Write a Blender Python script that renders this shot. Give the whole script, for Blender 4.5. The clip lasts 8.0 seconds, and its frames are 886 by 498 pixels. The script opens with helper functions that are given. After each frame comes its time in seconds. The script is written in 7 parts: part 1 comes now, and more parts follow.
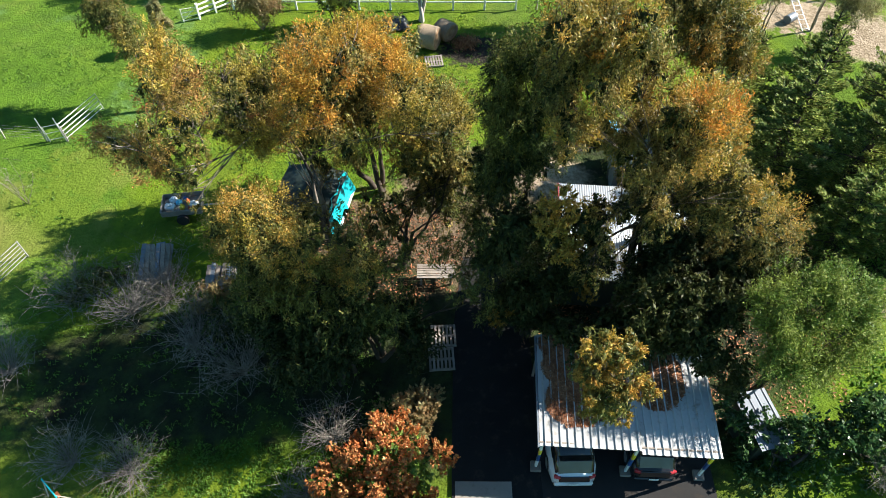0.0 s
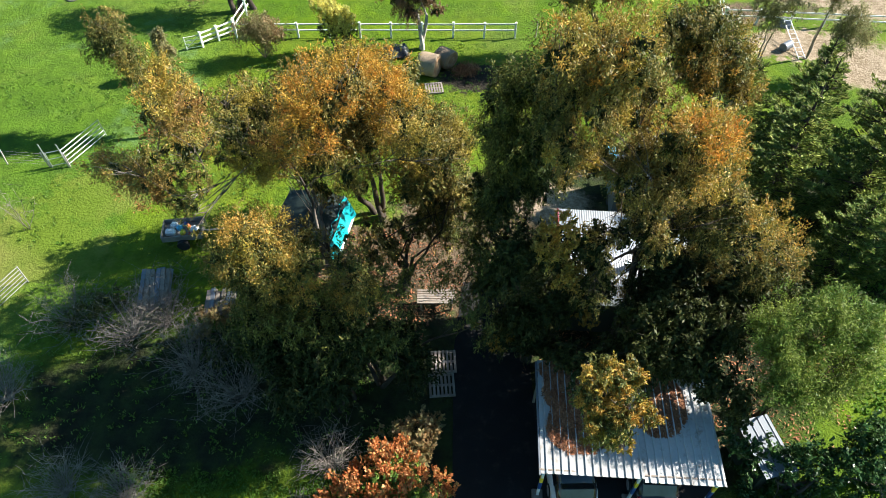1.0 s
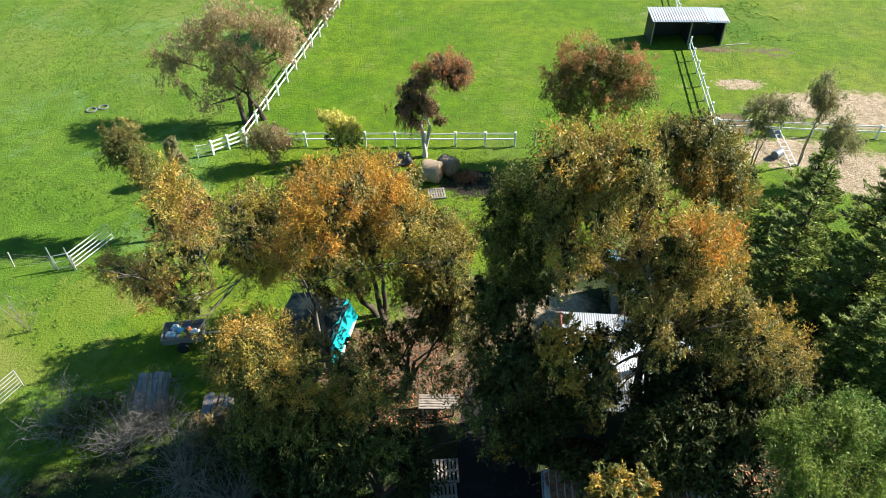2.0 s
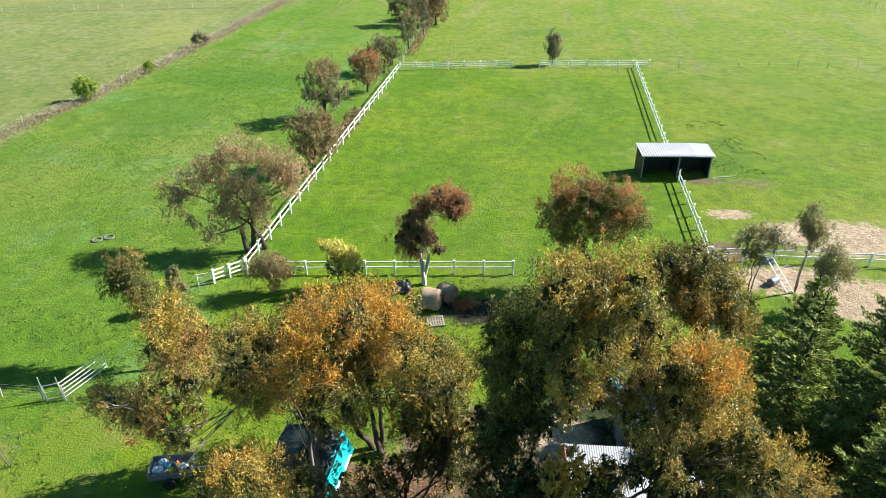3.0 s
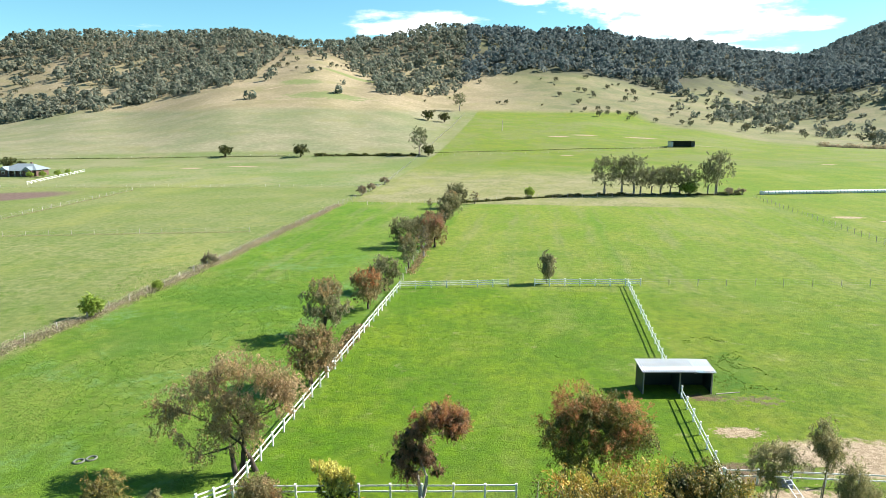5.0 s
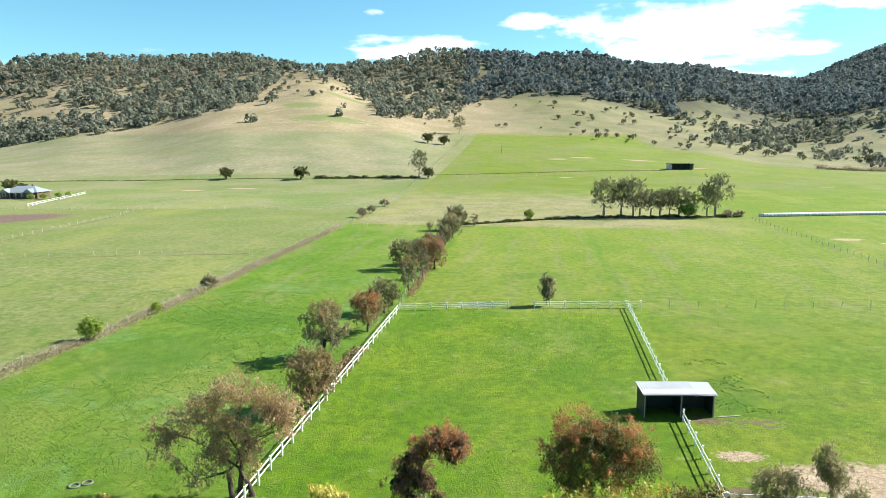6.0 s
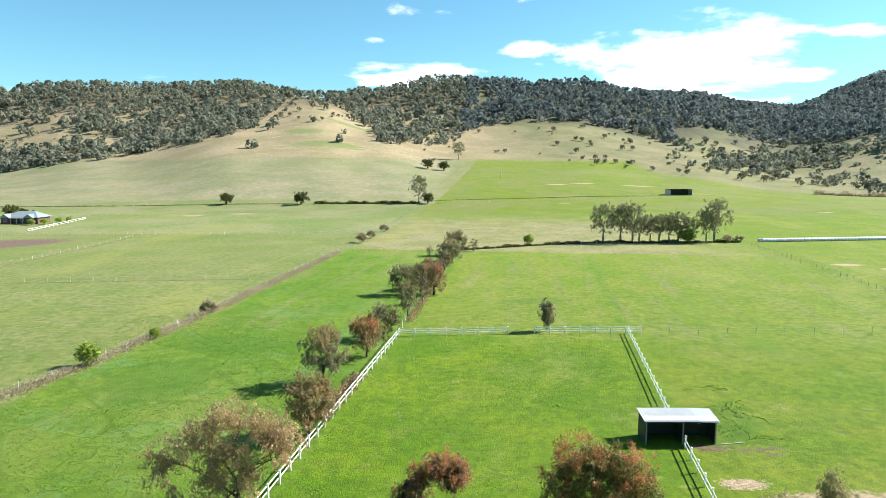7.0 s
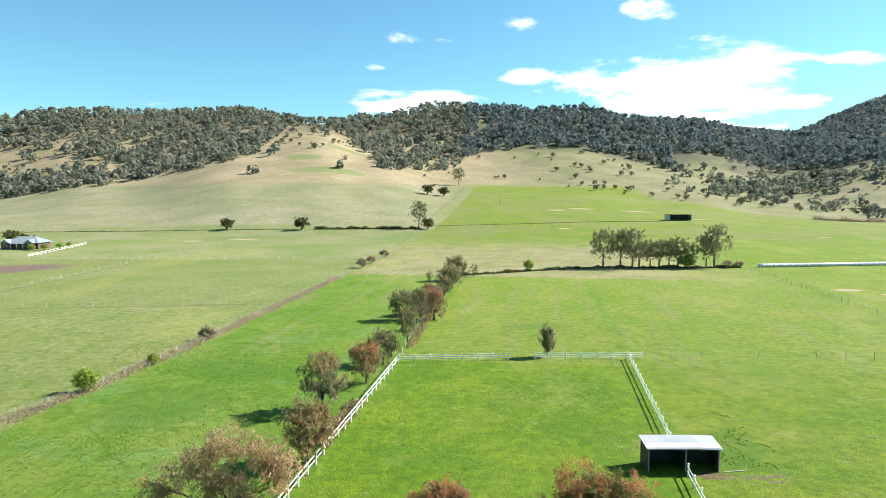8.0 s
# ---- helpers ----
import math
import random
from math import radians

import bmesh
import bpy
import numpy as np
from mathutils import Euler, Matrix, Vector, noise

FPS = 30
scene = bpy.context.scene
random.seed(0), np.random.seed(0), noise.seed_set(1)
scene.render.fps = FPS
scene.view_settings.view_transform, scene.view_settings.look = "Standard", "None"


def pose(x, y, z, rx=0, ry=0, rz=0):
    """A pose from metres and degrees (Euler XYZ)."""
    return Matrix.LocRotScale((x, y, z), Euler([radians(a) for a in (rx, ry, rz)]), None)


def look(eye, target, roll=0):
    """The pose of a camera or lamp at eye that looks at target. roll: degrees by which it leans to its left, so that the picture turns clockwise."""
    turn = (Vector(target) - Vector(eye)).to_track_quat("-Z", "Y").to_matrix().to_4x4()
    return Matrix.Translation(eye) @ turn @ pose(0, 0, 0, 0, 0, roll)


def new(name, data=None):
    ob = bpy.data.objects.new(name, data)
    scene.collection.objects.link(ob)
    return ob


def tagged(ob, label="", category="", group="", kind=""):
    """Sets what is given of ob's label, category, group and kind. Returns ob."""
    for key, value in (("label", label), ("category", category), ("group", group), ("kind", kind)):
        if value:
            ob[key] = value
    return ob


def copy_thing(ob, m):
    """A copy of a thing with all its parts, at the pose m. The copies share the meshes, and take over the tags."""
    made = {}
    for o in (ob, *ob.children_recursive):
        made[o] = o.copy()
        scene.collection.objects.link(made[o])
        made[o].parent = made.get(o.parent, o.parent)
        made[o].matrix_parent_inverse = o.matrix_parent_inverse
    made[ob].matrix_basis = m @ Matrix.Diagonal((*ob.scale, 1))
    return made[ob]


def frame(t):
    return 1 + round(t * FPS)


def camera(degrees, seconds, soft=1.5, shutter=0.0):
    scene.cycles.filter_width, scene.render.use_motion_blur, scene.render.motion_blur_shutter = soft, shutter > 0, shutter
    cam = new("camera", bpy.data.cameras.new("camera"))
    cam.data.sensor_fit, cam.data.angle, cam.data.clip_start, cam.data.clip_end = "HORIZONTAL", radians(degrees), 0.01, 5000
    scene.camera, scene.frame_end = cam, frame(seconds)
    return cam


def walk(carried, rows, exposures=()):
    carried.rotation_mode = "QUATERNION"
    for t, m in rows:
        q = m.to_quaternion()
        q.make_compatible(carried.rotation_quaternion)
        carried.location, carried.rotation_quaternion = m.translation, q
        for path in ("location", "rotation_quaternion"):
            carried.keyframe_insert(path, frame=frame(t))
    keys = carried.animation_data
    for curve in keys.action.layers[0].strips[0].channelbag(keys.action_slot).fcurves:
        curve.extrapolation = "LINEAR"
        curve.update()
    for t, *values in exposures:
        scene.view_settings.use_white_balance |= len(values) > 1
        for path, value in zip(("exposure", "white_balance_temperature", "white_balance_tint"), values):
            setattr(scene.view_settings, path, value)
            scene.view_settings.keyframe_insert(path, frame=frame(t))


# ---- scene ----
cam = camera(67.3, 8.0, soft=0.65)
walk(cam, [
    (0.0, pose(0, 0, 26, 38.27, -0.17, 0.15)),
    (0.5, pose(0, 0, 26, 39.31, -0.16, 0.15)),
    (1.0, pose(0, 0, 26, 40.44, -0.16, 0.16)),
    (1.4, pose(0, 0, 26, 42.52, -0.16, 0.20)),
    (1.5, pose(0, 0, 26, 43.35, -0.17, 0.25)),
    (1.7, pose(0, 0, 26, 45.71, -0.08, 0.34)),
    (2.8, pose(0, 0, 26, 57.94, 0.03, 0.18)),
    (3.0, pose(0, 0, 26, 60.22, -0.01, 0.18)),
    (3.5, pose(0, 0, 26, 65.52, -0.00, 0.11)),
    (4.0, pose(0, 0, 26, 71.26, 0.00, 0.09)),
    (4.5, pose(0, 0, 26, 76.57, 0.03, 0.09)),
    (4.7, pose(0, 0, 26, 77.62, 0.03, 0.07)),
    (6.0, pose(0, 0, 26, 80.55, 0.01, 0.03)),
    (6.5, pose(0, 0, 26, 81.60, 0.01, 0.04)),
    (7.0, pose(0, 0, 26, 82.72, -0.00, 0.00)),
    (7.5, pose(0, 0, 26, 83.76, -0.03, 0.02)),
    (8.0, pose(0, 0, 26, 84.90, 0.00, -0.00)),
], exposures=[(0.0, 1.54), (8.0, 1.54)])

# ---- world and sun ----
SUN_EL, SUN_AZ = radians(36.5), math.atan2(0.95, 0.29)
world = bpy.data.worlds.new("sky")
scene.world = world
world.use_nodes = True
wt = world.node_tree
wn, wl = wt.nodes, wt.links
wn.clear()
sky = wn.new("ShaderNodeTexSky")
sky.sky_type, sky.sun_disc = "NISHITA", False
sky.sun_elevation, sky.sun_rotation = SUN_EL, SUN_AZ
sky.altitude, sky.air_density, sky.dust_density, sky.ozone_density = 50, 1.0, 0.3, 2.0
coord = wn.new("ShaderNodeTexCoord")


def wmath(op, a, b=None, c=None):
    n = wn.new("ShaderNodeMath")
    n.operation = op
    for i, v in enumerate((a, b, c)):
        if v is None:
            continue
        if isinstance(v, (int, float)):
            n.inputs[i].default_value = v
        else:
            wl.new(v, n.inputs[i])
    return n.outputs[0]


sep = wn.new("ShaderNodeSeparateXYZ")
wl.new(coord.outputs["Generated"], sep.inputs[0])
# cloud layer seen in flattened perspective: coordinates on a plane above the land
height = wmath("MAXIMUM", wmath("ADD", sep.outputs[2], 0.10), 0.03)
cx, cy = wmath("DIVIDE", sep.outputs[0], height), wmath("DIVIDE", sep.outputs[1], height)
flat = wn.new("ShaderNodeCombineXYZ")
wl.new(cx, flat.inputs[0]), wl.new(cy, flat.inputs[1])
puff = wn.new("ShaderNodeTexNoise")
puff.inputs["Scale"].default_value, puff.inputs["Detail"].default_value, puff.inputs["Roughness"].default_value = 1.5, 9, 0.55
wl.new(flat.outputs[0], puff.inputs["Vector"])
broad = wn.new("ShaderNodeTexNoise")
broad.inputs["Scale"].default_value, broad.inputs["Detail"].default_value = 0.28, 2
wl.new(flat.outputs[0], broad.inputs["Vector"])


squash = wn.new("ShaderNodeMapping")
squash.inputs["Scale"].default_value = (1.0, 1.0, 1.9)
wl.new(coord.outputs["Generated"], squash.inputs["Vector"])
ragged = wn.new("ShaderNodeTexNoise")
ragged.inputs["Scale"].default_value, ragged.inputs["Detail"].default_value, ragged.inputs["Roughness"].default_value = 15.0, 8, 0.62
wl.new(squash.outputs[0], ragged.inputs["Vector"])


def bank(x, z, wx, wz, strength, rag=2.2):
    """A cloud bank round one direction in the sky (tangents right of and above straight ahead)."""
    tx, tz = wmath("DIVIDE", sep.outputs[0], wmath("MAXIMUM", sep.outputs[1], 0.05)), wmath("DIVIDE", sep.outputs[2], wmath("MAXIMUM", sep.outputs[1], 0.05))
    dx, dz = wmath("DIVIDE", wmath("SUBTRACT", tx, x), wx), wmath("DIVIDE", wmath("SUBTRACT", tz, z), wz)
    d2 = wmath("ADD", wmath("MULTIPLY", dx, dx), wmath("MULTIPLY", dz, dz))
    d2 = wmath("ADD", d2, wmath("MULTIPLY_ADD", ragged.outputs["Fac"], rag, -0.5 * rag))
    return wmath("MULTIPLY", wmath("MAXIMUM", wmath("SUBTRACT", 1.0, d2), -0.4), strength)


cover = wmath("ADD", wmath("MULTIPLY", puff.outputs["Fac"], 1.5), wmath("MULTIPLY_ADD", broad.outputs["Fac"], 0.35, -0.33))
for b in ((0.39, 0.150, 0.225, 0.080, 0.42, 1.3), (0.24, 0.135, 0.13, 0.034, 0.26, 1.3), (-0.06, 0.135, 0.15, 0.030, 0.30, 1.4), (0.305, 0.264, 0.058, 0.022, 0.36), (0.111, 0.244, 0.036, 0.017, 0.33), (-0.05, 0.247, 0.11, 0.045, 0.20, 4.0),
          (-0.098, 0.178, 0.025, 0.009, 0.30), (0.60, 0.19, 0.060, 0.016, 0.34), (-0.14, 0.225, 0.02, 0.014, 0.28), (0.12, 0.168, 0.06, 0.016, 0.28)):
    cover = wmath("ADD", cover, wmath("MAXIMUM", bank(*b), 0.0))
ramp = wn.new("ShaderNodeMapRange")
ramp.interpolation_type = "SMOOTHSTEP"
ramp.inputs["From Min"].default_value, ramp.inputs["From Max"].default_value = 0.76, 1.06
wl.new(cover, ramp.inputs["Value"])
mixw = wn.new("ShaderNodeMix")
mixw.data_type = "RGBA"
wl.new(ramp.outputs[0], mixw.inputs["Factor"])
clear = wn.new("ShaderNodeMix")
clear.data_type, clear.blend_type = "RGBA", "MULTIPLY"
clear.inputs["Factor"].default_value = 1.0
wl.new(sky.outputs[0], clear.inputs["A"])
clear.inputs["B"].default_value = (0.66, 1.08, 1.12, 1)   # the clear blue-green air of a spring day
wl.new(clear.outputs["Result"], mixw.inputs["A"])
mixw.inputs["B"].default_value = (11.0, 11.3, 11.8, 1)
back = wn.new("ShaderNodeBackground")
back.inputs["Strength"].default_value = 0.055
wl.new(mixw.outputs["Result"], back.inputs["Color"])
outw = wn.new("ShaderNodeOutputWorld")
wl.new(back.outputs[0], outw.inputs["Surface"])

sun_data = bpy.data.lights.new("sun", "SUN")
sun_data.energy, sun_data.angle, sun_data.color = 5.0, radians(0.53), (1.0, 0.95, 0.87)
sun = new("sun", sun_data)
sun_dir = Vector((math.sin(SUN_AZ) * math.cos(SUN_EL), math.cos(SUN_AZ) * math.cos(SUN_EL), math.sin(SUN_EL)))
sun.matrix_world = look(sun_dir * 300, (0, 0, 0))


# ---- materials ----
class Nodes:
    """A short way to write node trees."""

    def __init__(self, name):
        self.mat = bpy.data.materials.new(name)
        self.mat.use_nodes = True
        self.t = self.mat.node_tree
        self.t.nodes.clear()
        self.p = None
        self.out = self.t.nodes.new("ShaderNodeOutputMaterial")

    def node(self, kind):
        return self.t.nodes.new(kind)

    def put(self, v, socket):
        if isinstance(v, (int, float)):
            socket.default_value = v
        elif isinstance(v, tuple):
            socket.default_value = v if len(v) == 4 or socket.type == "VECTOR" else (*v, 1)
        else:
            self.t.links.new(v, socket)

    def m(self, op, a, b=None, c=None):
        n = self.node("ShaderNodeMath")
        n.operation = op
        for i, v in enumerate((a, b, c)):
            if v is not None:
                self.put(v, n.inputs[i])
        return n.outputs[0]

    def mix(self, f, a, b):
        n = self.node("ShaderNodeMix")
        n.data_type = "RGBA"
        self.put(f, n.inputs["Factor"]), self.put(a, n.inputs["A"]), self.put(b, n.inputs["B"])
        return n.outputs["Result"]

    def step(self, v, lo, hi, a=0.0, b=1.0):
        n = self.node("ShaderNodeMapRange")
        n.interpolation_type = "SMOOTHSTEP"
        self.put(v, n.inputs["Value"])
        for k, x in (("From Min", lo), ("From Max", hi), ("To Min", a), ("To Max", b)):
            n.inputs[k].default_value = x
        return n.outputs[0]

    def noise(self, scale, detail=4, rough=0.55, vec=None, warp=0.0):
        n = self.node("ShaderNodeTexNoise")
        n.inputs["Scale"].default_value, n.inputs["Detail"].default_value = scale, detail
        n.inputs["Roughness"].default_value, n.inputs["Distortion"].default_value = rough, warp
        self.put(vec if vec is not None else self.pos(), n.inputs["Vector"])
        return n.outputs["Fac"]

    def pos(self):
        if self.p is None:
            self.p = self.node("ShaderNodeTexCoord").outputs["Object"]
        return self.p

    def bump(self, h, strength, dist):
        n = self.node("ShaderNodeBump")
        n.inputs["Strength"].default_value, n.inputs["Distance"].default_value = strength, dist
        self.put(h, n.inputs["Height"])
        return n.outputs[0]

    def bsdf(self, color, rough=0.6, metal=0.0, normal=None, spec=0.5, **more):
        n = self.node("ShaderNodeBsdfPrincipled")
        self.put(color, n.inputs["Base Color"]), self.put(rough, n.inputs["Roughness"]), self.put(metal, n.inputs["Metallic"])
        n.inputs["Specular IOR Level"].default_value = spec
        for k, v in more.items():
            self.put(v, n.inputs[k.replace("_", " ")])
        if normal is not None:
            self.put(normal, n.inputs["Normal"])
        self.t.links.new(n.outputs[0], self.out.inputs[0])
        return self.mat


def plain(name, a, b, fine=20, broad=2.0, rough=0.6, metal=0.0, bump=0.3, dist=0.004, spec=0.5, stain=None):
    """Two tones at two scales, fine relief, and where given a stain colour in patches."""
    n = Nodes(name)
    big, small = n.noise(broad, 4), n.noise(fine, 5, 0.65)
    per = n.node("ShaderNodeObjectInfo").outputs["Random"]
    f = n.m("ADD", n.m("MULTIPLY", big, 0.5), n.m("ADD", n.m("MULTIPLY", small, 0.35), n.m("MULTIPLY", per, 0.3)))
    col = n.mix(n.step(f, 0.3, 0.85), (*a, 1), (*b, 1))
    if stain:
        col = n.mix(n.step(n.noise(broad * 2.3, 6, 0.7), 0.52, 0.7, 0, 0.8), col, (*stain, 1))
    return n.bsdf(col, n.step(small, 0.2, 0.8, rough - 0.1, min(1, rough + 0.12)), metal, n.bump(small, bump, dist), spec)


def leaf_mat(name, a, b, c, patch=0.35, shine=0.5, through_light=0.30, lo=0.40, hi=0.62, grain=1.0, gloss=0.22):
    """Leaves: three tones, by leaf and by patch of the crown; light passes through in part."""
    n = Nodes(name)
    isle = n.node("ShaderNodeNewGeometry").outputs["Random Per Island"]
    per = n.node("ShaderNodeObjectInfo").outputs["Random"]
    big = n.noise(patch, 3, 0.6)
    f = n.m("ADD", big, n.m("MULTIPLY", n.m("SUBTRACT", isle, 0.5), 0.25))
    f = n.m("ADD", f, n.m("MULTIPLY", n.m("SUBTRACT", per, 0.5), 0.12))
    col = n.mix(n.step(f, lo, hi), (*a, 1), (*b, 1))
    col = n.mix(n.step(isle, 0.72, 1.0, 0, 0.8), col, (*c, 1))
    tone = n.m("MULTIPLY_ADD", n.m("FRACT", n.m("MULTIPLY", isle, 37.0)), 0.95, 0.50)   # young and old leaves side by side
    vary = n.node("ShaderNodeMix")
    vary.data_type, vary.blend_type = "RGBA", "MULTIPLY"
    vary.inputs["Factor"].default_value = grain
    grey = n.node("ShaderNodeCombineColor")
    for k in range(3):
        n.put(tone, grey.inputs[k])
    n.put(col, vary.inputs["A"]), n.put(grey.outputs[0], vary.inputs["B"])
    col = vary.outputs["Result"]
    pr = n.node("ShaderNodeBsdfPrincipled")
    n.put(col, pr.inputs["Base Color"])
    pr.inputs["Roughness"].default_value, pr.inputs["Specular IOR Level"].default_value = shine, gloss
    tr = n.node("ShaderNodeBsdfTranslucent")
    n.put(col, tr.inputs["Color"])
    mx = n.node("ShaderNodeMixShader")
    mx.inputs[0].default_value = through_light
    n.t.links.new(pr.outputs[0], mx.inputs[1]), n.t.links.new(tr.outputs[0], mx.inputs[2])
    n.t.links.new(mx.outputs[0], n.out.inputs[0])
    return n.mat


def bark_mat(name, a, b, scale=3.0):
    n = Nodes(name)
    sep = n.node("ShaderNodeMapping")
    n.put(n.pos(), sep.inputs["Vector"])
    sep.inputs["Scale"].default_value = (4, 4, 0.8)
    v = sep.outputs[0]
    patch, fine = n.noise(scale * 0.4, 4, 0.6, v), n.noise(scale * 5, 5, 0.7, v)
    col = n.mix(n.step(n.m("ADD", n.m("MULTIPLY", patch, 0.7), n.m("MULTIPLY", fine, 0.3)), 0.38, 0.62), (*a, 1), (*b, 1))
    return n.bsdf(col, 0.8, 0, n.bump(fine, 0.5, 0.02), 0.2)


HEAD = radians(8.0)   # the paddocks lie eight degrees clockwise of straight ahead


def ground_mat():
    n = Nodes("grass_land")
    sx = n.node("ShaderNodeSeparateXYZ")
    n.put(n.pos(), sx.inputs[0])
    x, y, z = sx.outputs
    c, s = math.cos(HEAD), math.sin(HEAD)
    wob = n.m("MULTIPLY", n.m("SUBTRACT", n.noise(0.12, 4), 0.5), 3.0)
    u = n.m("ADD", n.m("SUBTRACT", n.m("MULTIPLY", x, c), n.m("MULTIPLY", y, s)), wob)
    v = n.m("ADD", n.m("ADD", n.m("MULTIPLY", x, s), n.m("MULTIPLY", y, c)), wob)

    def over(val, at, soft=1.0):
        return n.step(val, at - soft, at + soft)

    def both(*fs):
        r = fs[0]
        for f in fs[1:]:
            r = n.m("MULTIPLY", r, f)
        return r

    def inv(f):
        return n.m("SUBTRACT", 1.0, f)

    def spot(cx, cy, rx, ry, rag=0.8, turn=0.0):
        ca, sa = math.cos(turn), math.sin(turn)
        dx, dy = n.m("SUBTRACT", x, cx), n.m("SUBTRACT", y, cy)
        a = n.m("DIVIDE", n.m("ADD", n.m("MULTIPLY", dx, ca), n.m("MULTIPLY", dy, sa)), rx)
        b = n.m("DIVIDE", n.m("SUBTRACT", n.m("MULTIPLY", dy, ca), n.m("MULTIPLY", dx, sa)), ry)
        d = n.m("SQRT", n.m("ADD", n.m("MULTIPLY", a, a), n.m("MULTIPLY", b, b)))
        d = n.m("ADD", d, n.m("MULTIPLY", n.m("SUBTRACT", n.noise(3.0 / max(1.5, min(rx, ry)), 5, 0.65), 0.5), rag * 2))
        return n.step(d, 0.75, 1.2, 1.0, 0.0)

    # grain and relief fade with distance ahead, to look right from the camera
    grain_fade, fine_fade = n.step(y, 60, 240, 1.0, 0.12), n.step(y, 120, 420, 1.0, 0.35)

    def eased(v, by):
        return n.m("MULTIPLY_ADD", n.m("SUBTRACT", v, 0.5), by, 0.5)

    big, mid, fine, grain = n.noise(0.012, 4), n.noise(0.09, 5, 0.6), eased(n.noise(0.8, 6, 0.65), fine_fade), eased(n.noise(5.5, 5, 0.7), grain_fade)
    # lush paddock grass, older grass, dry hill pasture
    lush = n.mix(n.step(mid, 0.35, 0.7), (0.073, 0.154, 0.005, 1), (0.134, 0.201, 0.007, 1))
    wet = n.mix(n.step(mid, 0.40, 0.66), (0.080, 0.162, 0.012, 1), (0.124, 0.198, 0.020, 1))
    wet = n.mix(n.step(n.noise(0.5, 5, 0.7), 0.55, 0.72, 0, 0.6), wet, (0.122, 0.196, 0.025, 1))
    pale = n.mix(n.step(mid, 0.35, 0.68), (0.118, 0.186, 0.016, 1), (0.172, 0.206, 0.030, 1))
    open_ = n.mix(n.step(mid, 0.36, 0.66), (0.100, 0.170, 0.008, 1), (0.146, 0.191, 0.013, 1))
    dull = n.mix(n.step(n.noise(0.05, 6, 0.65), 0.35, 0.68), (0.140, 0.178, 0.055, 1), (0.205, 0.212, 0.090, 1))
    straw = n.mix(n.step(n.noise(0.03, 6, 0.65), 0.36, 0.64), (0.178, 0.194, 0.104, 1), (0.262, 0.242, 0.152, 1))
    hill = n.mix(n.step(n.noise(0.02, 6, 0.65), 0.36, 0.64), (0.250, 0.205, 0.125, 1), (0.345, 0.278, 0.180, 1))
    col = open_
    col = n.mix(both(over(u, -20.4, 0.8), inv(over(v, 99, 0.8)), inv(over(u, 15.0, 0.8)), over(v, 40, 1)), col, lush)
    col = n.mix(both(over(u, -20.4, 0.8), inv(over(u, 62, 12)), over(v, 99, 0.8), inv(over(v, 200, 2))), col, pale)
    col = n.mix(both(inv(over(u, -20.4, 0.8)), over(u, -57, 1), inv(over(v, 196, 1.5))), col, wet)
    olive_field = n.mix(n.step(n.noise(0.04, 6, 0.65), 0.35, 0.68), (0.135, 0.172, 0.050, 1), (0.185, 0.198, 0.085, 1))
    light_field = n.mix(n.step(n.noise(0.025, 6, 0.65), 0.38, 0.64), (0.145, 0.190, 0.062, 1), (0.225, 0.222, 0.120, 1))
    west = n.mix(over(y, 147, 2), dull, olive_field)
    west = n.mix(over(y, 243, 3), west, light_field)
    col = n.mix(inv(over(u, -57, 1)), col, west)
    col = n.mix(both(over(u, -57, 2), over(v, 198, 1.5), inv(over(u, 55, 25)), inv(over(v, 300, 30))), col, n.mix(n.step(mid, 0.4, 0.6), (0.190, 0.186, 0.085, 1), (0.255, 0.228, 0.128, 1)))
    lane = n.node("ShaderNodeCombineXYZ")
    n.put(n.m("MULTIPLY", u, 0.30), lane.inputs[0]), n.put(n.m("MULTIPLY", v, 0.022), lane.inputs[1])
    mown = n.noise(1.0, 6, 0.65, lane.outputs[0])
    col = n.mix(both(over(v, 99, 1), inv(over(v, 205, 5)), n.step(mown, 0.46, 0.68, 0, 0.6)), col, (0.185, 0.190, 0.080, 1))
    track = n.step(n.m("ABSOLUTE", n.m("SUBTRACT", u, 14.6)), 0.3, 1.5, 0.45, 0.0)
    col = n.mix(both(track, over(v, 101, 1), inv(over(v, 190, 20))), col, (0.080, 0.165, 0.014, 1))
    # the far slopes: green meadow in the middle and to the right, dry pasture to the left and above
    left = inv(over(n.m("SUBTRACT", x, n.m("ADD", n.m("MULTIPLY", n.m("SUBTRACT", y, 370), 0.09), n.m("MULTIPLY_ADD", n.noise(0.03, 5, 0.6), 40, -20))), -12, 9))
    col = n.mix(both(over(y, 385, 6), left), col, straw)
    col = n.mix(both(over(z, 30, 3), over(y, 560, 20)), col, hill)
    slope = n.mix(n.step(n.noise(0.03, 6, 0.65), 0.36, 0.66), (0.140, 0.150, 0.076, 1), (0.235, 0.205, 0.122, 1))
    col = n.mix(both(over(x, 190, 12), over(y, 470, 25), over(n.m("ADD", x, n.m("MULTIPLY", y, 0.5)), 500, 20)), col, slope)
    col = n.mix(both(over(z, 30, 3), over(y, 560, 20), over(x, 70, 40)), col, slope)
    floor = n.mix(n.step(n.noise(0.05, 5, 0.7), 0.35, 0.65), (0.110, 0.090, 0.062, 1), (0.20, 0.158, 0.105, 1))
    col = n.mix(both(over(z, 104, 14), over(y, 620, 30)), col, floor)
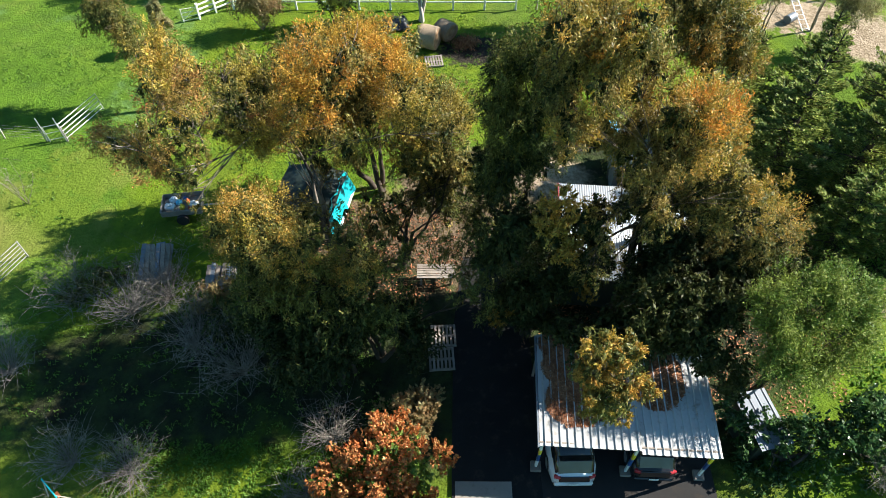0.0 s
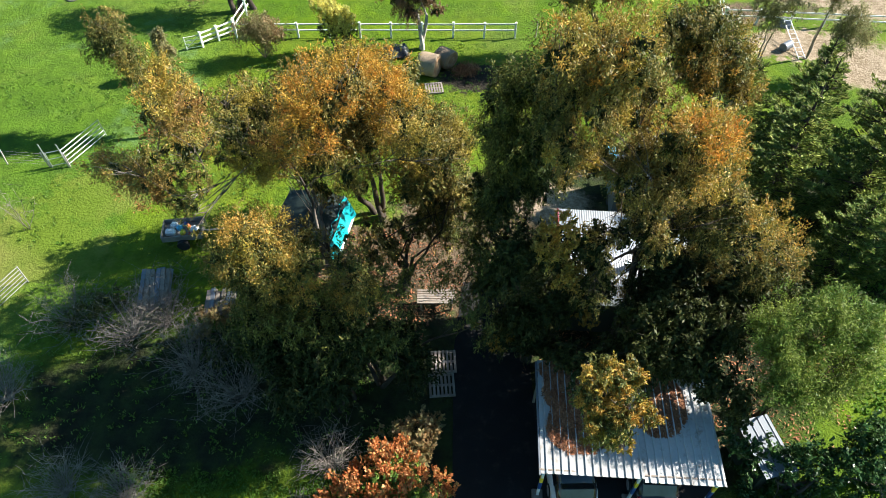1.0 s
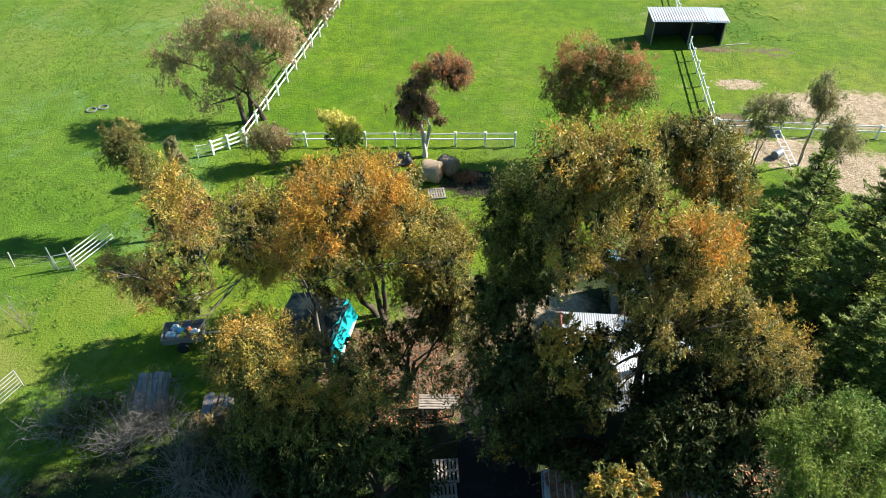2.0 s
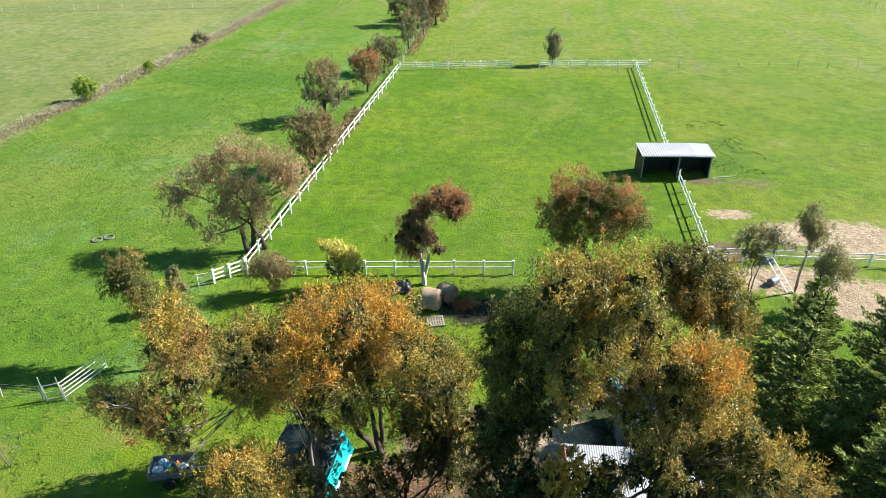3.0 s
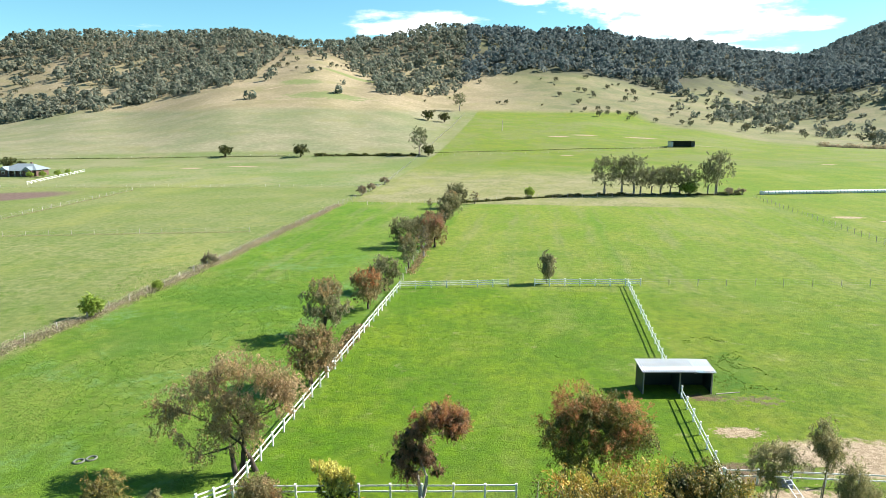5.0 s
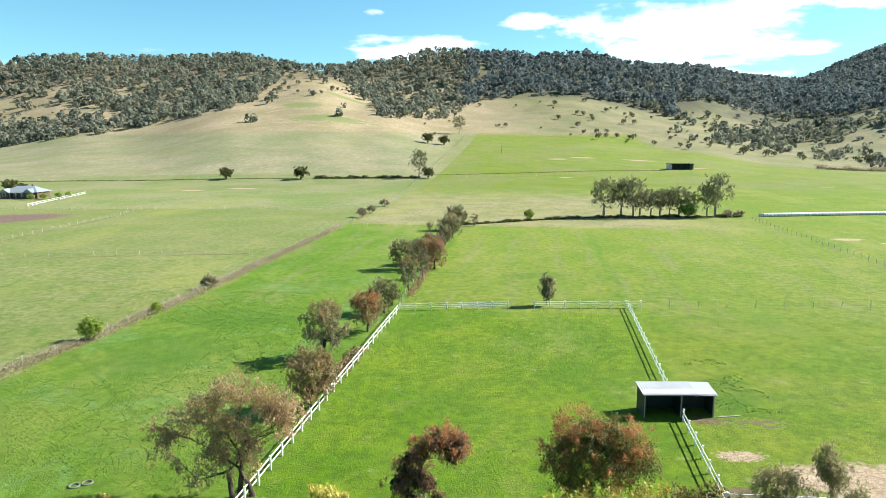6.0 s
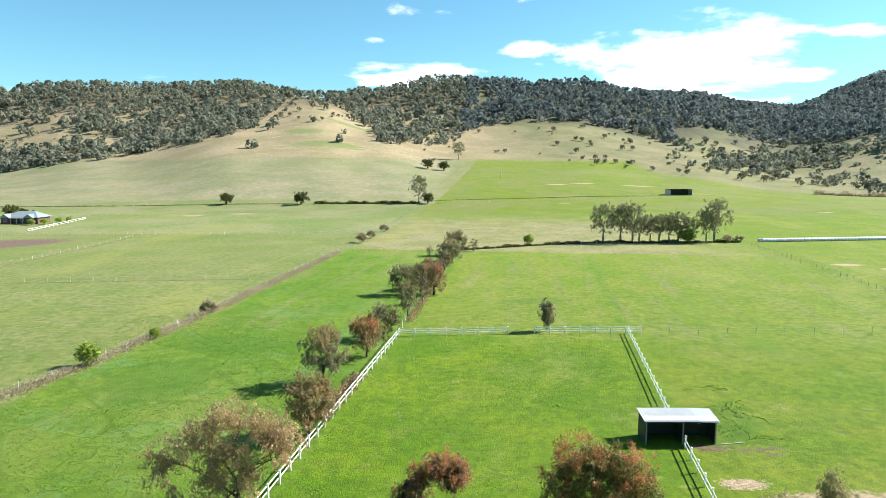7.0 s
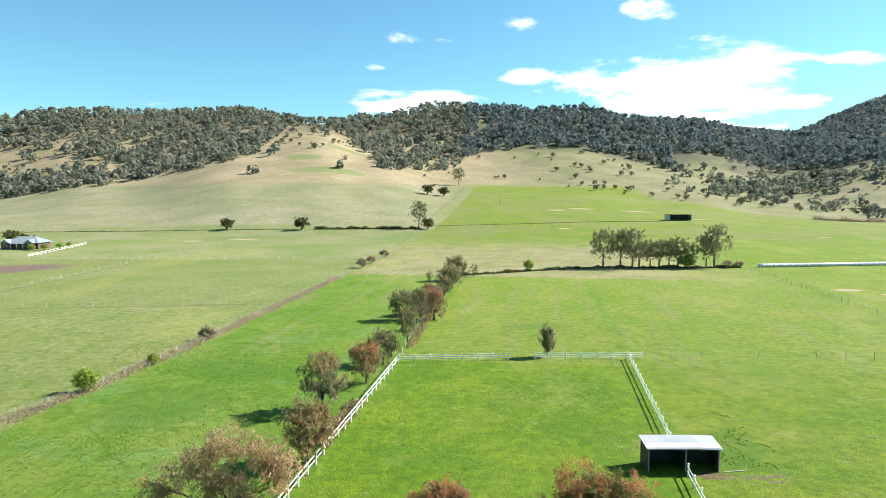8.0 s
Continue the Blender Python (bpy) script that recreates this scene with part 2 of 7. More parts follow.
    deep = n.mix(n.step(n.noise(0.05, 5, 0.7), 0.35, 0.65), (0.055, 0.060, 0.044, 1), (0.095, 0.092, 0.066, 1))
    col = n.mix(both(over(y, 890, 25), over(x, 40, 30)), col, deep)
    mottle = n.step(n.noise(0.022, 8, 0.72, None, 0.5), 0.44, 0.60, 0.0, 0.7)
    col = n.mix(both(mottle, over(y, 300, 30), inv(over(y, 600, 40)), inv(over(z, 30, 4)), inv(left)), col, (0.165, 0.186, 0.062, 1))
    # bare and worn places, some with tree shade put into their colour
    trodden = n.noise(1.4, 7, 0.78, None, 0.8)
    sand = n.mix(n.step(n.m("ADD", n.m("MULTIPLY", grain, 0.4), n.m("MULTIPLY", trodden, 0.6)), 0.40, 0.60), (0.20, 0.150, 0.092, 1), (0.40, 0.315, 0.220, 1))
    mud = n.mix(n.step(fine, 0.3, 0.7), (0.085, 0.062, 0.038, 1), (0.165, 0.118, 0.074, 1))
    plough = n.mix(n.step(fine, 0.3, 0.7), (0.105, 0.072, 0.058, 1), (0.150, 0.108, 0.088, 1))
    worn = n.mix(n.step(mid, 0.4, 0.6), (0.105, 0.160, 0.016, 1), (0.165, 0.180, 0.040, 1))
    # dark earth, taken near black to hold the yard trees' shade too
    shaded_soil = n.mix(n.step(fine, 0.36, 0.66), (0.021, 0.022, 0.013, 1), (0.038, 0.054, 0.017, 1))
    scuff = n.mix(n.step(fine, 0.42, 0.58), col, (0.120, 0.105, 0.055, 1))
    # dark mulch, deepened with the round gum's shadow beside the bales
    shaded_mulch = (0.030, 0.025, 0.019, 1)
    meadow, rank = (0.075, 0.150, 0.025, 1), (0.050, 0.118, 0.014, 1)
    col = n.mix(both(n.step(fine, 0.30, 0.66, 0.55, 0.0), inv(over(y, 350, 40))), col, (0.030, 0.068, 0.010, 1))
    col = n.mix(n.step(eased(n.noise(1.9, 4, 0.7), grain_fade), 0.28, 0.50, 0.5, 0.0), col, (0.028, 0.062, 0.010, 1))
    col = n.mix(both(n.step(n.noise(0.35, 7, 0.75), 0.42, 0.66, 0.40, 0.0), over(y, 330, 40)), col, (0.090, 0.088, 0.045, 1))
    col = n.mix(both(n.step(grain, 0.54, 0.80, 0.0, 0.5), inv(over(y, 300, 60))), col, (0.20, 0.27, 0.045, 1))
    col = n.mix(n.step(big, 0.40, 0.65, 0.0, 0.15), col, (0.15, 0.170, 0.045, 1))
    col = n.mix(n.step(n.noise(0.035, 5, 0.6), 0.52, 0.70, 0.0, 0.35), col, (0.17, 0.170, 0.06, 1))
    home = inv(over(y, 330, 30))
    # long drifts of paler and deeper green, and clover in the lane field
    drift = n.node("ShaderNodeCombineXYZ")
    n.put(n.m("MULTIPLY", u, 0.035), drift.inputs[0]), n.put(n.m("MULTIPLY", v, 0.014), drift.inputs[1])
    drifts = n.noise(1.0, 7, 0.68, drift.outputs[0], 0.4)
    col = n.mix(both(n.step(drifts, 0.50, 0.66, 0.0, 0.45), over(v, 42, 4), home), col, (0.205, 0.215, 0.062, 1))
    col = n.mix(both(n.step(drifts, 0.30, 0.46, 0.35, 0.0), over(v, 42, 4), home, over(u, -57, 2)), col, (0.078, 0.160, 0.012, 1))
    clover = both(n.step(n.noise(0.10, 6, 0.7, None, 0.5), 0.50, 0.62, 0.0, 0.75), inv(over(u, -21, 1)), over(u, -56, 2), inv(over(v, 125, 20)))
    col = n.mix(both(clover, n.step(n.noise(1.1, 6, 0.75), 0.40, 0.60)), col, (0.115, 0.205, 0.075, 1))
    path = n.step(n.m("ABSOLUTE", n.m("SUBTRACT", n.m("ADD", x, n.m("MULTIPLY", y, 0.886)), n.m("MULTIPLY_ADD", mid, 2.0, 22.8))), 0.1, 0.55, 0.4, 0.0)
    col = n.mix(both(path, inv(over(u, -21, 1)), over(u, -56, 2), over(y, 54, 3), inv(over(y, 80, 4))), col, (0.045, 0.100, 0.010, 1))
    bald = n.step(n.noise(0.28, 6, 0.7), 0.60, 0.68, 0.0, 0.6)
    col = n.mix(both(bald, over(v, 46, 3), inv(over(v, 180, 20)), over(u, -20, 1)), col, (0.200, 0.205, 0.085, 1))
    tuft = n.step(n.noise(0.30, 8, 0.78), 0.50, 0.61, 0.0, 0.62)
    col = n.mix(both(tuft, inv(over(y, 150, 50))), col, (0.062, 0.122, 0.010, 1))
    sere = n.step(n.noise(0.11, 8, 0.74, None, 0.6), 0.52, 0.68, 0.0, 0.28)
    col = n.mix(both(sere, home), col, (0.215, 0.215, 0.050, 1))
    for f, tone in ((spot(32.0, 47.3, 7.0, 3.0, 0.8), sand), (spot(25.0, 45.6, 3.6, 1.1, 1.4), scuff), (spot(24.6, 51.6, 2.0, 0.9, 1.3), sand), (spot(31.0, 37.8, 5.5, 3.2), sand), (spot(25.0, 41.0, 4.5, 2.0, 1.2), sand), (spot(21.8, 45.0, 2.0, 1.6), mud),
                    (spot(25.0, 58.6, 2.2, 0.8, 1.6), mud), (spot(28.5, 59.6, 3.6, 2.0, 1.6), rank), (spot(29.5, 58.0, 2.6, 1.2, 2.4), scuff), (spot(27.5, 62.5, 2.5, 2.0, 1.6), rank), (spot(105, 171, 4, 1.8), sand), (spot(112, 164, 3, 1.2), sand),
                    (spot(190, 330, 4, 1.5), sand), (spot(-118, 313, 5, 2.5), sand), (spot(-97, 322, 7, 2.5), sand), (spot(80, 470, 7, 3), sand), (spot(100, 480, 9, 3, 1.1), sand), (spot(140, 480, 12, 3, 1.1), sand),
                    (spot(69, 376, 4, 1.6), sand), (spot(165, 436, 9, 1.6), sand), (spot(-22.5, 22.0, 5.5, 3.0, 1.0), worn), (spot(-19, 26, 3.0, 2.0, 1.2), worn), (spot(1.9, 37.0, 2.4, 1.6, 1.0), shaded_mulch),
                    (spot(3.5, 24.5, 6.5, 3.2), mud), (spot(-3.0, 21.5, 3.5, 2.5), mud), (spot(9, 17, 7, 9, 0.4), shaded_soil), (spot(-10.5, 13.6, 9.0, 3.6, 0.6, 0.12), shaded_soil), (spot(-2.0, 14.5, 5.0, 5.5, 0.4), shaded_soil), (spot(17, 20, 2.4, 3), mud), (spot(10.5, 27.5, 5.5, 3.0, 0.6), shaded_soil), (spot(5.9, 25.5, 2.0, 1.6, 0.5), sand), (spot(19.5, 24.5, 7.5, 7.0, 0.5), shaded_soil), (spot(3.0, 20.5, 4.5, 3.5, 0.5), mud), (spot(22, 14, 1.6, 5, 0.8), sand), (spot(-150, 720, 22, 14, 0.9), meadow), (spot(-92, 790, 52, 9, 0.5, -0.25), meadow), (spot(-110, 640, 40, 20, 1.2), meadow), (spot(29.5, 66, 3.0, 4.5, 1.3), rank), (spot(-34, 78, 8, 9, 1.4), rank), (spot(-30, 95, 9, 5, 1.4), rank), (spot(18, 125, 7, 3, 1.4), rank), (spot(-172, 690, 12, 1.6, 0.5, 0.9), sand)):
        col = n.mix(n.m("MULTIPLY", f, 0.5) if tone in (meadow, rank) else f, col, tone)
    col = n.mix(spot(-152, 210, 30, 13, 0.12, 0.62), col, plough)
    h = n.m("ADD", n.m("MULTIPLY", fine, 0.5), n.m("MULTIPLY", grain, 0.5))
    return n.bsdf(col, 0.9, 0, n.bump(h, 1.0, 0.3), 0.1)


M = dict(
    ground=ground_mat(),
    gum=leaf_mat("gum_leaf", (0.100, 0.115, 0.026), (0.225, 0.158, 0.035), (0.36, 0.28, 0.075), 0.45, through_light=0.22, gloss=0.3),
    gold=leaf_mat("gold_new_leaf", (0.50, 0.31, 0.045), (0.60, 0.235, 0.042), (0.44, 0.36, 0.08), 0.45, through_light=0.30),
    rust=leaf_mat("rust_leaf", (0.300, 0.190, 0.050), (0.340, 0.130, 0.050), (0.22, 0.19, 0.06), 0.6),
    amber=leaf_mat("amber_leaf", (0.33, 0.255, 0.040), (0.47, 0.245, 0.044), (0.42, 0.36, 0.09), 0.5, through_light=0.25, gloss=0.35),
    red=leaf_mat("red_new_leaf", (0.40, 0.175, 0.080), (0.46, 0.23, 0.10), (0.33, 0.24, 0.09), 0.7, through_light=0.5),
    olive=leaf_mat("olive_leaf", (0.06, 0.08, 0.022), (0.125, 0.125, 0.034), (0.2, 0.19, 0.06), 0.5),
    # darker copy of the gum leaf, shade put into its colour
    dusk=leaf_mat("shaded_gum_leaf", (0.072, 0.088, 0.022), (0.145, 0.140, 0.032), (0.28, 0.25, 0.065), 0.5, through_light=0.18, gloss=0.12),
    # near-black leaf colour that stands in for deep shade
    shade=leaf_mat("deep_shade_leaf", (0.024, 0.036, 0.011), (0.052, 0.060, 0.018), (0.10, 0.10, 0.032), 0.5, through_light=0.15, gloss=0.12),
    bronze=leaf_mat("bronze_leaf", (0.25, 0.225, 0.10), (0.37, 0.225, 0.11), (0.34, 0.28, 0.13), 0.5, through_light=0.5, grain=0.8),
    tan=leaf_mat("tan_leaf", (0.42, 0.310, 0.170), (0.55, 0.350, 0.200), (0.50, 0.40, 0.23), 0.5, through_light=0.5, grain=0.8),
    maroon=leaf_mat("maroon_leaf", (0.21, 0.135, 0.075), (0.36, 0.165, 0.10), (0.34, 0.23, 0.14), 0.6, through_light=0.4),
    olive_row=leaf_mat("dull_olive_leaf", (0.120, 0.130, 0.055), (0.19, 0.175, 0.075), (0.24, 0.21, 0.10), 0.4, through_light=0.35),
    grey=leaf_mat("grey_leaf", (0.21, 0.185, 0.088), (0.34, 0.220, 0.110), (0.33, 0.28, 0.15), 0.5, through_light=0.5, grain=0.8),
    green=leaf_mat("green_leaf", (0.096, 0.176, 0.029), (0.144, 0.240, 0.040), (0.224, 0.288, 0.080), 0.6),
    feather=leaf_mat("feathery_leaf", (0.098, 0.173, 0.027), (0.180, 0.232, 0.038), (0.225, 0.255, 0.060), 0.6),
    dark=leaf_mat("dark_glossy_leaf", (0.028, 0.070, 0.020), (0.063, 0.126, 0.031), (0.112, 0.168, 0.070), 0.7, shine=0.3),
    pine=leaf_mat("pine_needle", (0.095, 0.150, 0.030), (0.215, 0.260, 0.052), (0.29, 0.30, 0.08), 0.5, through_light=0.2, gloss=0.08),
    orange=leaf_mat("orange_shrub_leaf", (0.50, 0.175, 0.060), (0.56, 0.270, 0.110), (0.40, 0.300, 0.080), 1.2, lo=0.42, hi=0.6),
    wattle=leaf_mat("wattle_blossom", (0.70, 0.62, 0.16), (0.62, 0.57, 0.18), (0.48, 0.50, 0.14), 1.0, gloss=0.1),
    # both forest leaf colours are paled and blued in place of distance haze
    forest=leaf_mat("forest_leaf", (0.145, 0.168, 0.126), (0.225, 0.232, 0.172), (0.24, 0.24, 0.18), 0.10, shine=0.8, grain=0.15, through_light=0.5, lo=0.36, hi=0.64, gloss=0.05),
    forest_hazed=leaf_mat("hazed_forest_leaf", (0.104, 0.138, 0.138), (0.155, 0.182, 0.175), (0.16, 0.18, 0.17), 0.08, shine=0.8, grain=0.15, through_light=0.5, lo=0.36, hi=0.64, gloss=0.05),
    sapling=leaf_mat("sapling_leaf", (0.24, 0.24, 0.105), (0.36, 0.31, 0.150), (0.42, 0.37, 0.20), 0.4, through_light=0.5, grain=0.9),
    gumgrove=leaf_mat("grove_leaf", (0.125, 0.150, 0.070), (0.20, 0.205, 0.10), (0.23, 0.22, 0.12), 0.3, through_light=0.45, grain=0.8),
    gumfar=leaf_mat("grey_green_leaf", (0.21, 0.22, 0.11), (0.31, 0.275, 0.150), (0.36, 0.32, 0.19), 0.3, through_light=0.48, grain=0.8),
    straw=leaf_mat("pale_dry_grass", (0.33, 0.32, 0.16), (0.40, 0.37, 0.21), (0.44, 0.42, 0.26), 0.1, shine=0.8, through_light=0.5, grain=0.4, gloss=0.1),
    bush=leaf_mat("hill_bush_leaf", (0.15, 0.165, 0.095), (0.22, 0.205, 0.13), (0.23, 0.21, 0.135), 0.15, shine=0.8, grain=0.3, through_light=0.4, gloss=0.1),
    bright=leaf_mat("bright_green_leaf", (0.28, 0.38, 0.07), (0.36, 0.44, 0.09), (0.40, 0.46, 0.12), 0.6, through_light=0.55, grain=0.6),
    weed=leaf_mat("weed_leaf", (0.11, 0.22, 0.03), (0.16, 0.27, 0.05), (0.22, 0.31, 0.09), 0.3, shine=0.6, through_light=0.5, grain=0.5, gloss=0.2),
    sward=leaf_mat("sward_leaf", (0.075, 0.150, 0.012), (0.150, 0.200, 0.035), (0.20, 0.22, 0.07), 0.12, shine=0.7, through_light=0.4, grain=0.5, gloss=0.1),
    dry=leaf_mat("dry_stalk", (0.32, 0.26, 0.175), (0.42, 0.345, 0.24), (0.27, 0.28, 0.13), 0.2, shine=0.8, through_light=0.45, grain=0.5, gloss=0.1),
    litter=leaf_mat("fallen_leaf", (0.288, 0.114, 0.054), (0.408, 0.204, 0.108), (0.156, 0.078, 0.042), 1.5, shine=0.8, through_light=0.1),
    bark=bark_mat("pale_gum_bark", (0.16, 0.125, 0.095), (0.36, 0.31, 0.26)),
    white_bark=bark_mat("white_gum_bark", (0.34, 0.29, 0.24), (0.62, 0.57, 0.50)),
    bough=bark_mat("gum_bough_bark", (0.045, 0.036, 0.030), (0.24, 0.205, 0.17), 2.0),
    bark_dark=bark_mat("dark_bark", (0.030, 0.024, 0.020), (0.085, 0.066, 0.050)),
    twig=bark_mat("grey_twig", (0.12, 0.104, 0.088), (0.29, 0.255, 0.22)),
    white=plain("white_paint", (0.70, 0.70, 0.67), (0.82, 0.82, 0.80), 14, 1.2, 0.55, bump=0.15, stain=(0.55, 0.54, 0.47)),
    timber=plain("grey_timber", (0.15, 0.12, 0.095), (0.30, 0.26, 0.22), 30, 3, 0.85, bump=0.5),
    board=plain("weathered_board", (0.30, 0.26, 0.22), (0.50, 0.46, 0.41), 30, 3, 0.85, bump=0.5),
    zinc=plain("corrugated_zinc", (0.34, 0.36, 0.37), (0.50, 0.52, 0.53), 9, 0.8, 0.45, 0.35, 0.1, stain=(0.42, 0.37, 0.32)),
    galv=plain("galvanised_pipe", (0.45, 0.47, 0.48), (0.62, 0.64, 0.65), 25, 3, 0.4, 0.7, 0.1),
    wire=plain("dull_wire", (0.24, 0.24, 0.23), (0.34, 0.34, 0.33), 25, 3, 0.8, 0.0, 0.1, spec=0.2),
    cream=plain("weathered_roof_sheet", (0.36, 0.36, 0.35), (0.50, 0.50, 0.49), 9, 0.8, 0.5, 0.0, 0.1, stain=(0.24, 0.20, 0.16)),
    dark_sheet=plain("dark_green_sheet", (0.010, 0.019, 0.016), (0.020, 0.033, 0.028), 9, 1, 0.6, 0.0, 0.1),
    bitumen=plain("bitumen", (0.016, 0.016, 0.016), (0.032, 0.031, 0.030), 40, 0.7, 0.95, bump=0.6, dist=0.01, spec=0.1, stain=(0.044, 0.036, 0.029)),
    concrete=plain("concrete", (0.17, 0.145, 0.12), (0.26, 0.225, 0.19), 16, 1.2, 0.85, bump=0.3, stain=(0.18, 0.15, 0.12)),
    teal=plain("teal_tarpaulin", (0.0, 0.36, 0.40), (0.01, 0.50, 0.54), 6, 1.2, 0.45, bump=0.3, dist=0.02),
    hay=plain("weathered_hay", (0.20, 0.145, 0.095), (0.34, 0.255, 0.17), 45, 3, 0.95, bump=1.0, dist=0.03),
    hay_end=plain("hay_end", (0.20, 0.115, 0.06), (0.33, 0.20, 0.11), 45, 4, 0.95, bump=1.0, dist=0.03),
    wrap=plain("white_bale_wrap", (0.46, 0.47, 0.48), (0.66, 0.67, 0.68), 8, 1, 0.35, bump=0.2),
    brick=plain("red_brick_wall", (0.085, 0.050, 0.040), (0.13, 0.075, 0.058), 8, 1, 0.85),
    roof_grey=plain("pale_grey_roof", (0.16, 0.20, 0.22), (0.23, 0.27, 0.29), 4, 0.5, 0.5, 0.1),
    car_white=plain("white_car_paint", (0.60, 0.61, 0.62), (0.68, 0.69, 0.70), 3, 0.8, 0.2, bump=0.02),
    car_dark=plain("dark_car_paint", (0.012, 0.012, 0.014), (0.02, 0.02, 0.022), 3, 0.8, 0.22, bump=0.02),
    glass=plain("dark_car_glass", (0.010, 0.012, 0.014), (0.014, 0.016, 0.018), 3, 0.8, 0.12, bump=0.0, spec=0.8),
    rubber=plain("rubber", (0.014, 0.014, 0.014), (0.03, 0.03, 0.03), 20, 3, 0.85),
    old_rubber=plain("bleached_rubber", (0.09, 0.10, 0.08), (0.15, 0.16, 0.12), 20, 3, 0.9),
    red_plastic=plain("red_plastic", (0.36, 0.012, 0.018), (0.45, 0.02, 0.03), 8, 2, 0.35, bump=0.05),
    red_paint=plain("red_paint", (0.30, 0.035, 0.035), (0.42, 0.07, 0.06), 12, 2, 0.5),
    blue=plain("blue_plastic", (0.015, 0.055, 0.20), (0.02, 0.09, 0.28), 8, 2, 0.4, bump=0.05),
    yellow=plain("yellow_plastic", (0.70, 0.52, 0.02), (0.80, 0.62, 0.05), 8, 2, 0.4, bump=0.05),
    cyan=plain("light_blue_plastic", (0.08, 0.45, 0.70), (0.14, 0.55, 0.75), 8, 2, 0.4, bump=0.05),
    pink=plain("orange_plastic", (0.75, 0.16, 0.04), (0.80, 0.24, 0.08), 8, 2, 0.4, bump=0.05),
    black=plain("black_sheeting", (0.008, 0.009, 0.012), (0.016, 0.017, 0.022), 6, 1.5, 0.3, bump=0.5, dist=0.05),
    skylight=plain("pale_blue_skylight", (0.40, 0.52, 0.58), (0.55, 0.66, 0.70), 9, 1, 0.3, bump=0.05),
    bluegrey=plain("blue_grey_sheet", (0.13, 0.15, 0.175), (0.20, 0.22, 0.25), 8, 1, 0.5, 0.2, bump=0.1),
)


# ---- mesh helpers ----
def mesh_of(name, bm):
    me = bpy.data.meshes.new(name)
    bm.to_mesh(me)
    bm.free()
    return me


def part(name, shape, material, parent, label=""):
    """One mesh object under a thing or a part. shape: a bmesh or a mesh."""
    me = mesh_of(name, shape) if isinstance(shape, bmesh.types.BMesh) else shape
    if material is not None and not me.materials:
        me.materials.append(material)
    ob = new(name, me)
    ob.parent = parent
    return tagged(ob, label)


def thing(name, at, label, category, group="", kind="", turn=0.0):
    ob = new(name)
    ob.empty_display_size = 0.2
    ob.matrix_basis = pose(*at, 0, 0, turn)
    return tagged(ob, label, category, group, kind)


def box(bm, size, at=(0, 0, 0), rot=(0, 0, 0), bevel=0.0):
    m = pose(*at, *rot) @ Matrix.Diagonal((*size, 1))
    r = bmesh.ops.create_cube(bm, size=1, matrix=m)
    if bevel:
        edges = list({e for v in r["verts"] for e in v.link_edges})
        bmesh.ops.bevel(bm, geom=edges, offset=bevel, segments=1, affect="EDGES")
    return bm


def boxes(*rows):
    bm = bmesh.new()
    for r in rows:
        box(bm, *r)
    return bm


def raw_mesh(name, verts, faces4, smooth=False):
    """A mesh from arrays: n x 3 corners and m x 4 faces."""
    me = bpy.data.meshes.new(name)
    verts, faces4 = np.asarray(verts, np.float32), np.asarray(faces4, np.int32)
    me.vertices.add(len(verts)), me.loops.add(faces4.size), me.polygons.add(len(faces4))
    me.vertices.foreach_set("co", verts.ravel())
    me.loops.foreach_set("vertex_index", faces4.ravel())
    me.polygons.foreach_set("loop_start", np.arange(0, faces4.size, 4, dtype=np.int32))
    me.polygons.foreach_set("use_smooth", np.full(len(faces4), smooth))
    me.update(calc_edges=True)
    return me


class Tubes:
    """Tapered round limbs, pipes and wires gathered into one mesh."""

    def __init__(self):
        self.v, self.f = [], []

    def add(self, pts, radii, sides=7):
        pts = [Vector(p) for p in pts]
        base = sum(len(a) for a in self.v)
        ring = []
        for i, p in enumerate(pts):
            d = (pts[min(i + 1, len(pts) - 1)] - pts[max(i - 1, 0)]).normalized()
            a = d.cross(Vector((0.31, 0.95, 0.05))).normalized()
            b = d.cross(a)
            ring += [p + (a * math.cos(k * math.tau / sides) + b * math.sin(k * math.tau / sides)) * radii[i] for k in range(sides)]
        self.v.append(np.array([tuple(p) for p in ring]))
        for i in range(len(pts) - 1):
            for k in range(sides):
                a, b = base + i * sides + k, base + i * sides + (k + 1) % sides
                self.f.append((a, b, b + sides, a + sides))
        if sides == 4:
            self.f += [(base + 3, base + 2, base + 1, base), tuple(base + (len(pts) - 1) * 4 + k for k in range(4))]
        return self

    def limb(self, a, b, ra, rb, rng, bend=0.15, sides=7, n=6, rise=0.0):
        """A limb from a to b that sags, rises and wavers a little."""
        a, b = np.array(a, float), np.array(b, float)
        length = np.linalg.norm(b - a)
        off = rng.normal(0, bend, 3) * length * 0.5
        off[2] += rise * length
        pts = [a + (b - a) * s + off * (4 * s * (1 - s)) * 0.5 + rng.normal(0, 0.012, 3) * length * (0 < s < 1) for s in np.linspace(0, 1, n)]
        self.add(pts, list(np.linspace(ra, rb, n)), sides)
        return pts

    def mesh(self, name):
        return raw_mesh(name, np.concatenate(self.v), self.f, True)


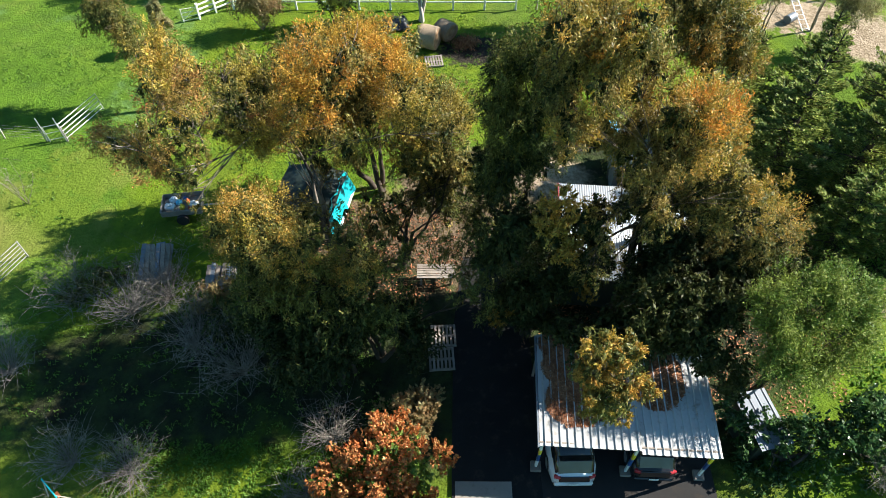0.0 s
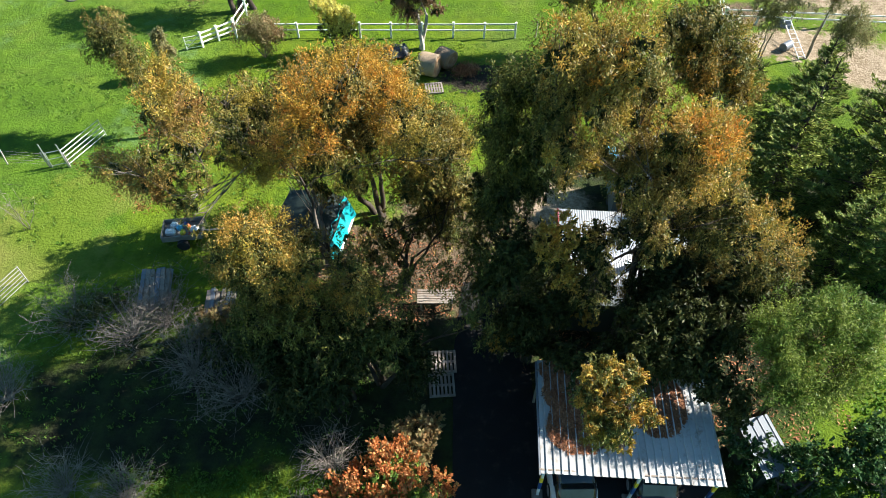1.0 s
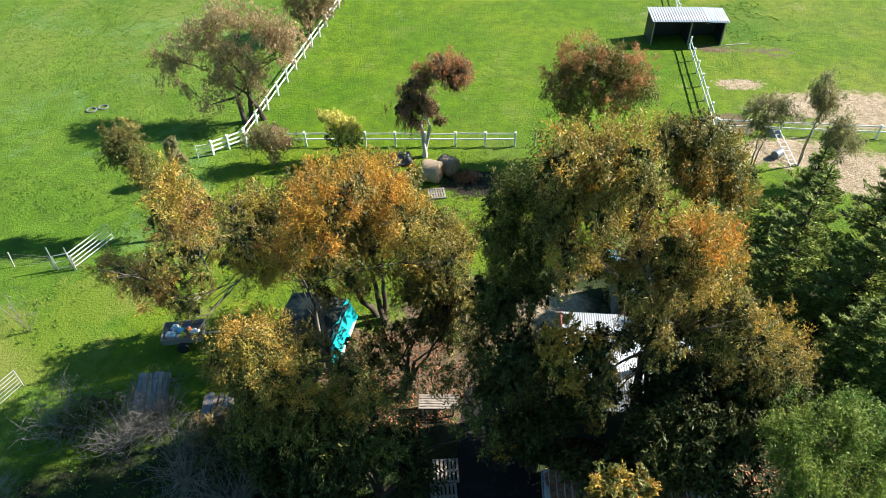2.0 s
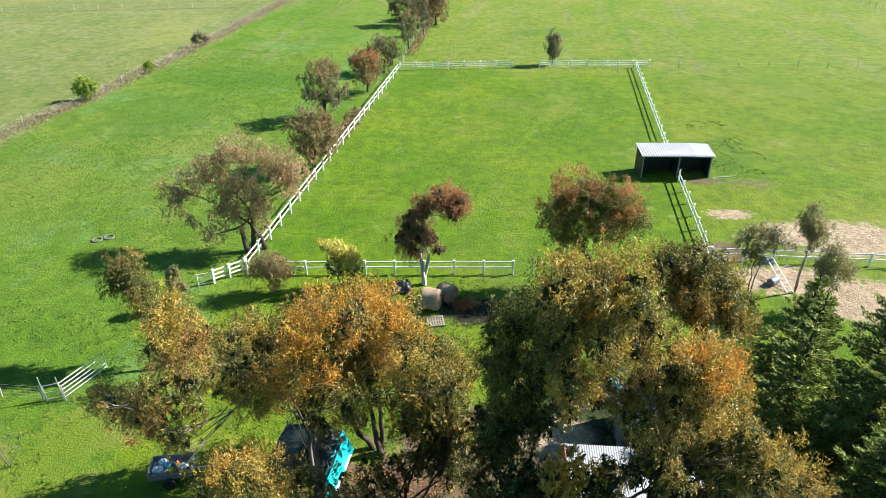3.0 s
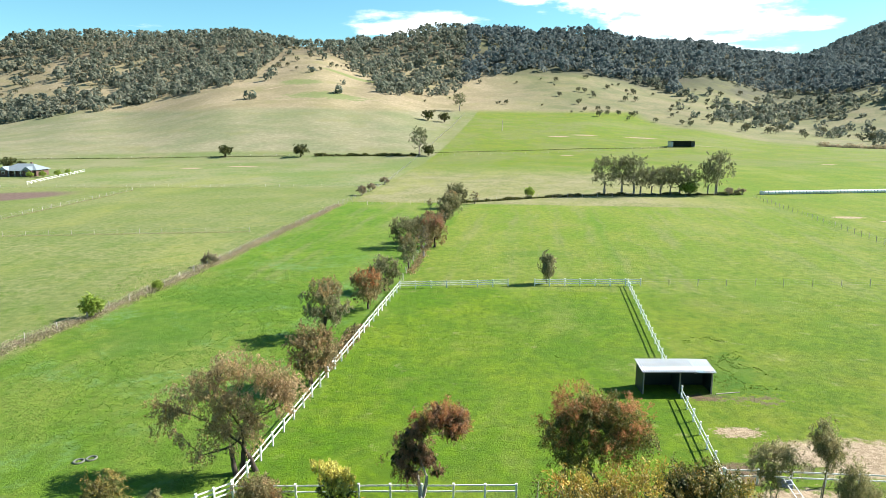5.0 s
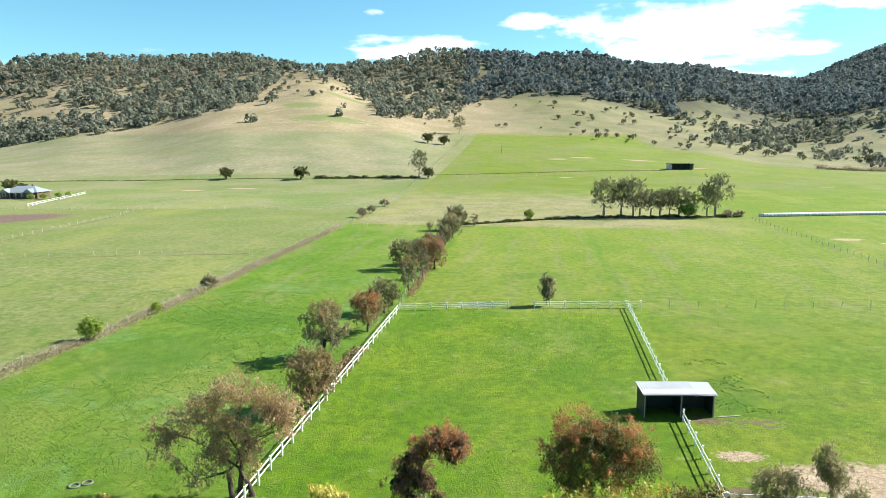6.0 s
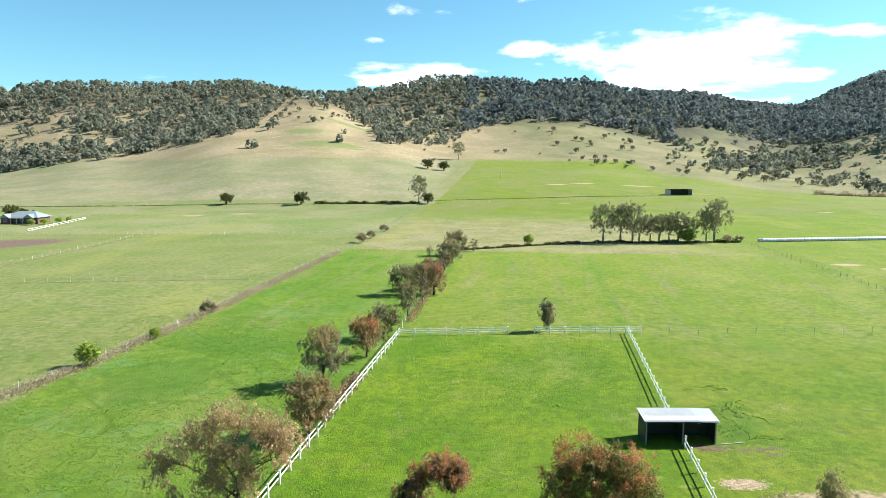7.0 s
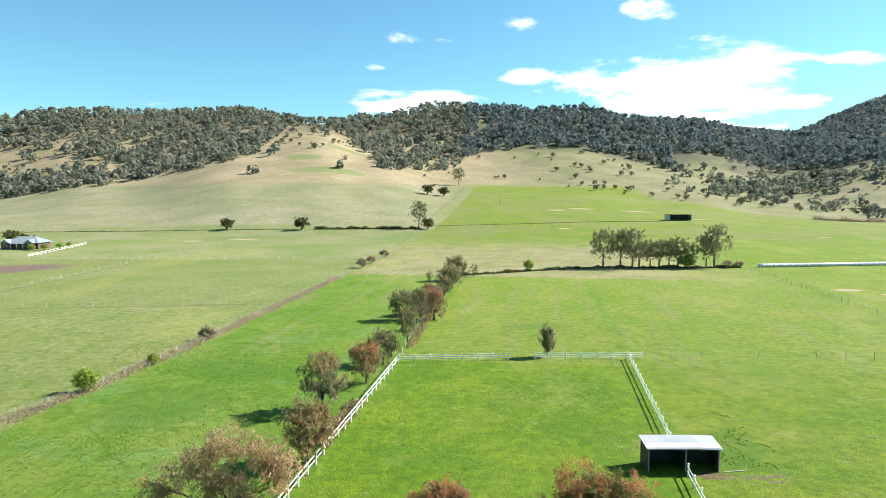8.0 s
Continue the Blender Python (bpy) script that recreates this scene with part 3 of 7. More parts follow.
def leaves(name, clumps, count, size, rng, droop=0.5, slim=0.22, sub=0.3, shell=0.5, face=0.5):
    """Leaves in clumps (x, y, z, radius): small sprays set about each clump's outer part, each leaf a slim four-cornered blade."""
    clumps = np.array(clumps, float)
    weight = clumps[:, 3] ** 2
    weight /= weight.sum()
    pos, axis, facing, per_spray = [], [], [], 12
    for c, w in zip(clumps, weight):
        lobes = max(3, min(int(15 + 15 * min(1.8, c[3])), int(count * w / 36)))
        d = rng.normal(size=(lobes, 3))
        d /= np.linalg.norm(d, axis=1)[:, None]
        d[:, 2] = d[:, 2] * 0.85 + 0.12
        heart = c[:3] + d * (c[3] * rng.uniform(shell * 0.6, 1.08, lobes))[:, None]
        size_l = c[3] * rng.uniform(0.15, 0.34, lobes)
        k = max(lobes, int(count * w / per_spray))
        pick = rng.choice(lobes, k, p=size_l ** 2 / (size_l ** 2).sum())
        g = rng.normal(size=(k, 3))
        g /= np.linalg.norm(g, axis=1)[:, None]
        centre = heart[pick] + g * (size_l[pick] * rng.random(k) ** 0.45)[:, None] * np.array([0.85, 0.85, 1.6] if c[3] < 1.38 else [1.0, 1.0, 0.9])
        out = centre - c[:3]
        out /= np.linalg.norm(out, axis=1)[:, None] + 1e-6
        ax = out * 0.45 + rng.normal(0, 0.35, (k, 3))
        ax[:, 2] -= droop * 1.4
        ax /= np.linalg.norm(ax, axis=1)[:, None]
        axis.append(np.repeat(ax, per_spray, 0))
        turned = centre - heart[pick]
        turned /= np.linalg.norm(turned, axis=1)[:, None] + 1e-6
        facing.append(np.repeat(turned * 0.5 + out * 0.5, per_spray, 0))
        run = rng.uniform(-0.9, 0.9, (k, per_spray, 1)) * sub * min(1.0, c[3])
        pos.append((centre[:, None] + ax[:, None] * run + rng.normal(0, sub * 0.17, (k, per_spray, 3)) * min(1.0, c[3])).reshape(-1, 3))
    pos, axis, facing = np.concatenate(pos), np.concatenate(axis), np.concatenate(facing)
    n = len(pos)
    along = axis + rng.normal(0, 0.5, (n, 3))
    along /= np.linalg.norm(along, axis=1)[:, None]
    side = np.cross(along, facing * face * 2.2 + rng.normal(size=(n, 3)))
    side /= np.linalg.norm(side, axis=1)[:, None] + 1e-9
    ln = size * (0.6 + 0.8 * rng.random(n))[:, None]
    a, b = along * ln * 0.5, side * ln * slim
    v = np.stack([pos - a, pos + b - a * 0.1, pos + a, pos - b - a * 0.1], 1).reshape(-1, 3)
    return raw_mesh(name, v, np.arange(4 * n).reshape(-1, 4))


def tree(name, at, label, category, stems, clumps, crown, bark, seed, count=9000, size=0.26, extra=None, group="", trunk_r=0.22, fork=0.3, droop=0.55, slim=0.155, sub=0.26, bare=0, shell=0.5, crown_name="crown", fill=True, twigs=5, face=1.1, core=True):
    """A tree: an Empty at its foot with trunk, crown and, where given, new growth. Clumps are relative to the foot.
    stems: how many trunks rise from the foot; fork: the part of the height at which limbs leave."""
    rng = np.random.default_rng(seed)
    foot = thing(name, at, label, category, group)
    t = Tubes()
    cl = np.array(clumps, float)
    if fill and len(cl) > 3:
        more = []
        for c in cl:   # smaller clumps that knit neighbours together
            near = sorted(cl, key=lambda o: np.linalg.norm(o[:3] - c[:3]))[1:3]
            more += [((c + o) / 2 + np.array([*rng.normal(0, 0.2, 2), 0.1, 0])) * np.array([1, 1, 1, 0.8]) for o in near if np.linalg.norm(o[:3] - c[:3]) < 2.4 * (o[3] + c[3])]
        full = np.concatenate([cl, more]) if more else cl
    else:
        full = cl
    top = cl[:, 2].max()
    heads = []
    for k in range(stems):
        mine = cl[k::stems]
        mid = mine[:, :3].mean(0)
        h = np.array([mid[0] * 0.45, mid[1] * 0.45, top * fork * (0.85 + 0.3 * rng.random())])
        wide = 0.12 if stems < 3 else 0.32 * min(1.0, trunk_r * 7)
        start = np.array([rng.normal(0, wide) * (stems > 1), rng.normal(0, wide) * (stems > 1), -0.15])
        r = trunk_r * (0.75 if stems > 1 else 1.0)
        t.limb(start, h, r * 1.25, r * 0.75, rng, 0.08, 9, 6)
        nodes = [(h, r * 0.62)]
        for c in sorted(mine, key=lambda o: np.linalg.norm(o[:3] - h)):
            # each bough leaves the nearest wood that lies closer to the fork
            far = np.linalg.norm(c[:3] - h)
            start, thick = min((o for o in nodes if np.linalg.norm(o[0] - h) < far * 0.8), key=lambda o: np.linalg.norm(o[0] - c[:3]) - 0.15 * np.linalg.norm(o[0] - h))
            pts = t.limb(start, c[:3], min(thick, r * 0.6), r * 0.12, rng, 0.18, 6, 7, 0.07)
            nodes += [(np.array(q), min(thick, r * 0.6) * (1 - 0.12 * i)) for i, q in enumerate(pts) if i]
            for q in range(twigs + bare):
                d = rng.normal(size=3)
                d[2] = abs(d[2]) * 0.8
                tip = np.array(c[:3]) + d / np.linalg.norm(d) * c[3] * 0.95
                t.limb(pts[int(rng.integers(2, 6))], tip, r * 0.14, r * 0.03, rng, 0.2, 4, 4, 0.05)
    part("trunk", t.mesh("trunk"), bark, foot)
    if count:
        part(crown_name, leaves("crown", full, count, size, rng, droop, slim, sub, shell, face), crown, foot)
    if core and count > 25000:   # inner leaves in a dark colour that stands in for shade inside the crown
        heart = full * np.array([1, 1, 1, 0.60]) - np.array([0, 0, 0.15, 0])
        part("old_leaves", leaves("old_leaves", heart, int(count * 0.26), size * 1.6, rng, droop, 0.22, sub, 0.2, face), M["shade"], foot, "inner leaves coloured dark to stand for crown shade")
    if extra:
        rows, number, m, word = extra
        part("new_growth", leaves("new_growth", rows, number, size * 0.95, rng, droop - 0.85, slim, sub, 0.9, face), m, foot, word)
    return foot


def deep(rows, near=0.92, far=1.08):
    """Spread a row of clumps along the camera's sight lines, so that the outline holds: by turns nearer and higher,
    farther and lower.
    """
    out = []
    for k, (x, y, z, r) in enumerate(rows):
        q = (near, far, 1.0)[k % 3]
        out.append((x * q, y * q, 26 - (26 - z) * q, r * q))
    return out


def rel(rows, at):
    return [(x - at[0], y - at[1], z - at[2], r) for x, y, z, r in rows]


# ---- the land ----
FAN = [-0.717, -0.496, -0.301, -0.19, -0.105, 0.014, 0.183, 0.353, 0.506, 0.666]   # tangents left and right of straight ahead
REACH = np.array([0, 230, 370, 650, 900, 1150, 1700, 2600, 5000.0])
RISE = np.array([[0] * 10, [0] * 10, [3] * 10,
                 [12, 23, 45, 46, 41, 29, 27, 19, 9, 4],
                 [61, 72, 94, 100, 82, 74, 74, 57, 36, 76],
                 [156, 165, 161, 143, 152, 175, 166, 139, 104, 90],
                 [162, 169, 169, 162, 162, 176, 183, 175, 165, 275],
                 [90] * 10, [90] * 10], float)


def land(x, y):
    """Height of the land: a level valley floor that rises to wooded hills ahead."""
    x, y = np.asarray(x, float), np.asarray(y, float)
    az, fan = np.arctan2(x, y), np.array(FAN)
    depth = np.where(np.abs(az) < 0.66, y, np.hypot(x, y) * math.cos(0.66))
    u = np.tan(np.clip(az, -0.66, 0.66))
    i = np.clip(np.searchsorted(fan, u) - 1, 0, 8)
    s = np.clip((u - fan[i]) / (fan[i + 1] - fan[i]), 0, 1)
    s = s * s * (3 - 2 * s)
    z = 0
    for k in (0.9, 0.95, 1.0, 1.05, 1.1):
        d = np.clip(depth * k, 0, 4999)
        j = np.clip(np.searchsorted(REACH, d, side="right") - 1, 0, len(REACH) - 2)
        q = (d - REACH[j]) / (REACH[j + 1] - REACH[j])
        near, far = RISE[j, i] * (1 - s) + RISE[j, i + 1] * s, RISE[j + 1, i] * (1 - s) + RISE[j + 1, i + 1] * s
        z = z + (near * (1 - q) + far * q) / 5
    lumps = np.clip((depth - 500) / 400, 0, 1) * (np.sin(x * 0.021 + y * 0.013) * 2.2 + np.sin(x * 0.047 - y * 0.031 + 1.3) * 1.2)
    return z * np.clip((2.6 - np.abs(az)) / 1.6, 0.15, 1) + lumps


def lie(x, y, up=0.0):
    return (x, y, float(land(x, y)) + up)


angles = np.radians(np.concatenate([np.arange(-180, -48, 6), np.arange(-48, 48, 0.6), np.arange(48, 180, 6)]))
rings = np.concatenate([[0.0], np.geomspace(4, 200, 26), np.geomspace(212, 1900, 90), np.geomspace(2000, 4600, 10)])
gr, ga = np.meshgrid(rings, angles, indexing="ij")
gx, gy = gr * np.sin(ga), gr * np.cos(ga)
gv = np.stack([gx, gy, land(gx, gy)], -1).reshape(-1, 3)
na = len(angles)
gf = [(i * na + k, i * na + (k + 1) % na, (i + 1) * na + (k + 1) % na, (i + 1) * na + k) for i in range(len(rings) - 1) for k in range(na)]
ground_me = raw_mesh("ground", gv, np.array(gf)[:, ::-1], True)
ground_me.materials.append(M["ground"])
ground = tagged(new("ground", ground_me), "green paddocks and dry hill pasture, uneven grass", "ground", kind="structure")


def slab(name, rows, thick, material, label, category, z=0.0):
    """A flat strip of made ground with a real edge, from corner points in order."""
    bm = bmesh.new()
    top = [bm.verts.new((x, y, z + thick)) for x, y in rows]
    low = [bm.verts.new((x, y, z - 0.1)) for x, y in rows]
    bm.faces.new(top)
    for i in range(len(rows)):
        j = (i + 1) % len(rows)
        bm.faces.new((low[i], low[j], top[j], top[i]))
    bmesh.ops.recalc_face_normals(bm, faces=bm.faces)
    me = mesh_of(name, bm)
    me.materials.append(material)
    return tagged(new(name, me), label, category, kind="structure")


slab("road", [(0.4, -12), (3.9, -12), (4.0, 9.0), (3.9, 16), (2.6, 20), (1.0, 20), (0.5, 16), (0.4, 9)], 0.03, M["bitumen"], "dark bitumen driveway in the shade of gum trees", "driveway")
slab("pavement", [(0.5, 5.5), (2.75, 5.5), (2.72, 8.95), (0.52, 8.95)], 0.045, M["concrete"], "pale concrete slab on the driveway", "paving")
slab("floor", [(3.9, 7.0), (10.6, 7.0), (10.6, 13.6), (3.9, 13.6)], 0.04, M["bitumen"], "dark gravel floor under the carport", "floor")

# ---- fences ----
POST = boxes(((0.13, 0.13, 1.32), (0, 0, 0.51), (0, 0, 0), 0.012))
box(POST, (0.17, 0.17, 0.03), (0, 0, 1.185), (0, 0, 0), 0.01)
post_me = mesh_of("post", POST)
post_me.materials.append(M["white"])


def rail_fence(a, b, bay, label, heights=(0.55, 1.0), tilt=0.0):
    """White post and rail fence from a to b: each post and each rail is a part."""
    a, b = Vector((*a, 0)), Vector((*b, 0))
    count = max(1, round((b - a).length / bay))
    step = (b - a) / count
    turn = math.degrees(math.atan2(step.y, step.x))
    fence = thing("rail_fence", a, label, "fence", "white paddock fences")
    rng = random.Random(round(a.x * 10 + b.y))
    rail = bpy.data.meshes.new("rail")
    bm = boxes(((step.length + 0.02, 0.045, 0.11), (0, 0, 0), (0, 0, 0), 0.006))
    bm.to_mesh(rail)
    bm.free()
    rail.materials.append(M["white"])
    foot = float(land(a.x, a.y))
    fence.location.z = foot

    def rise(k):
        return float(land(a.x + step.x * k, a.y + step.y * k)) - foot

    off = Vector((-step.y, step.x, 0)).normalized() * 0.085
    for i in range(count + 1):
        p = part("post", post_me, None, fence)
        here = step * i + Vector((0, 0, rise(i)))
        p.matrix_basis = pose(*here, rng.uniform(-1.5, 1.5), rng.uniform(-1.5, 1.5), turn + rng.uniform(-2, 2))
        if i < count:
            for h in heights:
                r = part("rail", rail, None, fence)
                r.matrix_basis = pose(*(step * (i + 0.5) + off + Vector((0, 0, rise(i + 0.5) + h + rng.uniform(-0.015, 0.015)))), 0, rng.uniform(-0.5, 0.5), turn)
    return fence


rail_fence((-14.5, 41.6), (5.0, 41.7), 2.2, "white painted post and rail fence, paddock front")
rail_fence((-14.7, 42.2), (-6.7, 98.8), 2.4, "white painted post and rail fence along paddock", (0.5, 1.0))
rail_fence((-16.6, 40.4), (-14.7, 42.0), 1.25, "short white rail panel beside paddock corner", (0.3, 0.65, 1.0))
rail_fence((-6.7, 98.8), (10.0, 100.1), 2.4, "white post and rail fence, far end of paddock", (0.4, 0.7, 1.0))
rail_fence((14.1, 100.2), (30.6, 100.4), 2.4, "white post and rail fence beside gateway", (0.4, 0.7, 1.0))
rail_fence((20.2, 43.8), (22.3, 58.5), 2.4, "white post and rail fence leading to shelter", (0.5, 1.0))
rail_fence((22.7, 61.6), (28.6, 100.2), 2.4, "white post and rail fence beyond the shelter", (0.5, 1.0))
rail_fence((20.2, 43.8), (45.8, 41.8), 2.4, "white post and rail fence beside sandy yard", (0.55, 1.0))

STAKE = boxes(((0.075, 0.075, 1.45), (0, 0, 0.5), (0, 0, 0), 0.01))
stake_me = mesh_of("post", STAKE)
stake_me.materials.append(M["board"])


def wire_fence(points, gap, label, thick=1.0, wires=(0.35, 0.7, 1.05)):
    """A wire fence with grey posts along a line of points on the land."""
    fence = thing("wire_fence", lie(*points[0]), label, "fence", "wire fences")
    o = Vector(fence.matrix_basis.translation)
    rng = random.Random(int(abs(points[0][0]) * 7))
    t = Tubes()
    for a, b in zip(points, points[1:]):
        n = max(1, round(math.dist(a, b) / gap))
        line = []
        for i in range(n + 1):
            x, y = a[0] + (b[0] - a[0]) * i / n, a[1] + (b[1] - a[1]) * i / n
            q = Vector(lie(x, y)) - o
            line.append(q)
            p = part("post", stake_me, None, fence)
            p.matrix_basis = pose(*q, rng.uniform(-4, 4), rng.uniform(-4, 4), rng.uniform(0, 90)) @ Matrix.Diagonal((thick, thick, rng.uniform(0.85, 1.05), 1))
        for h in wires:
            t.add([q + Vector((0, 0, h)) for q in line], [0.006 * thick] * len(line), 4)
    part("wire", t.mesh("wire"), M["wire"], fence)
    return fence


wire_fence([(99.2, 212.5), (90.5, 134.2), (86.0, 96.0)], 3.2, "wire fence with grey timber posts across pasture", 1.15)
wire_fence([(30.6, 100.4), (66.0, 99.9), (88.0, 99.5)], 4.5, "low wire fence with thin posts", 0.9)
wire_fence([(5.0, 41.7), (9.5, 41.9)], 1.6, "short electric wire fence at paddock corner", 0.6, (0.3, 0.6, 0.9))
wire_fence([(-96.7, 143.5), (-44.2, 149.4)], 5.0, "wire fence with thin posts across dull pasture", 0.9)
wire_fence([(-112.9, 167.9), (-109.4, 233.3)], 4.0, "wire fence with pale posts beside ploughed ground", 1.4)
wire_fence([(-60.5, 20), (-52.5, 60), (-46.3, 83.0), (-41.3, 113.5), (-31.0, 195.0), (-22.4, 252.7), (-14, 372)], 4.5, "old wire fence in rank dry growth", 1.2)
wire_fence([(-31.0, 195.0), (2.7, 199.0)], 4.0, "wire fence at the end of the lane", 1.0)
wire_fence([(-239, 358.9), (-14, 371.1), (60, 384), (139.8, 420.9)], 7.0, "wire fence along foot of dry hill pasture", 1.4)
wire_fence([(-14, 372), (19, 620)], 6.0, "pale wire fence climbing the slope", 2.2)
wire_fence([(-160, 240), (-60, 243), (-24, 244)], 5.0, "wire fence across valley pasture", 1.0)
wire_fence([(-6.7, 99), (-6, 113), (0.9, 175), (2.7, 199), (30.1, 212.3), (99, 219.7)], 5.0, "wire fence along tree row and hedge", 1.1)

# ---- open-fronted field shelter ----


def corrugated(length, width, pitch=0.13, depth=0.022, thick=0.012):
    """A roof sheet, x along the ridge, ribs running along y."""
    n = int(length / pitch) * 6
    xs = np.linspace(-length / 2, length / 2, n + 1)
    zs = depth * np.sin(np.linspace(0, length / pitch * math.tau, n + 1))
    v, f_ = [], []
    for side, dz in ((0, 0), (1, -thick)):
        for yy in (-width / 2, width / 2):
            v += [(x, yy, z + dz) for x, z in zip(xs, zs)]
    m = n + 1
    for i in range(n):
        f_ += [(i, i + 1, m + i + 1, m + i), (2 * m + i, 3 * m + i, 3 * m + i + 1, 2 * m + i + 1)]
        f_ += [(i, 2 * m + i, 2 * m + i + 1, i + 1), (m + i, m + i + 1, 3 * m + i + 1, 3 * m + i)]
    return raw_mesh("roof_sheet", v, f_, True)


def field_shelter():
    s = thing("field_shelter", (22.2, 60.55, 0), "dark open-fronted horse shelter with pale corrugated roof", "shelter")
    part("back_wall", boxes(((6.6, 0.05, 2.4), (0, 1.15, 1.15), (0, 0, 0), 0.01)), M["dark_sheet"], s)
    for x in (-3.3, 3.3):
        part("side_wall", boxes(((0.05, 2.3, 2.25), (x, 0, 1.1), (0, 0, 0), 0.01)), M["dark_sheet"], s)
    part("partition", boxes(((0.05, 2.2, 2.1), (0.2, 0.02, 1.03), (0, 0, 0), 0.01)), M["dark_sheet"], s)
    for x in (-3.24, 0.2, 3.24):
        part("post", boxes(((0.12, 0.12, 2.3), (x, -1.13, 1.1), (0, 0, 0), 0.01)), M["timber"], s)
    part("beam", boxes(((6.7, 0.08, 0.16), (0, -1.2, 2.2), (0, 0, 0), 0.01)), M["dark_sheet"], s)
    for i, (x, w, dz) in enumerate(((-0.9, 5.2, 0.0), (2.1, 0.78, -0.04), (3.0, 1.1, -0.06))):
        r = part("roof_sheet", corrugated(w, 2.75, 0.24, 0.03), M["zinc" if i != 1 else "skylight"], s)
        r.matrix_basis = pose(x, -0.05, 2.46 + dz, 7, 1.2 * i, 0)
    part("wall_box", boxes(((0.3, 0.12, 0.3), (2.5, 1.06, 1.3), (0, 0, 0), 0.01)), M["board"], s, "pale box on back wall")
    return s


field_shelter()
log = Tubes()
log.add([(25.9, 59.3, 0.05), (28.3, 59.7, 0.06)], [0.045, 0.04], 8)
lm = log.mesh("pole")
lm.materials.append(M["board"])
tagged(new("loose_pole", lm), "pale timber pole lying on the grass", "pole")


# ---- hay, pallets and clutter behind the front fence ----
def round_bale(at, turn, r=0.75, length=1.25, slump=0.0, label="weathered brown round hay bale on grass", mats=("hay", "hay_end")):
    b = thing("hay_bale", at, label, "hay bale", "hay bales", turn=turn)
    rng = np.random.default_rng(int(abs(at[0] * 31 + at[1])))
    n, m = 28, 9
    v, fs = [], []
    prof = [(-0.5, 0.90), (-0.47, 0.975), (-0.3, 1.0), (-0.1, 0.995), (0.1, 1.0), (0.3, 1.0), (0.42, 0.995), (0.47, 0.975), (0.5, 0.90)]
    for px, pr in prof:
        for k in range(n):
            a = k * math.tau / n
            q = r * pr * (1 + rng.normal(0, 0.012))
            v.append((px * length, q * math.cos(a) * (1 + slump), r * 0.97 + q * math.sin(a) * (1 - slump)))
    for i in range(m - 1):
        for k in range(n):
            fs.append((i * n + k, i * n + (k + 1) % n, (i + 1) * n + (k + 1) % n, (i + 1) * n + k))
    part("bale_side", raw_mesh("bale_side", v, fs, True), M[mats[0]], b)
    for px in (-0.5, 0.5):
        v2, f2, rows = [], [], 6
        for i in range(rows + 1):
            for k in range(n):
                a = k * math.tau / n
                q = r * 0.90 * (1 - i / rows)
                bulge = (0.045 * math.sin(i / rows * 9) + 0.03 * (i / rows)) * (1 if px > 0 else -1)
                v2.append((px * length + bulge * (i > 0), q * math.cos(a) * (1 + slump), r * 0.97 + q * math.sin(a) * (1 - slump)))
        for i in range(rows):
            for k in range(n):
                f2.append((i * n + k, i * n + (k + 1) % n, (i + 1) * n + (k + 1) % n, (i + 1) * n + k))
        part("bale_end", raw_mesh("bale_end", v2, f2, True), M[mats[1]], b)
    return b


round_bale((-0.95, 37.4, 0), -20)
round_bale((0.1, 38.4, -0.1), -38, 0.68, 1.1, 0.12, "broken brown round hay bale, loosely unrolled")


def pallet(at, turn, tilt=(0, 0), label="weathered timber pallet lying on the ground", group="pallets", w=1.12):
    p = thing("pallet", at, label, "pallet", group)
    p.matrix_basis = pose(*at, tilt[0], tilt[1], turn)
    for i in range(7):
        q = part("slat", SLAT, None, p)
        q.matrix_basis = pose((i - 3) * (w - 0.1) / 6, 0, 0.125)
    for i in range(3):
        q = part("bearer", BEARER, None, p)
        q.matrix_basis = pose(0, (i - 1) * (w - 0.1) / 2, 0.07, 0, 0, 90)
    return p


SLAT = mesh_of("slat", boxes(((0.10, 1.12, 0.02), (0, 0, 0), (0, 0, 0), 0.004)))
SLAT.materials.append(M["timber"])
BEARER = mesh_of("bearer", boxes(((0.09, 1.12, 0.09), (0, 0, 0), (0, 0, 0), 0.005)))
BEARER.materials.append(M["timber"])
pallet((-0.6, 35.7, 0), 8, label="weathered timber pallet on grass beside hay bale")
pallet((0.05, 15.45, 0.03), 3, label="weathered pallet lying on shaded ground")
pallet((-0.02, 14.28, 0.03), 4, label="weathered pallet lying on shaded ground")
tarp = thing("covered_stack", (-3.3, 39.6, 0), "low stack of junk under shiny black sheeting", "covered stack", turn=12)
part("stack", boxes(((1.5, 0.9, 0.5), (0, 0, 0.25), (0, 0, 0), 0.05), ((0.6, 0.5, 0.25), (0.6, -0.3, 0.12), (0, 0, 10), 0.03)), M["timber"], tarp)


def sheet(name, w, d, fn, material, parent, label="", n=18, thick=0.01):
    """A cloth or crumpled sheet with two sides; fn gives its height."""
    v, fs = [], []
    for s in (0, 1):
        for i in range(n + 1):
            for j in range(n + 1):
                x, y = (i / n - 0.5) * w, (j / n - 0.5) * d
                v.append((x, y, fn(x, y) - s * thick))
    m = (n + 1) ** 2
    for i in range(n):
        for j in range(n):
            a = i * (n + 1) + j
            fs += [(a, a + n + 1, a + n + 2, a + 1), (m + a, m + a + 1, m + a + n + 2, m + a + n + 1)]
    return part(name, raw_mesh(name, v, fs, True), material, parent, label)


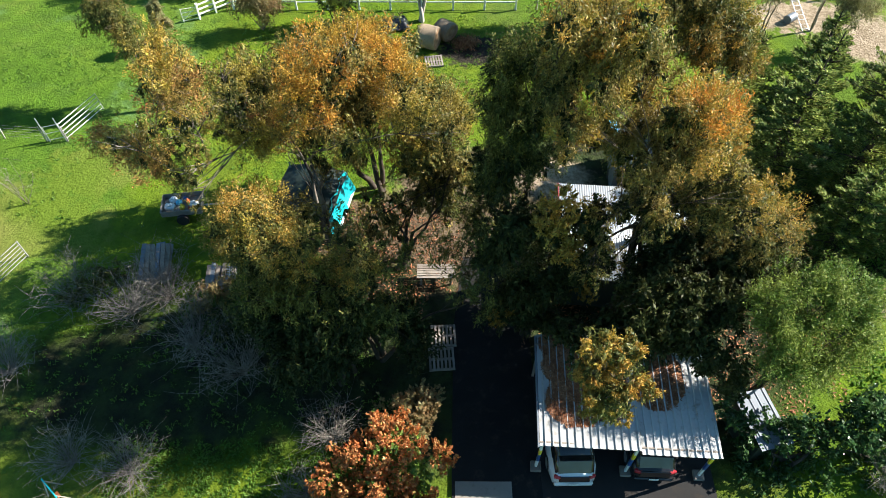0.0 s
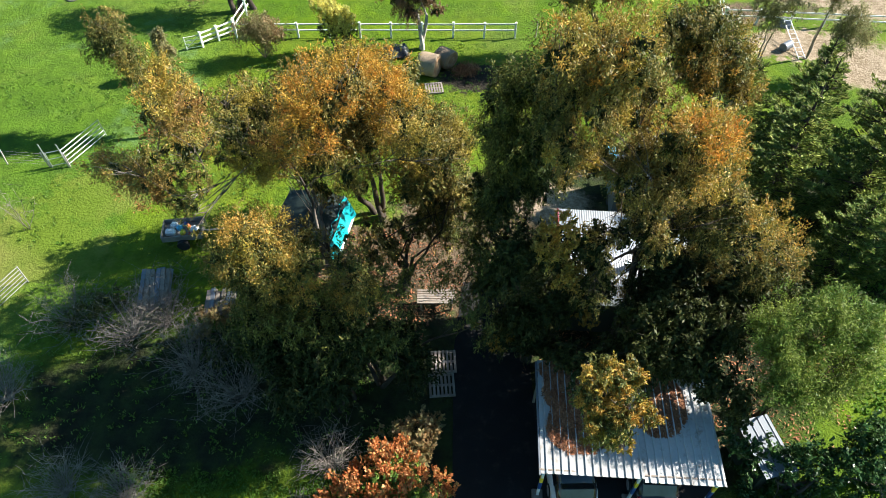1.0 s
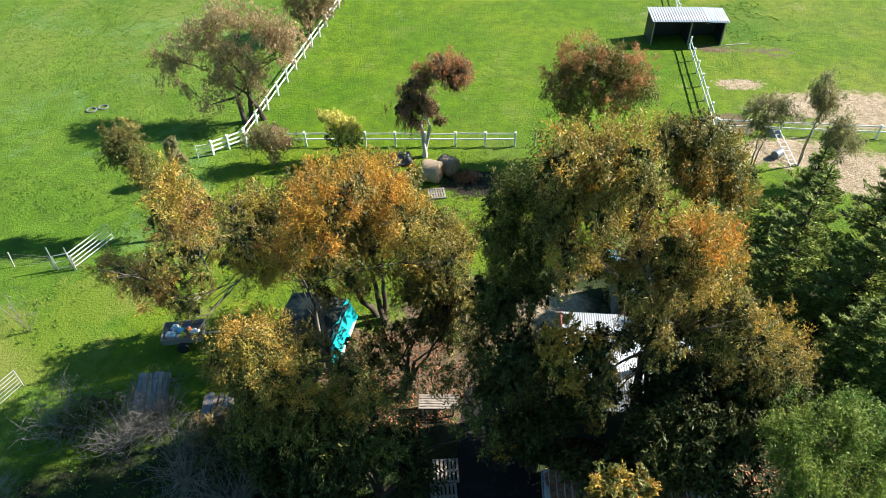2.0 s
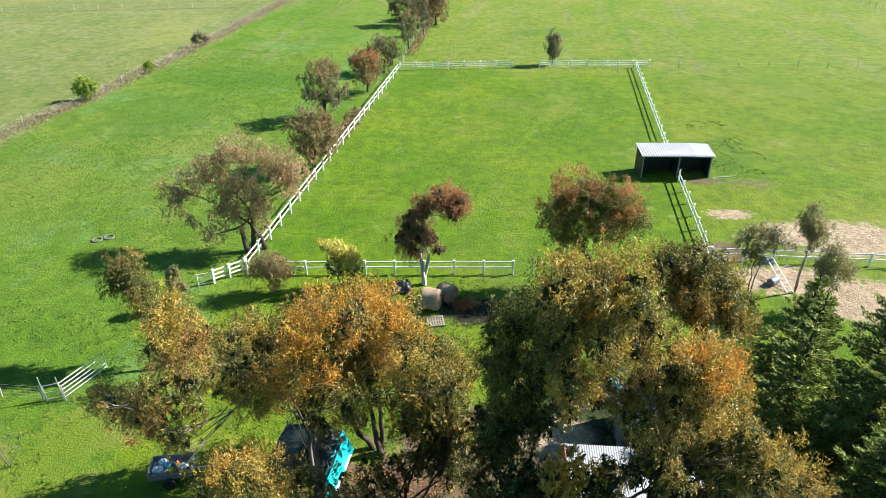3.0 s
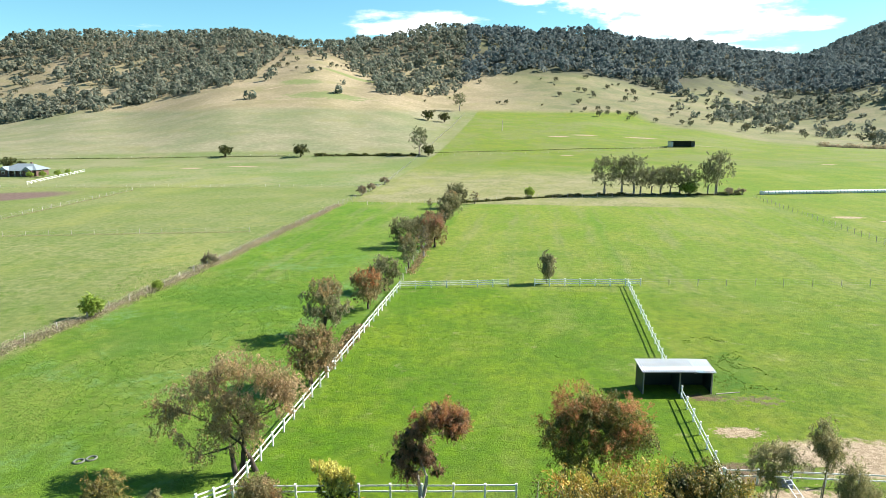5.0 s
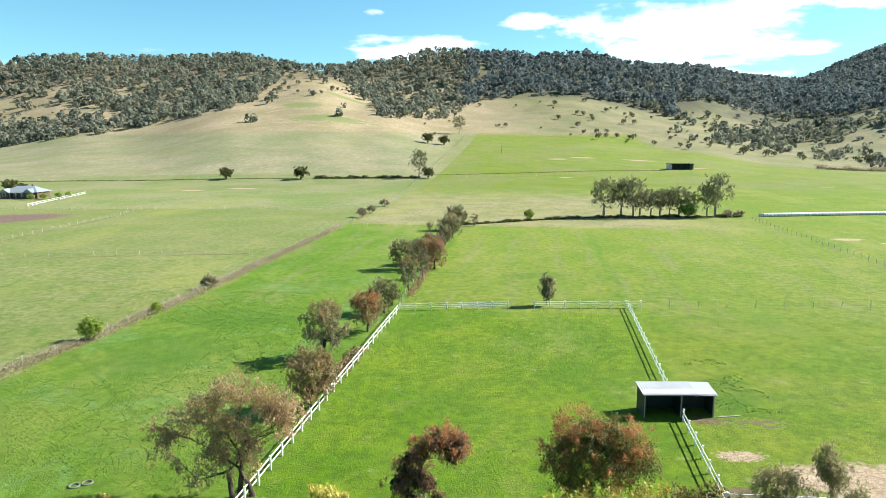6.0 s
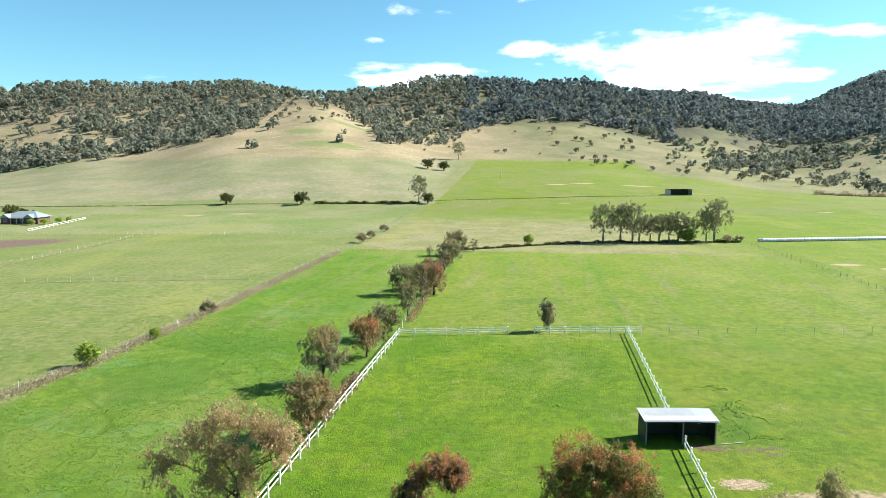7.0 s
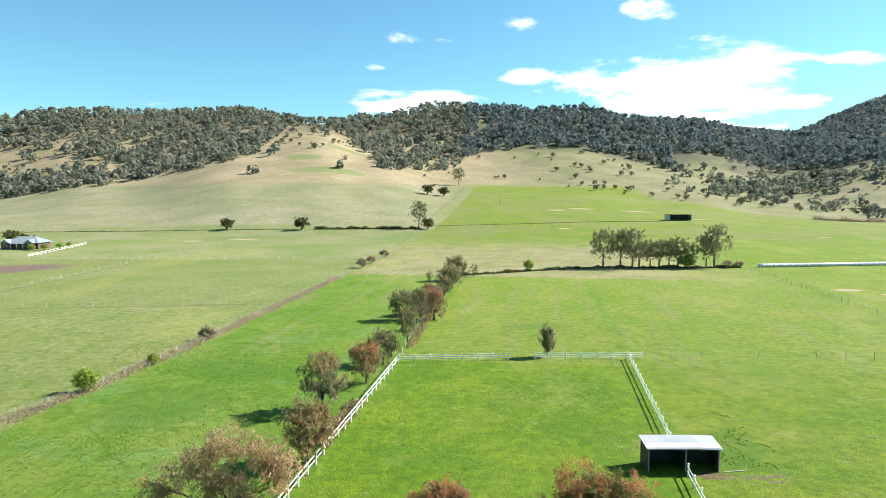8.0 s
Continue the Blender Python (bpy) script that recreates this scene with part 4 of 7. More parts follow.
sheet("cover", 1.9, 1.4, lambda x, y: 0.55 - 0.5 * max(0, abs(x) - 0.72) * 3 - max(0, abs(y) - 0.42) * 1.3 + 0.05 * math.sin(7 * x + 5 * y), M["black"], tarp, "shiny black plastic sheeting")


# ---- the yard under the trees: carport, sheds, vehicles ----
def litter(name, w, d, count, seed, at, fn, material, label):
    rng = np.random.default_rng(seed)
    p = np.stack([rng.uniform(-w / 2, w / 2, count), rng.uniform(-d / 2, d / 2, count), np.zeros(count)], 1)
    edge = np.array([noise.noise(Vector((a * 0.9, b * 0.9, seed))) for a, b, _ in p]) * 0.8
    p = p[(np.abs(p[:, 0]) / w * 2) ** 2 + (np.abs(p[:, 1]) / d * 2) ** 2 < 1.1 + edge]
    count = len(p)
    p[:, 2] = [fn(a, b) for a, b, _ in p]
    along = rng.normal(size=(count, 3)) * np.array([1, 1, 0.25])
    along /= np.linalg.norm(along, axis=1)[:, None]
    side = np.cross(along, np.array([0, 0, 1]) + rng.normal(0, 0.4, (count, 3)))
    a, b = along * rng.uniform(0.05, 0.13, (count, 1)), side * 0.022
    v = np.stack([p - a, p + b, p + a, p - b], 1).reshape(-1, 3)
    me = raw_mesh(name, v, np.arange(4 * count).reshape(-1, 4))
    me.materials.append(material)
    ob = new(name, me)
    ob.matrix_basis = pose(*at)
    return tagged(ob, label, "leaf litter", kind="stuff")


def ribbed(length, width, pitch=0.26, depth=0.03, thick=0.01):
    """Ribbed roof sheet: flat pans with narrow raised ribs along y."""
    xs, zs = [], []
    n = int(length / pitch)
    for i in range(n):
        x0 = -length / 2 + i * length / n
        for dx, z in ((0.0, 0), (0.16, 0), (0.175, depth), (0.205, depth), (0.22, 0)):
            xs.append(x0 + dx * length / n / pitch), zs.append(z)
    xs.append(length / 2), zs.append(0)
    m = len(xs)
    v = [(x, yy, z + dz) for dz in (0, -thick) for yy in (-width / 2, width / 2) for x, z in zip(xs, zs)]
    fs = []
    for i in range(m - 1):
        fs += [(i, i + 1, m + i + 1, m + i), (2 * m + i, 3 * m + i, 3 * m + i + 1, 2 * m + i + 1), (i, 2 * m + i, 2 * m + i + 1, i + 1), (m + i, m + i + 1, 3 * m + i + 1, 3 * m + i)]
    return raw_mesh("roof_sheet", v, fs)


def carport():
    c = thing("carport", (3.55, 9.45, 0), "double carport with pale ribbed roof and painted posts", "carport", turn=-3)
    for i, (x, w, d, z) in enumerate(((1.88, 3.7, 4.6, 2.62), (5.2, 2.9, 4.3, 2.54))):
        r = part("roof_sheet", ribbed(w, d, 0.27, 0.05), M["cream"], c)
        r.matrix_basis = pose(x, d / 2 - 0.05 - 0.1 * i, z, 2.0, 0, 0)
    for x, z in ((0.15, 2.5), (3.65, 2.46), (6.5, 2.4)):
        p = part("post", boxes(((0.10, 0.10, z), (x, 0.1, z / 2), (0, 0, 0), 0.008)), M["white"], c)
        part("yellow_band", boxes(((0.112, 0.112, 0.42), (x, 0.1, 1.62), (0, 0, 0), 0.004)), M["yellow"], p, "yellow painted band")
        part("blue_band", boxes(((0.112, 0.112, 0.6), (x, 0.1, 1.08), (0, 0, 0), 0.004)), M["blue"], p, "blue painted band")
        part("footing", boxes(((0.42, 0.42, 0.16), (x, 0.1, 0.08), (0, 0, 0), 0.03)), M["concrete"], p)
        part("post", boxes(((0.10, 0.10, z + 0.1), (x, 4.1, z / 2), (0, 0, 0), 0.008)), M["timber"], c)
    part("beam", boxes(((6.7, 0.07, 0.16), (3.3, 0.1, 2.44), (0, 0.7, 0), 0.01)), M["timber"], c)
    part("beam", boxes(((6.7, 0.07, 0.16), (3.3, 4.1, 2.6), (0, 0.7, 0), 0.01)), M["timber"], c)
    part("gutter", boxes(((0.07, 4.6, 0.10), (-0.02, 2.2, 2.58), (2, 0, 0), 0.01)), M["bluegrey"], c)
    return c


carport()
litter("leaf_litter", 3.2, 3.2, 12000, 3, (5.5, 12.7, 2.690), lambda x, y: 0.035 * y + 0.016 * math.sin(3 * x + 2 * y), M["litter"], "fallen brown gum leaves lying on carport roof")
litter("leaf_litter", 2.9, 2.2, 5200, 4, (5.4, 11.2, 2.640), lambda x, y: 0.035 * y + 0.016 * math.sin(3 * x + 2 * y), M["litter"], "fallen brown gum leaves drifted between roof ribs")
litter("leaf_litter", 2.4, 3.4, 9000, 5, (8.2, 12.5, 2.602), lambda x, y: 0.035 * y + 0.016 * math.sin(3 * x + 2 * y), M["litter"], "fallen brown gum leaves lying on carport roof")
litter("leaf_litter", 15, 12, 7000, 7, (11, 17, 0.05), lambda x, y: 0.0, M["litter"], "fallen brown leaves and bark strewn on bare ground")
litter("leaf_litter", 8, 7, 3500, 9, (-3, 20, 0.04), lambda x, y: 0.0, M["litter"], "fallen brown leaves and bark strewn under trees")


def loft(rows, sides=None):
    """A closed body from cross-sections (y, half width, low, high, tumble): rounded box rings along y."""
    bm = bmesh.new()
    last = None
    for y, w, lo, hi, tum in rows:
        c = min(0.12, (hi - lo) * 0.3)
        ring = [(-w + c * 0.4, lo), (-w, lo + c), (-w, (lo + hi) / 2), (-w + tum * 0.6, hi - c), (-w + tum + c, hi), (0, hi + 0.025), (w - tum - c, hi), (w - tum * 0.6, hi - c), (w, (lo + hi) / 2), (w, lo + c), (w - c * 0.4, lo)]
        vs = [bm.verts.new((x, y, z)) for x, z in ring]
        if last:
            for i in range(len(vs)):
                j = (i + 1) % len(vs)
                bm.faces.new((last[i], last[j], vs[j], vs[i]))
        else:
            bm.faces.new(vs[::-1])
        last = vs
    bm.faces.new(last)
    bmesh.ops.recalc_face_normals(bm, faces=bm.faces)
    for f_ in bm.faces:
        f_.smooth = True
    return bm


def wheel(parent, x, y):
    w = bmesh.new()
    bmesh.ops.create_cone(w, cap_ends=True, segments=24, radius1=0.33, radius2=0.33, depth=0.21, matrix=pose(x, y, 0.33, 0, 90, 0))
    bmesh.ops.bevel(w, geom=[e for e in w.edges if len(e.link_faces) == 2 and e.calc_face_angle() > 1], offset=0.03, segments=2, affect="EDGES")
    tyre = part("tyre", w, M["rubber"], parent)
    r = bmesh.new()
    bmesh.ops.create_cone(r, cap_ends=True, segments=20, radius1=0.21, radius2=0.21, depth=0.225, matrix=pose(x, y, 0.33, 0, 90, 0))
    part("rim", r, M["galv"], tyre)


def car(at, turn, paint, top, label, length=4.4, high=1.55):
    """A hatchback; its tail is at -y."""
    c = thing("car", at, label, "car", "parked cars", turn=turn)
    h = length / 2
    part("body", loft([(-h, 0.60, 0.32, 0.80, 0.05), (-h + 0.10, 0.80, 0.25, 0.98, 0.06), (-h + 0.5, 0.89, 0.22, 1.02, 0.05), (-0.4, 0.91, 0.2, 0.97, 0.05), (h - 1.3, 0.90, 0.2, 0.92, 0.05), (h - 0.35, 0.84, 0.22, 0.78, 0.06), (h, 0.62, 0.3, 0.62, 0.06)]), M[paint], c)
    cab = part("cabin", loft([(-h + 0.22, 0.74, 0.92, 1.02, 0.05), (-h + 0.62, 0.78, 0.9, high - 0.08, 0.13), (-0.9, 0.80, 0.9, high, 0.15), (0.2, 0.80, 0.9, high - 0.05, 0.15), (1.15, 0.76, 0.85, 0.96, 0.06)]), M[top], c)
    part("roof_panel", loft([(-h + 0.66, 0.60, high - 0.03, high + 0.02, 0.03), (-0.9, 0.60, high + 0.0, high + 0.035, 0.03), (0.15, 0.60, high - 0.04, high + 0.0, 0.03)]), M[top], cab, "glossy dark roof panel")
    part("rear_window", boxes(((1.26, 0.02, 0.66), (0, -h + 0.37, 1.24), (-37, 0, 0), 0.008)), M["glass"], cab)
    # tailgate coloured dark to imitate the shade under the carport
    part("tailgate", boxes(((1.18, 0.05, 0.34), (0, -h + 0.015, 0.80), (-12, 0, 0), 0.02)), M["glass"], c, "glossy tailgate coloured dark for carport shade")
    part("windscreen", boxes(((1.22, 0.02, 1.02), (0, 0.69, 1.25), (58, 0, 0), 0.008)), M["glass"], cab)
    part("spoiler", boxes(((1.24, 0.26, 0.035), (0, -h + 0.56, high - 0.01), (-6, 0, 0), 0.012)), M[top], cab)
    for s in (-1, 1):
        part("side_window", boxes(((0.02, 2.0, 0.32), (s * 0.765, -0.45, 1.22), (0, s * -15, 0), 0.01)), M["glass"], cab)
        part("tail_light", boxes(((0.30, 0.14, 0.20), (s * 0.64, -h + 0.10, 0.86), (0, 0, s * 14), 0.04)), M["red_plastic"], c)
        part("headlight", boxes(((0.34, 0.16, 0.14), (s * 0.6, h - 0.14, 0.66), (0, 0, s * -20), 0.04)), M["glass"], c)
        part("mirror", boxes(((0.2, 0.1, 0.13), (s * 0.98, 0.62, 1.0), (0, 0, 0), 0.03)), M[paint], c)
        part("roof_rail", boxes(((0.035, 1.7, 0.035), (s * 0.63, -0.7, high + 0.04), (0, 0, 0), 0.01)), M["galv"], c)
        for y in (-h + 0.85, h - 0.85):
            wheel(c, s * 0.82, y)
    part("rear_bumper", boxes(((1.5, 0.16, 0.2), (0, -h, 0.42), (0, 0, 0), 0.05)), M[paint], c)
    part("number_plate", boxes(((0.36, 0.02, 0.12), (0, -h - 0.085, 0.5), (0, 0, 0), 0.004)), M["white"], c)
    return c


car((5.0, 10.95, 0.04), 1, "car_white", "glass", "white hatchback with black roof parked under carport", 4.4)
car((8.2, 11.05, 0.04), -2, "car_dark", "car_dark", "dark hatchback with red tail lights under carport", 4.2, 1.45)


def tin_shed():
    s = thing("tin_shed", (8.3, 19.4, 0), "low shed with corrugated zinc roof and red bargeboard", "shed", turn=-4)
    part("front_wall", boxes(((5.6, 0.08, 2.3), (0, -2.3, 1.15), (0, 0, 0), 0.01)), M["dark_sheet"], s)
    part("back_wall", boxes(((5.6, 0.08, 2.6), (0, 2.3, 1.3), (0, 0, 0), 0.01)), M["dark_sheet"], s)
    for x in (-2.76, 2.76):
        part("side_wall", boxes(((0.08, 4.5, 2.4), (x, 0, 1.2), (0, 0, 0), 0.01)), M["dark_sheet"], s)
    for x in (-1.47, 1.47):
        r = part("roof_sheet", corrugated(2.94, 5.3, 0.11, 0.018), M["zinc"], s)
        r.matrix_basis = pose(x, 0, 2.72, 4.5, 0, 0)
    part("bargeboard", boxes(((0.05, 5.3, 0.22), (-2.97, 0, 2.66), (4.5, 0, 0), 0.008)), M["red_paint"], s, "red painted bargeboard")
    return s


tin_shed()

lean = thing("garden_shed", (12.4, 10.8, 0), "small shed with pale ribbed roof among shrubs", "shed", turn=14)
part("wall", boxes(((1.15, 1.9, 1.7), (0, 0, 0.85), (0, 0, 0), 0.02)), M["dark_sheet"], lean)
part("roof_sheet", ribbed(1.35, 2.3, 0.3, 0.03), M["bluegrey"], lean).matrix_basis = pose(0, 0, 1.82, 4, 0, 0)

# tarpaulin shelter
hut = thing("tarpaulin_shelter", (-6.65, 22.4, 0), "shelter hung with teal tarpaulin under gum tree", "shelter", turn=-10)
for x in (-1.4, 1.4):
    for y in (-1.6, 1.6):
        part("pole", Tubes().add([(x, y, -0.1), (x, y, 2.3)], [0.045, 0.04], 8).mesh("pole"), M["galv"], hut)
# cover takes a dark colour in place of the shade on it
sheet("roof_cover", 3.1, 3.6, lambda x, y: 2.35 - 0.25 * abs(x) + 0.05 * math.sin(3 * y), M["dark_sheet"], hut, "tarpaulin cover coloured dark for tree shade")
side = sheet("side_curtain", 1.25, 3.4, lambda x, y: 0.09 * math.sin(4.5 * y + x) + 0.05 * math.sin(9 * y), M["teal"], hut, "bright teal tarpaulin curtain")
side.matrix_basis = pose(1.58, 0, 1.5, 0, 70, 0)
edge = part("white_hem", boxes(((0.12, 3.5, 0.03), (1.81, 0, 0.9), (0, 0, 0), 0.01)), M["white"], hut, "white edge of the tarpaulin")

# box trailer with toys
tr = thing("box_trailer", (-13.3, 22.85, 0), "grey box trailer heaped with coloured plastic toys", "trailer", turn=8)
part("tray", boxes(((2.0, 1.25, 0.05), (0, 0, 0.5), (0, 0, 0), 0.01), ((2.0, 0.04, 0.35), (0, 0.62, 0.68), (0, 0, 0), 0.01), ((2.0, 0.04, 0.35), (0, -0.62, 0.68), (0, 0, 0), 0.01), ((0.04, 1.2, 0.35), (1.0, 0, 0.68), (0, 0, 0), 0.01), ((0.04, 1.2, 0.35), (-1.0, 0, 0.68), (0, 0, 0), 0.01)), M["timber"], tr)
part("drawbar", boxes(((1.2, 0.08, 0.08), (1.5, 0, 0.45), (0, 0, 0), 0.01)), M["galv"], tr)
for s in (-1, 1):
    w = bmesh.new()
    bmesh.ops.create_cone(w, cap_ends=True, segments=20, radius1=0.3, radius2=0.3, depth=0.18, matrix=pose(0, s * 0.75, 0.3, 90, 0, 0))
    part("wheel", w, M["rubber"], tr)
for i, (x, y, z, m_, sx) in enumerate(((-0.6, -0.2, 0.7, "white", 0.5), (-0.2, 0.1, 0.72, "cyan", 0.32), (0.05, -0.25, 0.74, "yellow", 0.3), (0.25, 0.15, 0.72, "pink", 0.3), (0.1, 0.32, 0.7, "blue", 0.3), (0.6, 0.0, 0.72, "white", 0.45), (-0.55, 0.3, 0.68, "white", 0.4), (0.45, -0.35, 0.7, "red_plastic", 0.22))):
    t = thing("toy", (-13.3 + x, 22.85 + y, z - 0.175), "coloured plastic toy heaped in trailer", "toy", "toys in the trailer", turn=i * 37)
    part("toy_body", boxes(((sx, sx * 0.7, 0.26), (0, 0, 0.13), (8, 4, 0), 0.06), ((sx * 0.5, sx * 0.4, 0.16), (0.02, 0, 0.28), (0, 10, 20), 0.05)), M[m_], t)

# timber stacks in the left yard
for k, (x, y, turn, n) in enumerate(((-13.9, 19.4, 12, 4), (-10.6, 18.6, 4, 3))):
    st = thing("timber_stack", (x, y, 0), "stack of grey weathered boards on the ground", "timber stack", "timber stacks", turn=turn)
    rng = random.Random(k)
    for lay in range(n):
        for i in range(6):
            b = part("board", boxes(((0.2, 2.2 if k == 0 else 1.4, 0.05), (0, 0, 0), (0, 0, 0), 0.005)), M["timber" if (i + lay) % 3 else "bluegrey"], st)
            b.matrix_basis = pose((i - 2.5) * 0.24 + rng.uniform(-0.03, 0.03), rng.uniform(-0.15, 0.15), 0.05 + lay * 0.1, 0, 0, rng.uniform(-3, 3))


# stock yard gates of pipe
def pipe_panel(name, at, turn, width, high, rails, label, tilt=0.0, material="galv"):
    g = thing(name, at, label, "gate", "pipe gates")
    g.matrix_basis = pose(*at, tilt, 0, turn)
    for i in range(rails):
        z = 0.12 + (high - 0.16) * i / (rails - 1)
        part("rail", Tubes().add([(0, 0, z), (width, 0, z)], [0.019, 0.019], 8).mesh("rail"), M[material], g)
    for x in (0, width):
        part("upright", Tubes().add([(x, 0, 0), (x, 0, high)], [0.03, 0.03], 8).mesh("upright"), M[material], g)
    return g


pipe_panel("pipe_gate", (-21.4, 28.25, 0.02), 66, 3.0, 1.15, 5, "open galvanised pipe gate beside yard fence", -6)
pipe_panel("pipe_gate", (-22.3, 28.15, 0.02), 20, 0.8, 1.1, 3, "narrow galvanised pipe gate standing open")
for x in (-22.4, -21.4):
    g = Tubes().add([(x, 28.2, -0.1), (x - 0.03, 28.2, 1.7)], [0.032, 0.032], 9).mesh("gate_post")
    g.materials.append(M["galv"])
    tagged(new("gate_post", g), "galvanised steel gate post in grass", "post", "gate posts")
wire_fence([(-22.5, 28.2), (-30.0, 28.9), (-40, 29.5)], 2.5, "wire mesh yard fence with thin posts", 0.8, (0.2, 0.4, 0.6, 0.8, 1.0))
wire_fence([(-21.3, 28.2), (-15.0, 28.6)], 2.5, "wire mesh yard fence with thin posts", 0.8, (0.2, 0.4, 0.6, 0.8, 1.0))
for k in range(2):
    pipe_panel("yard_panel", (-21.2 - k * 1.0, 18.0 - k * 2.0, 0.02), 66, 2.1, 1.2, 6, "grey steel yard panel standing on grass", 0, "wire")
# farm gate beside the white corner
g = pipe_panel("farm_gate", (-17.6, 40.0, 0.02), 18, 1.05, 1.0, 4, "small white wire gate at paddock corner", 0, "white")
part("brace", Tubes().add([(0, 0, 0.15), (1.05, 0, 0.95)], [0.02, 0.02], 6).mesh("brace"), M["white"], g)

# swing frame
sw = thing("swing_frame", (-14.6, 8.3, 0), "small timber and teal play frame on grass", "play frame", turn=-40)
sw.scale = (0.6, 0.6, 0.6)
for x, m_ in ((-0.7, "pink"), (0.7, "pink")):
    for y in (-0.5, 0.5):
        part("leg", Tubes().add([(x, y, -0.05), (x, 0, 1.7)], [0.04, 0.04], 8).mesh("leg"), M["board"], sw)
part("crossbar", Tubes().add([(-0.9, 0, 1.7), (0.9, 0, 1.7)], [0.045, 0.045], 8).mesh("crossbar"), M["teal"], sw, "teal painted crossbar")
part("seat_board", boxes(((0.5, 0.2, 0.03), (0, 0, 0.5), (0, 0, 0), 0.01)), M["pink"], sw)

# things half hidden behind the big gum
van = thing("caravan", (9.9, 25.4, 0), "blue grey box van roof under the trees", "caravan", turn=-6)
part("body", boxes(((2.0, 3.2, 2.0), (0, 0, 1.25), (0, 0, 0), 0.12)), M["bluegrey"], van)
part("awning", boxes(((0.6, 1.2, 0.05), (-1.1, 1.4, 2.3), (0, 8, 0), 0.02)), M["cyan"], van, "light blue awning")
for s in (-1, 1):
    w = bmesh.new()
    bmesh.ops.create_cone(w, cap_ends=True, segments=18, radius1=0.33, radius2=0.33, depth=0.2, matrix=pose(s * 0.9, 0, 0.33, 0, 90, 0))
    part("wheel", w, M["rubber"], van)
for k, (x, y, sx, sy, h) in enumerate(((12.0, 30.0, 0.9, 0.7, 0.6), (17.9, 33.0, 1.6, 1.0, 0.9), (18.3, 29.5, 0.8, 1.5, 0.5), (16.5, 27.0, 1.2, 0.8, 0.6))):
    b = thing("white_crate", (x, y, 0), "white plastic crate standing among trees", "crate", "white crates", turn=20 * k)
    part("body", boxes(((sx, sy, h), (0, 0, h / 2), (0, 0, 0), 0.04)), M["wrap"], b)
    part("lid", boxes(((sx + 0.06, sy + 0.06, 0.06), (0, 0, h + 0.03), (0, 0, 0), 0.02)), M["white"], b)
lad = thing("ladder", (24.4, 39.3, 0), "grey metal ladder leaning toward white fence", "ladder")
lean_to = Vector((-0.45, 3.2, 1.12))
across = Vector((lean_to.y, -lean_to.x, 0)).normalized() * 0.24
for sgn in (-1, 1):
    part("stile", Tubes().add([across * sgn, lean_to + across * sgn], [0.03, 0.03], 6).mesh("stile"), M["galv"], lad)
for k in range(9):
    q = lean_to * ((k + 0.5) / 9)
    part("rung", Tubes().add([q - across, q + across], [0.018, 0.018], 6).mesh("rung"), M["galv"], lad)
pan = thing("metal_sheet", (24.2, 43.0, 0), "pale sheet metal panel propped beside fence", "panel", turn=-20)
part("sheet", boxes(((1.0, 0.04, 0.6), (0, 0, 0.42), (-40, 0, 0), 0.01)), M["bluegrey"], pan)
part("prop", boxes(((0.06, 0.5, 0.06), (0.3, 0.25, 0.22), (-35, 0, 0), 0.01)), M["timber"], pan)
drum = thing("metal_drum", (23.6, 40.4, 0), "dark blue grey drum lying on its side", "drum", turn=35)
db = bmesh.new()
bmesh.ops.create_cone(db, cap_ends=True, segments=20, radius1=0.29, radius2=0.29, depth=0.85, matrix=pose(0, 0, 0.29, 0, 90, 0))
bmesh.ops.bevel(db, geom=[e for e in db.edges if len(e.link_faces) == 2 and e.calc_face_angle() > 1], offset=0.04, segments=2, affect="EDGES")
part("barrel", db, M["bluegrey"], drum)
bench = thing("picnic_table", (-0.3, 18.6, 0), "weathered timber slat table under the trees", "table")
for i in range(6):
    part("slat", boxes(((1.8, 0.11, 0.03), (0, (i - 2.5) * 0.14, 0.74), (0, 0, 0), 0.005)), M["timber"], bench)
for x in (-0.7, 0.7):
    part("leg", boxes(((0.08, 0.7, 0.06), (x, 0, 0.68), (0, 0, 0), 0.005), ((0.08, 0.08, 0.7), (x, 0.25, 0.35), (0, 0, 0), 0.005), ((0.08, 0.08, 0.7), (x, -0.25, 0.35), (0, 0, 0), 0.005)), M["timber"], bench)
tyre = thing("tractor_tyre", (-27.2, 47.2, -0.05), "old dark tyre lying in the grass", "tyre")
for k in range(2):
    tb = bmesh.new()
    r = [(0.36 + 0.085 * math.cos(a * math.tau / 8), 0.085 + 0.085 * math.sin(a * math.tau / 8)) for a in range(8)]
    vs = [[tb.verts.new((p * math.cos(q * math.tau / 24) - k * 0.75, p * math.sin(q * math.tau / 24) - k * 0.45, z)) for p, z in r] for q in range(24)]
    for q in range(24):
        for a in range(8):
            tb.faces.new((vs[q][a], vs[(q + 1) % 24][a], vs[(q + 1) % 24][(a + 1) % 8], vs[q][(a + 1) % 8]))
    if k == 0:
        part("tread", tb, M["old_rubber"], tyre)
    else:
        t2 = thing("tractor_tyre", (-27.2, 47.2, -0.05), "old dark tyre lying in the grass", "tyre")
        part("tread", tb, M["old_rubber"], t2)

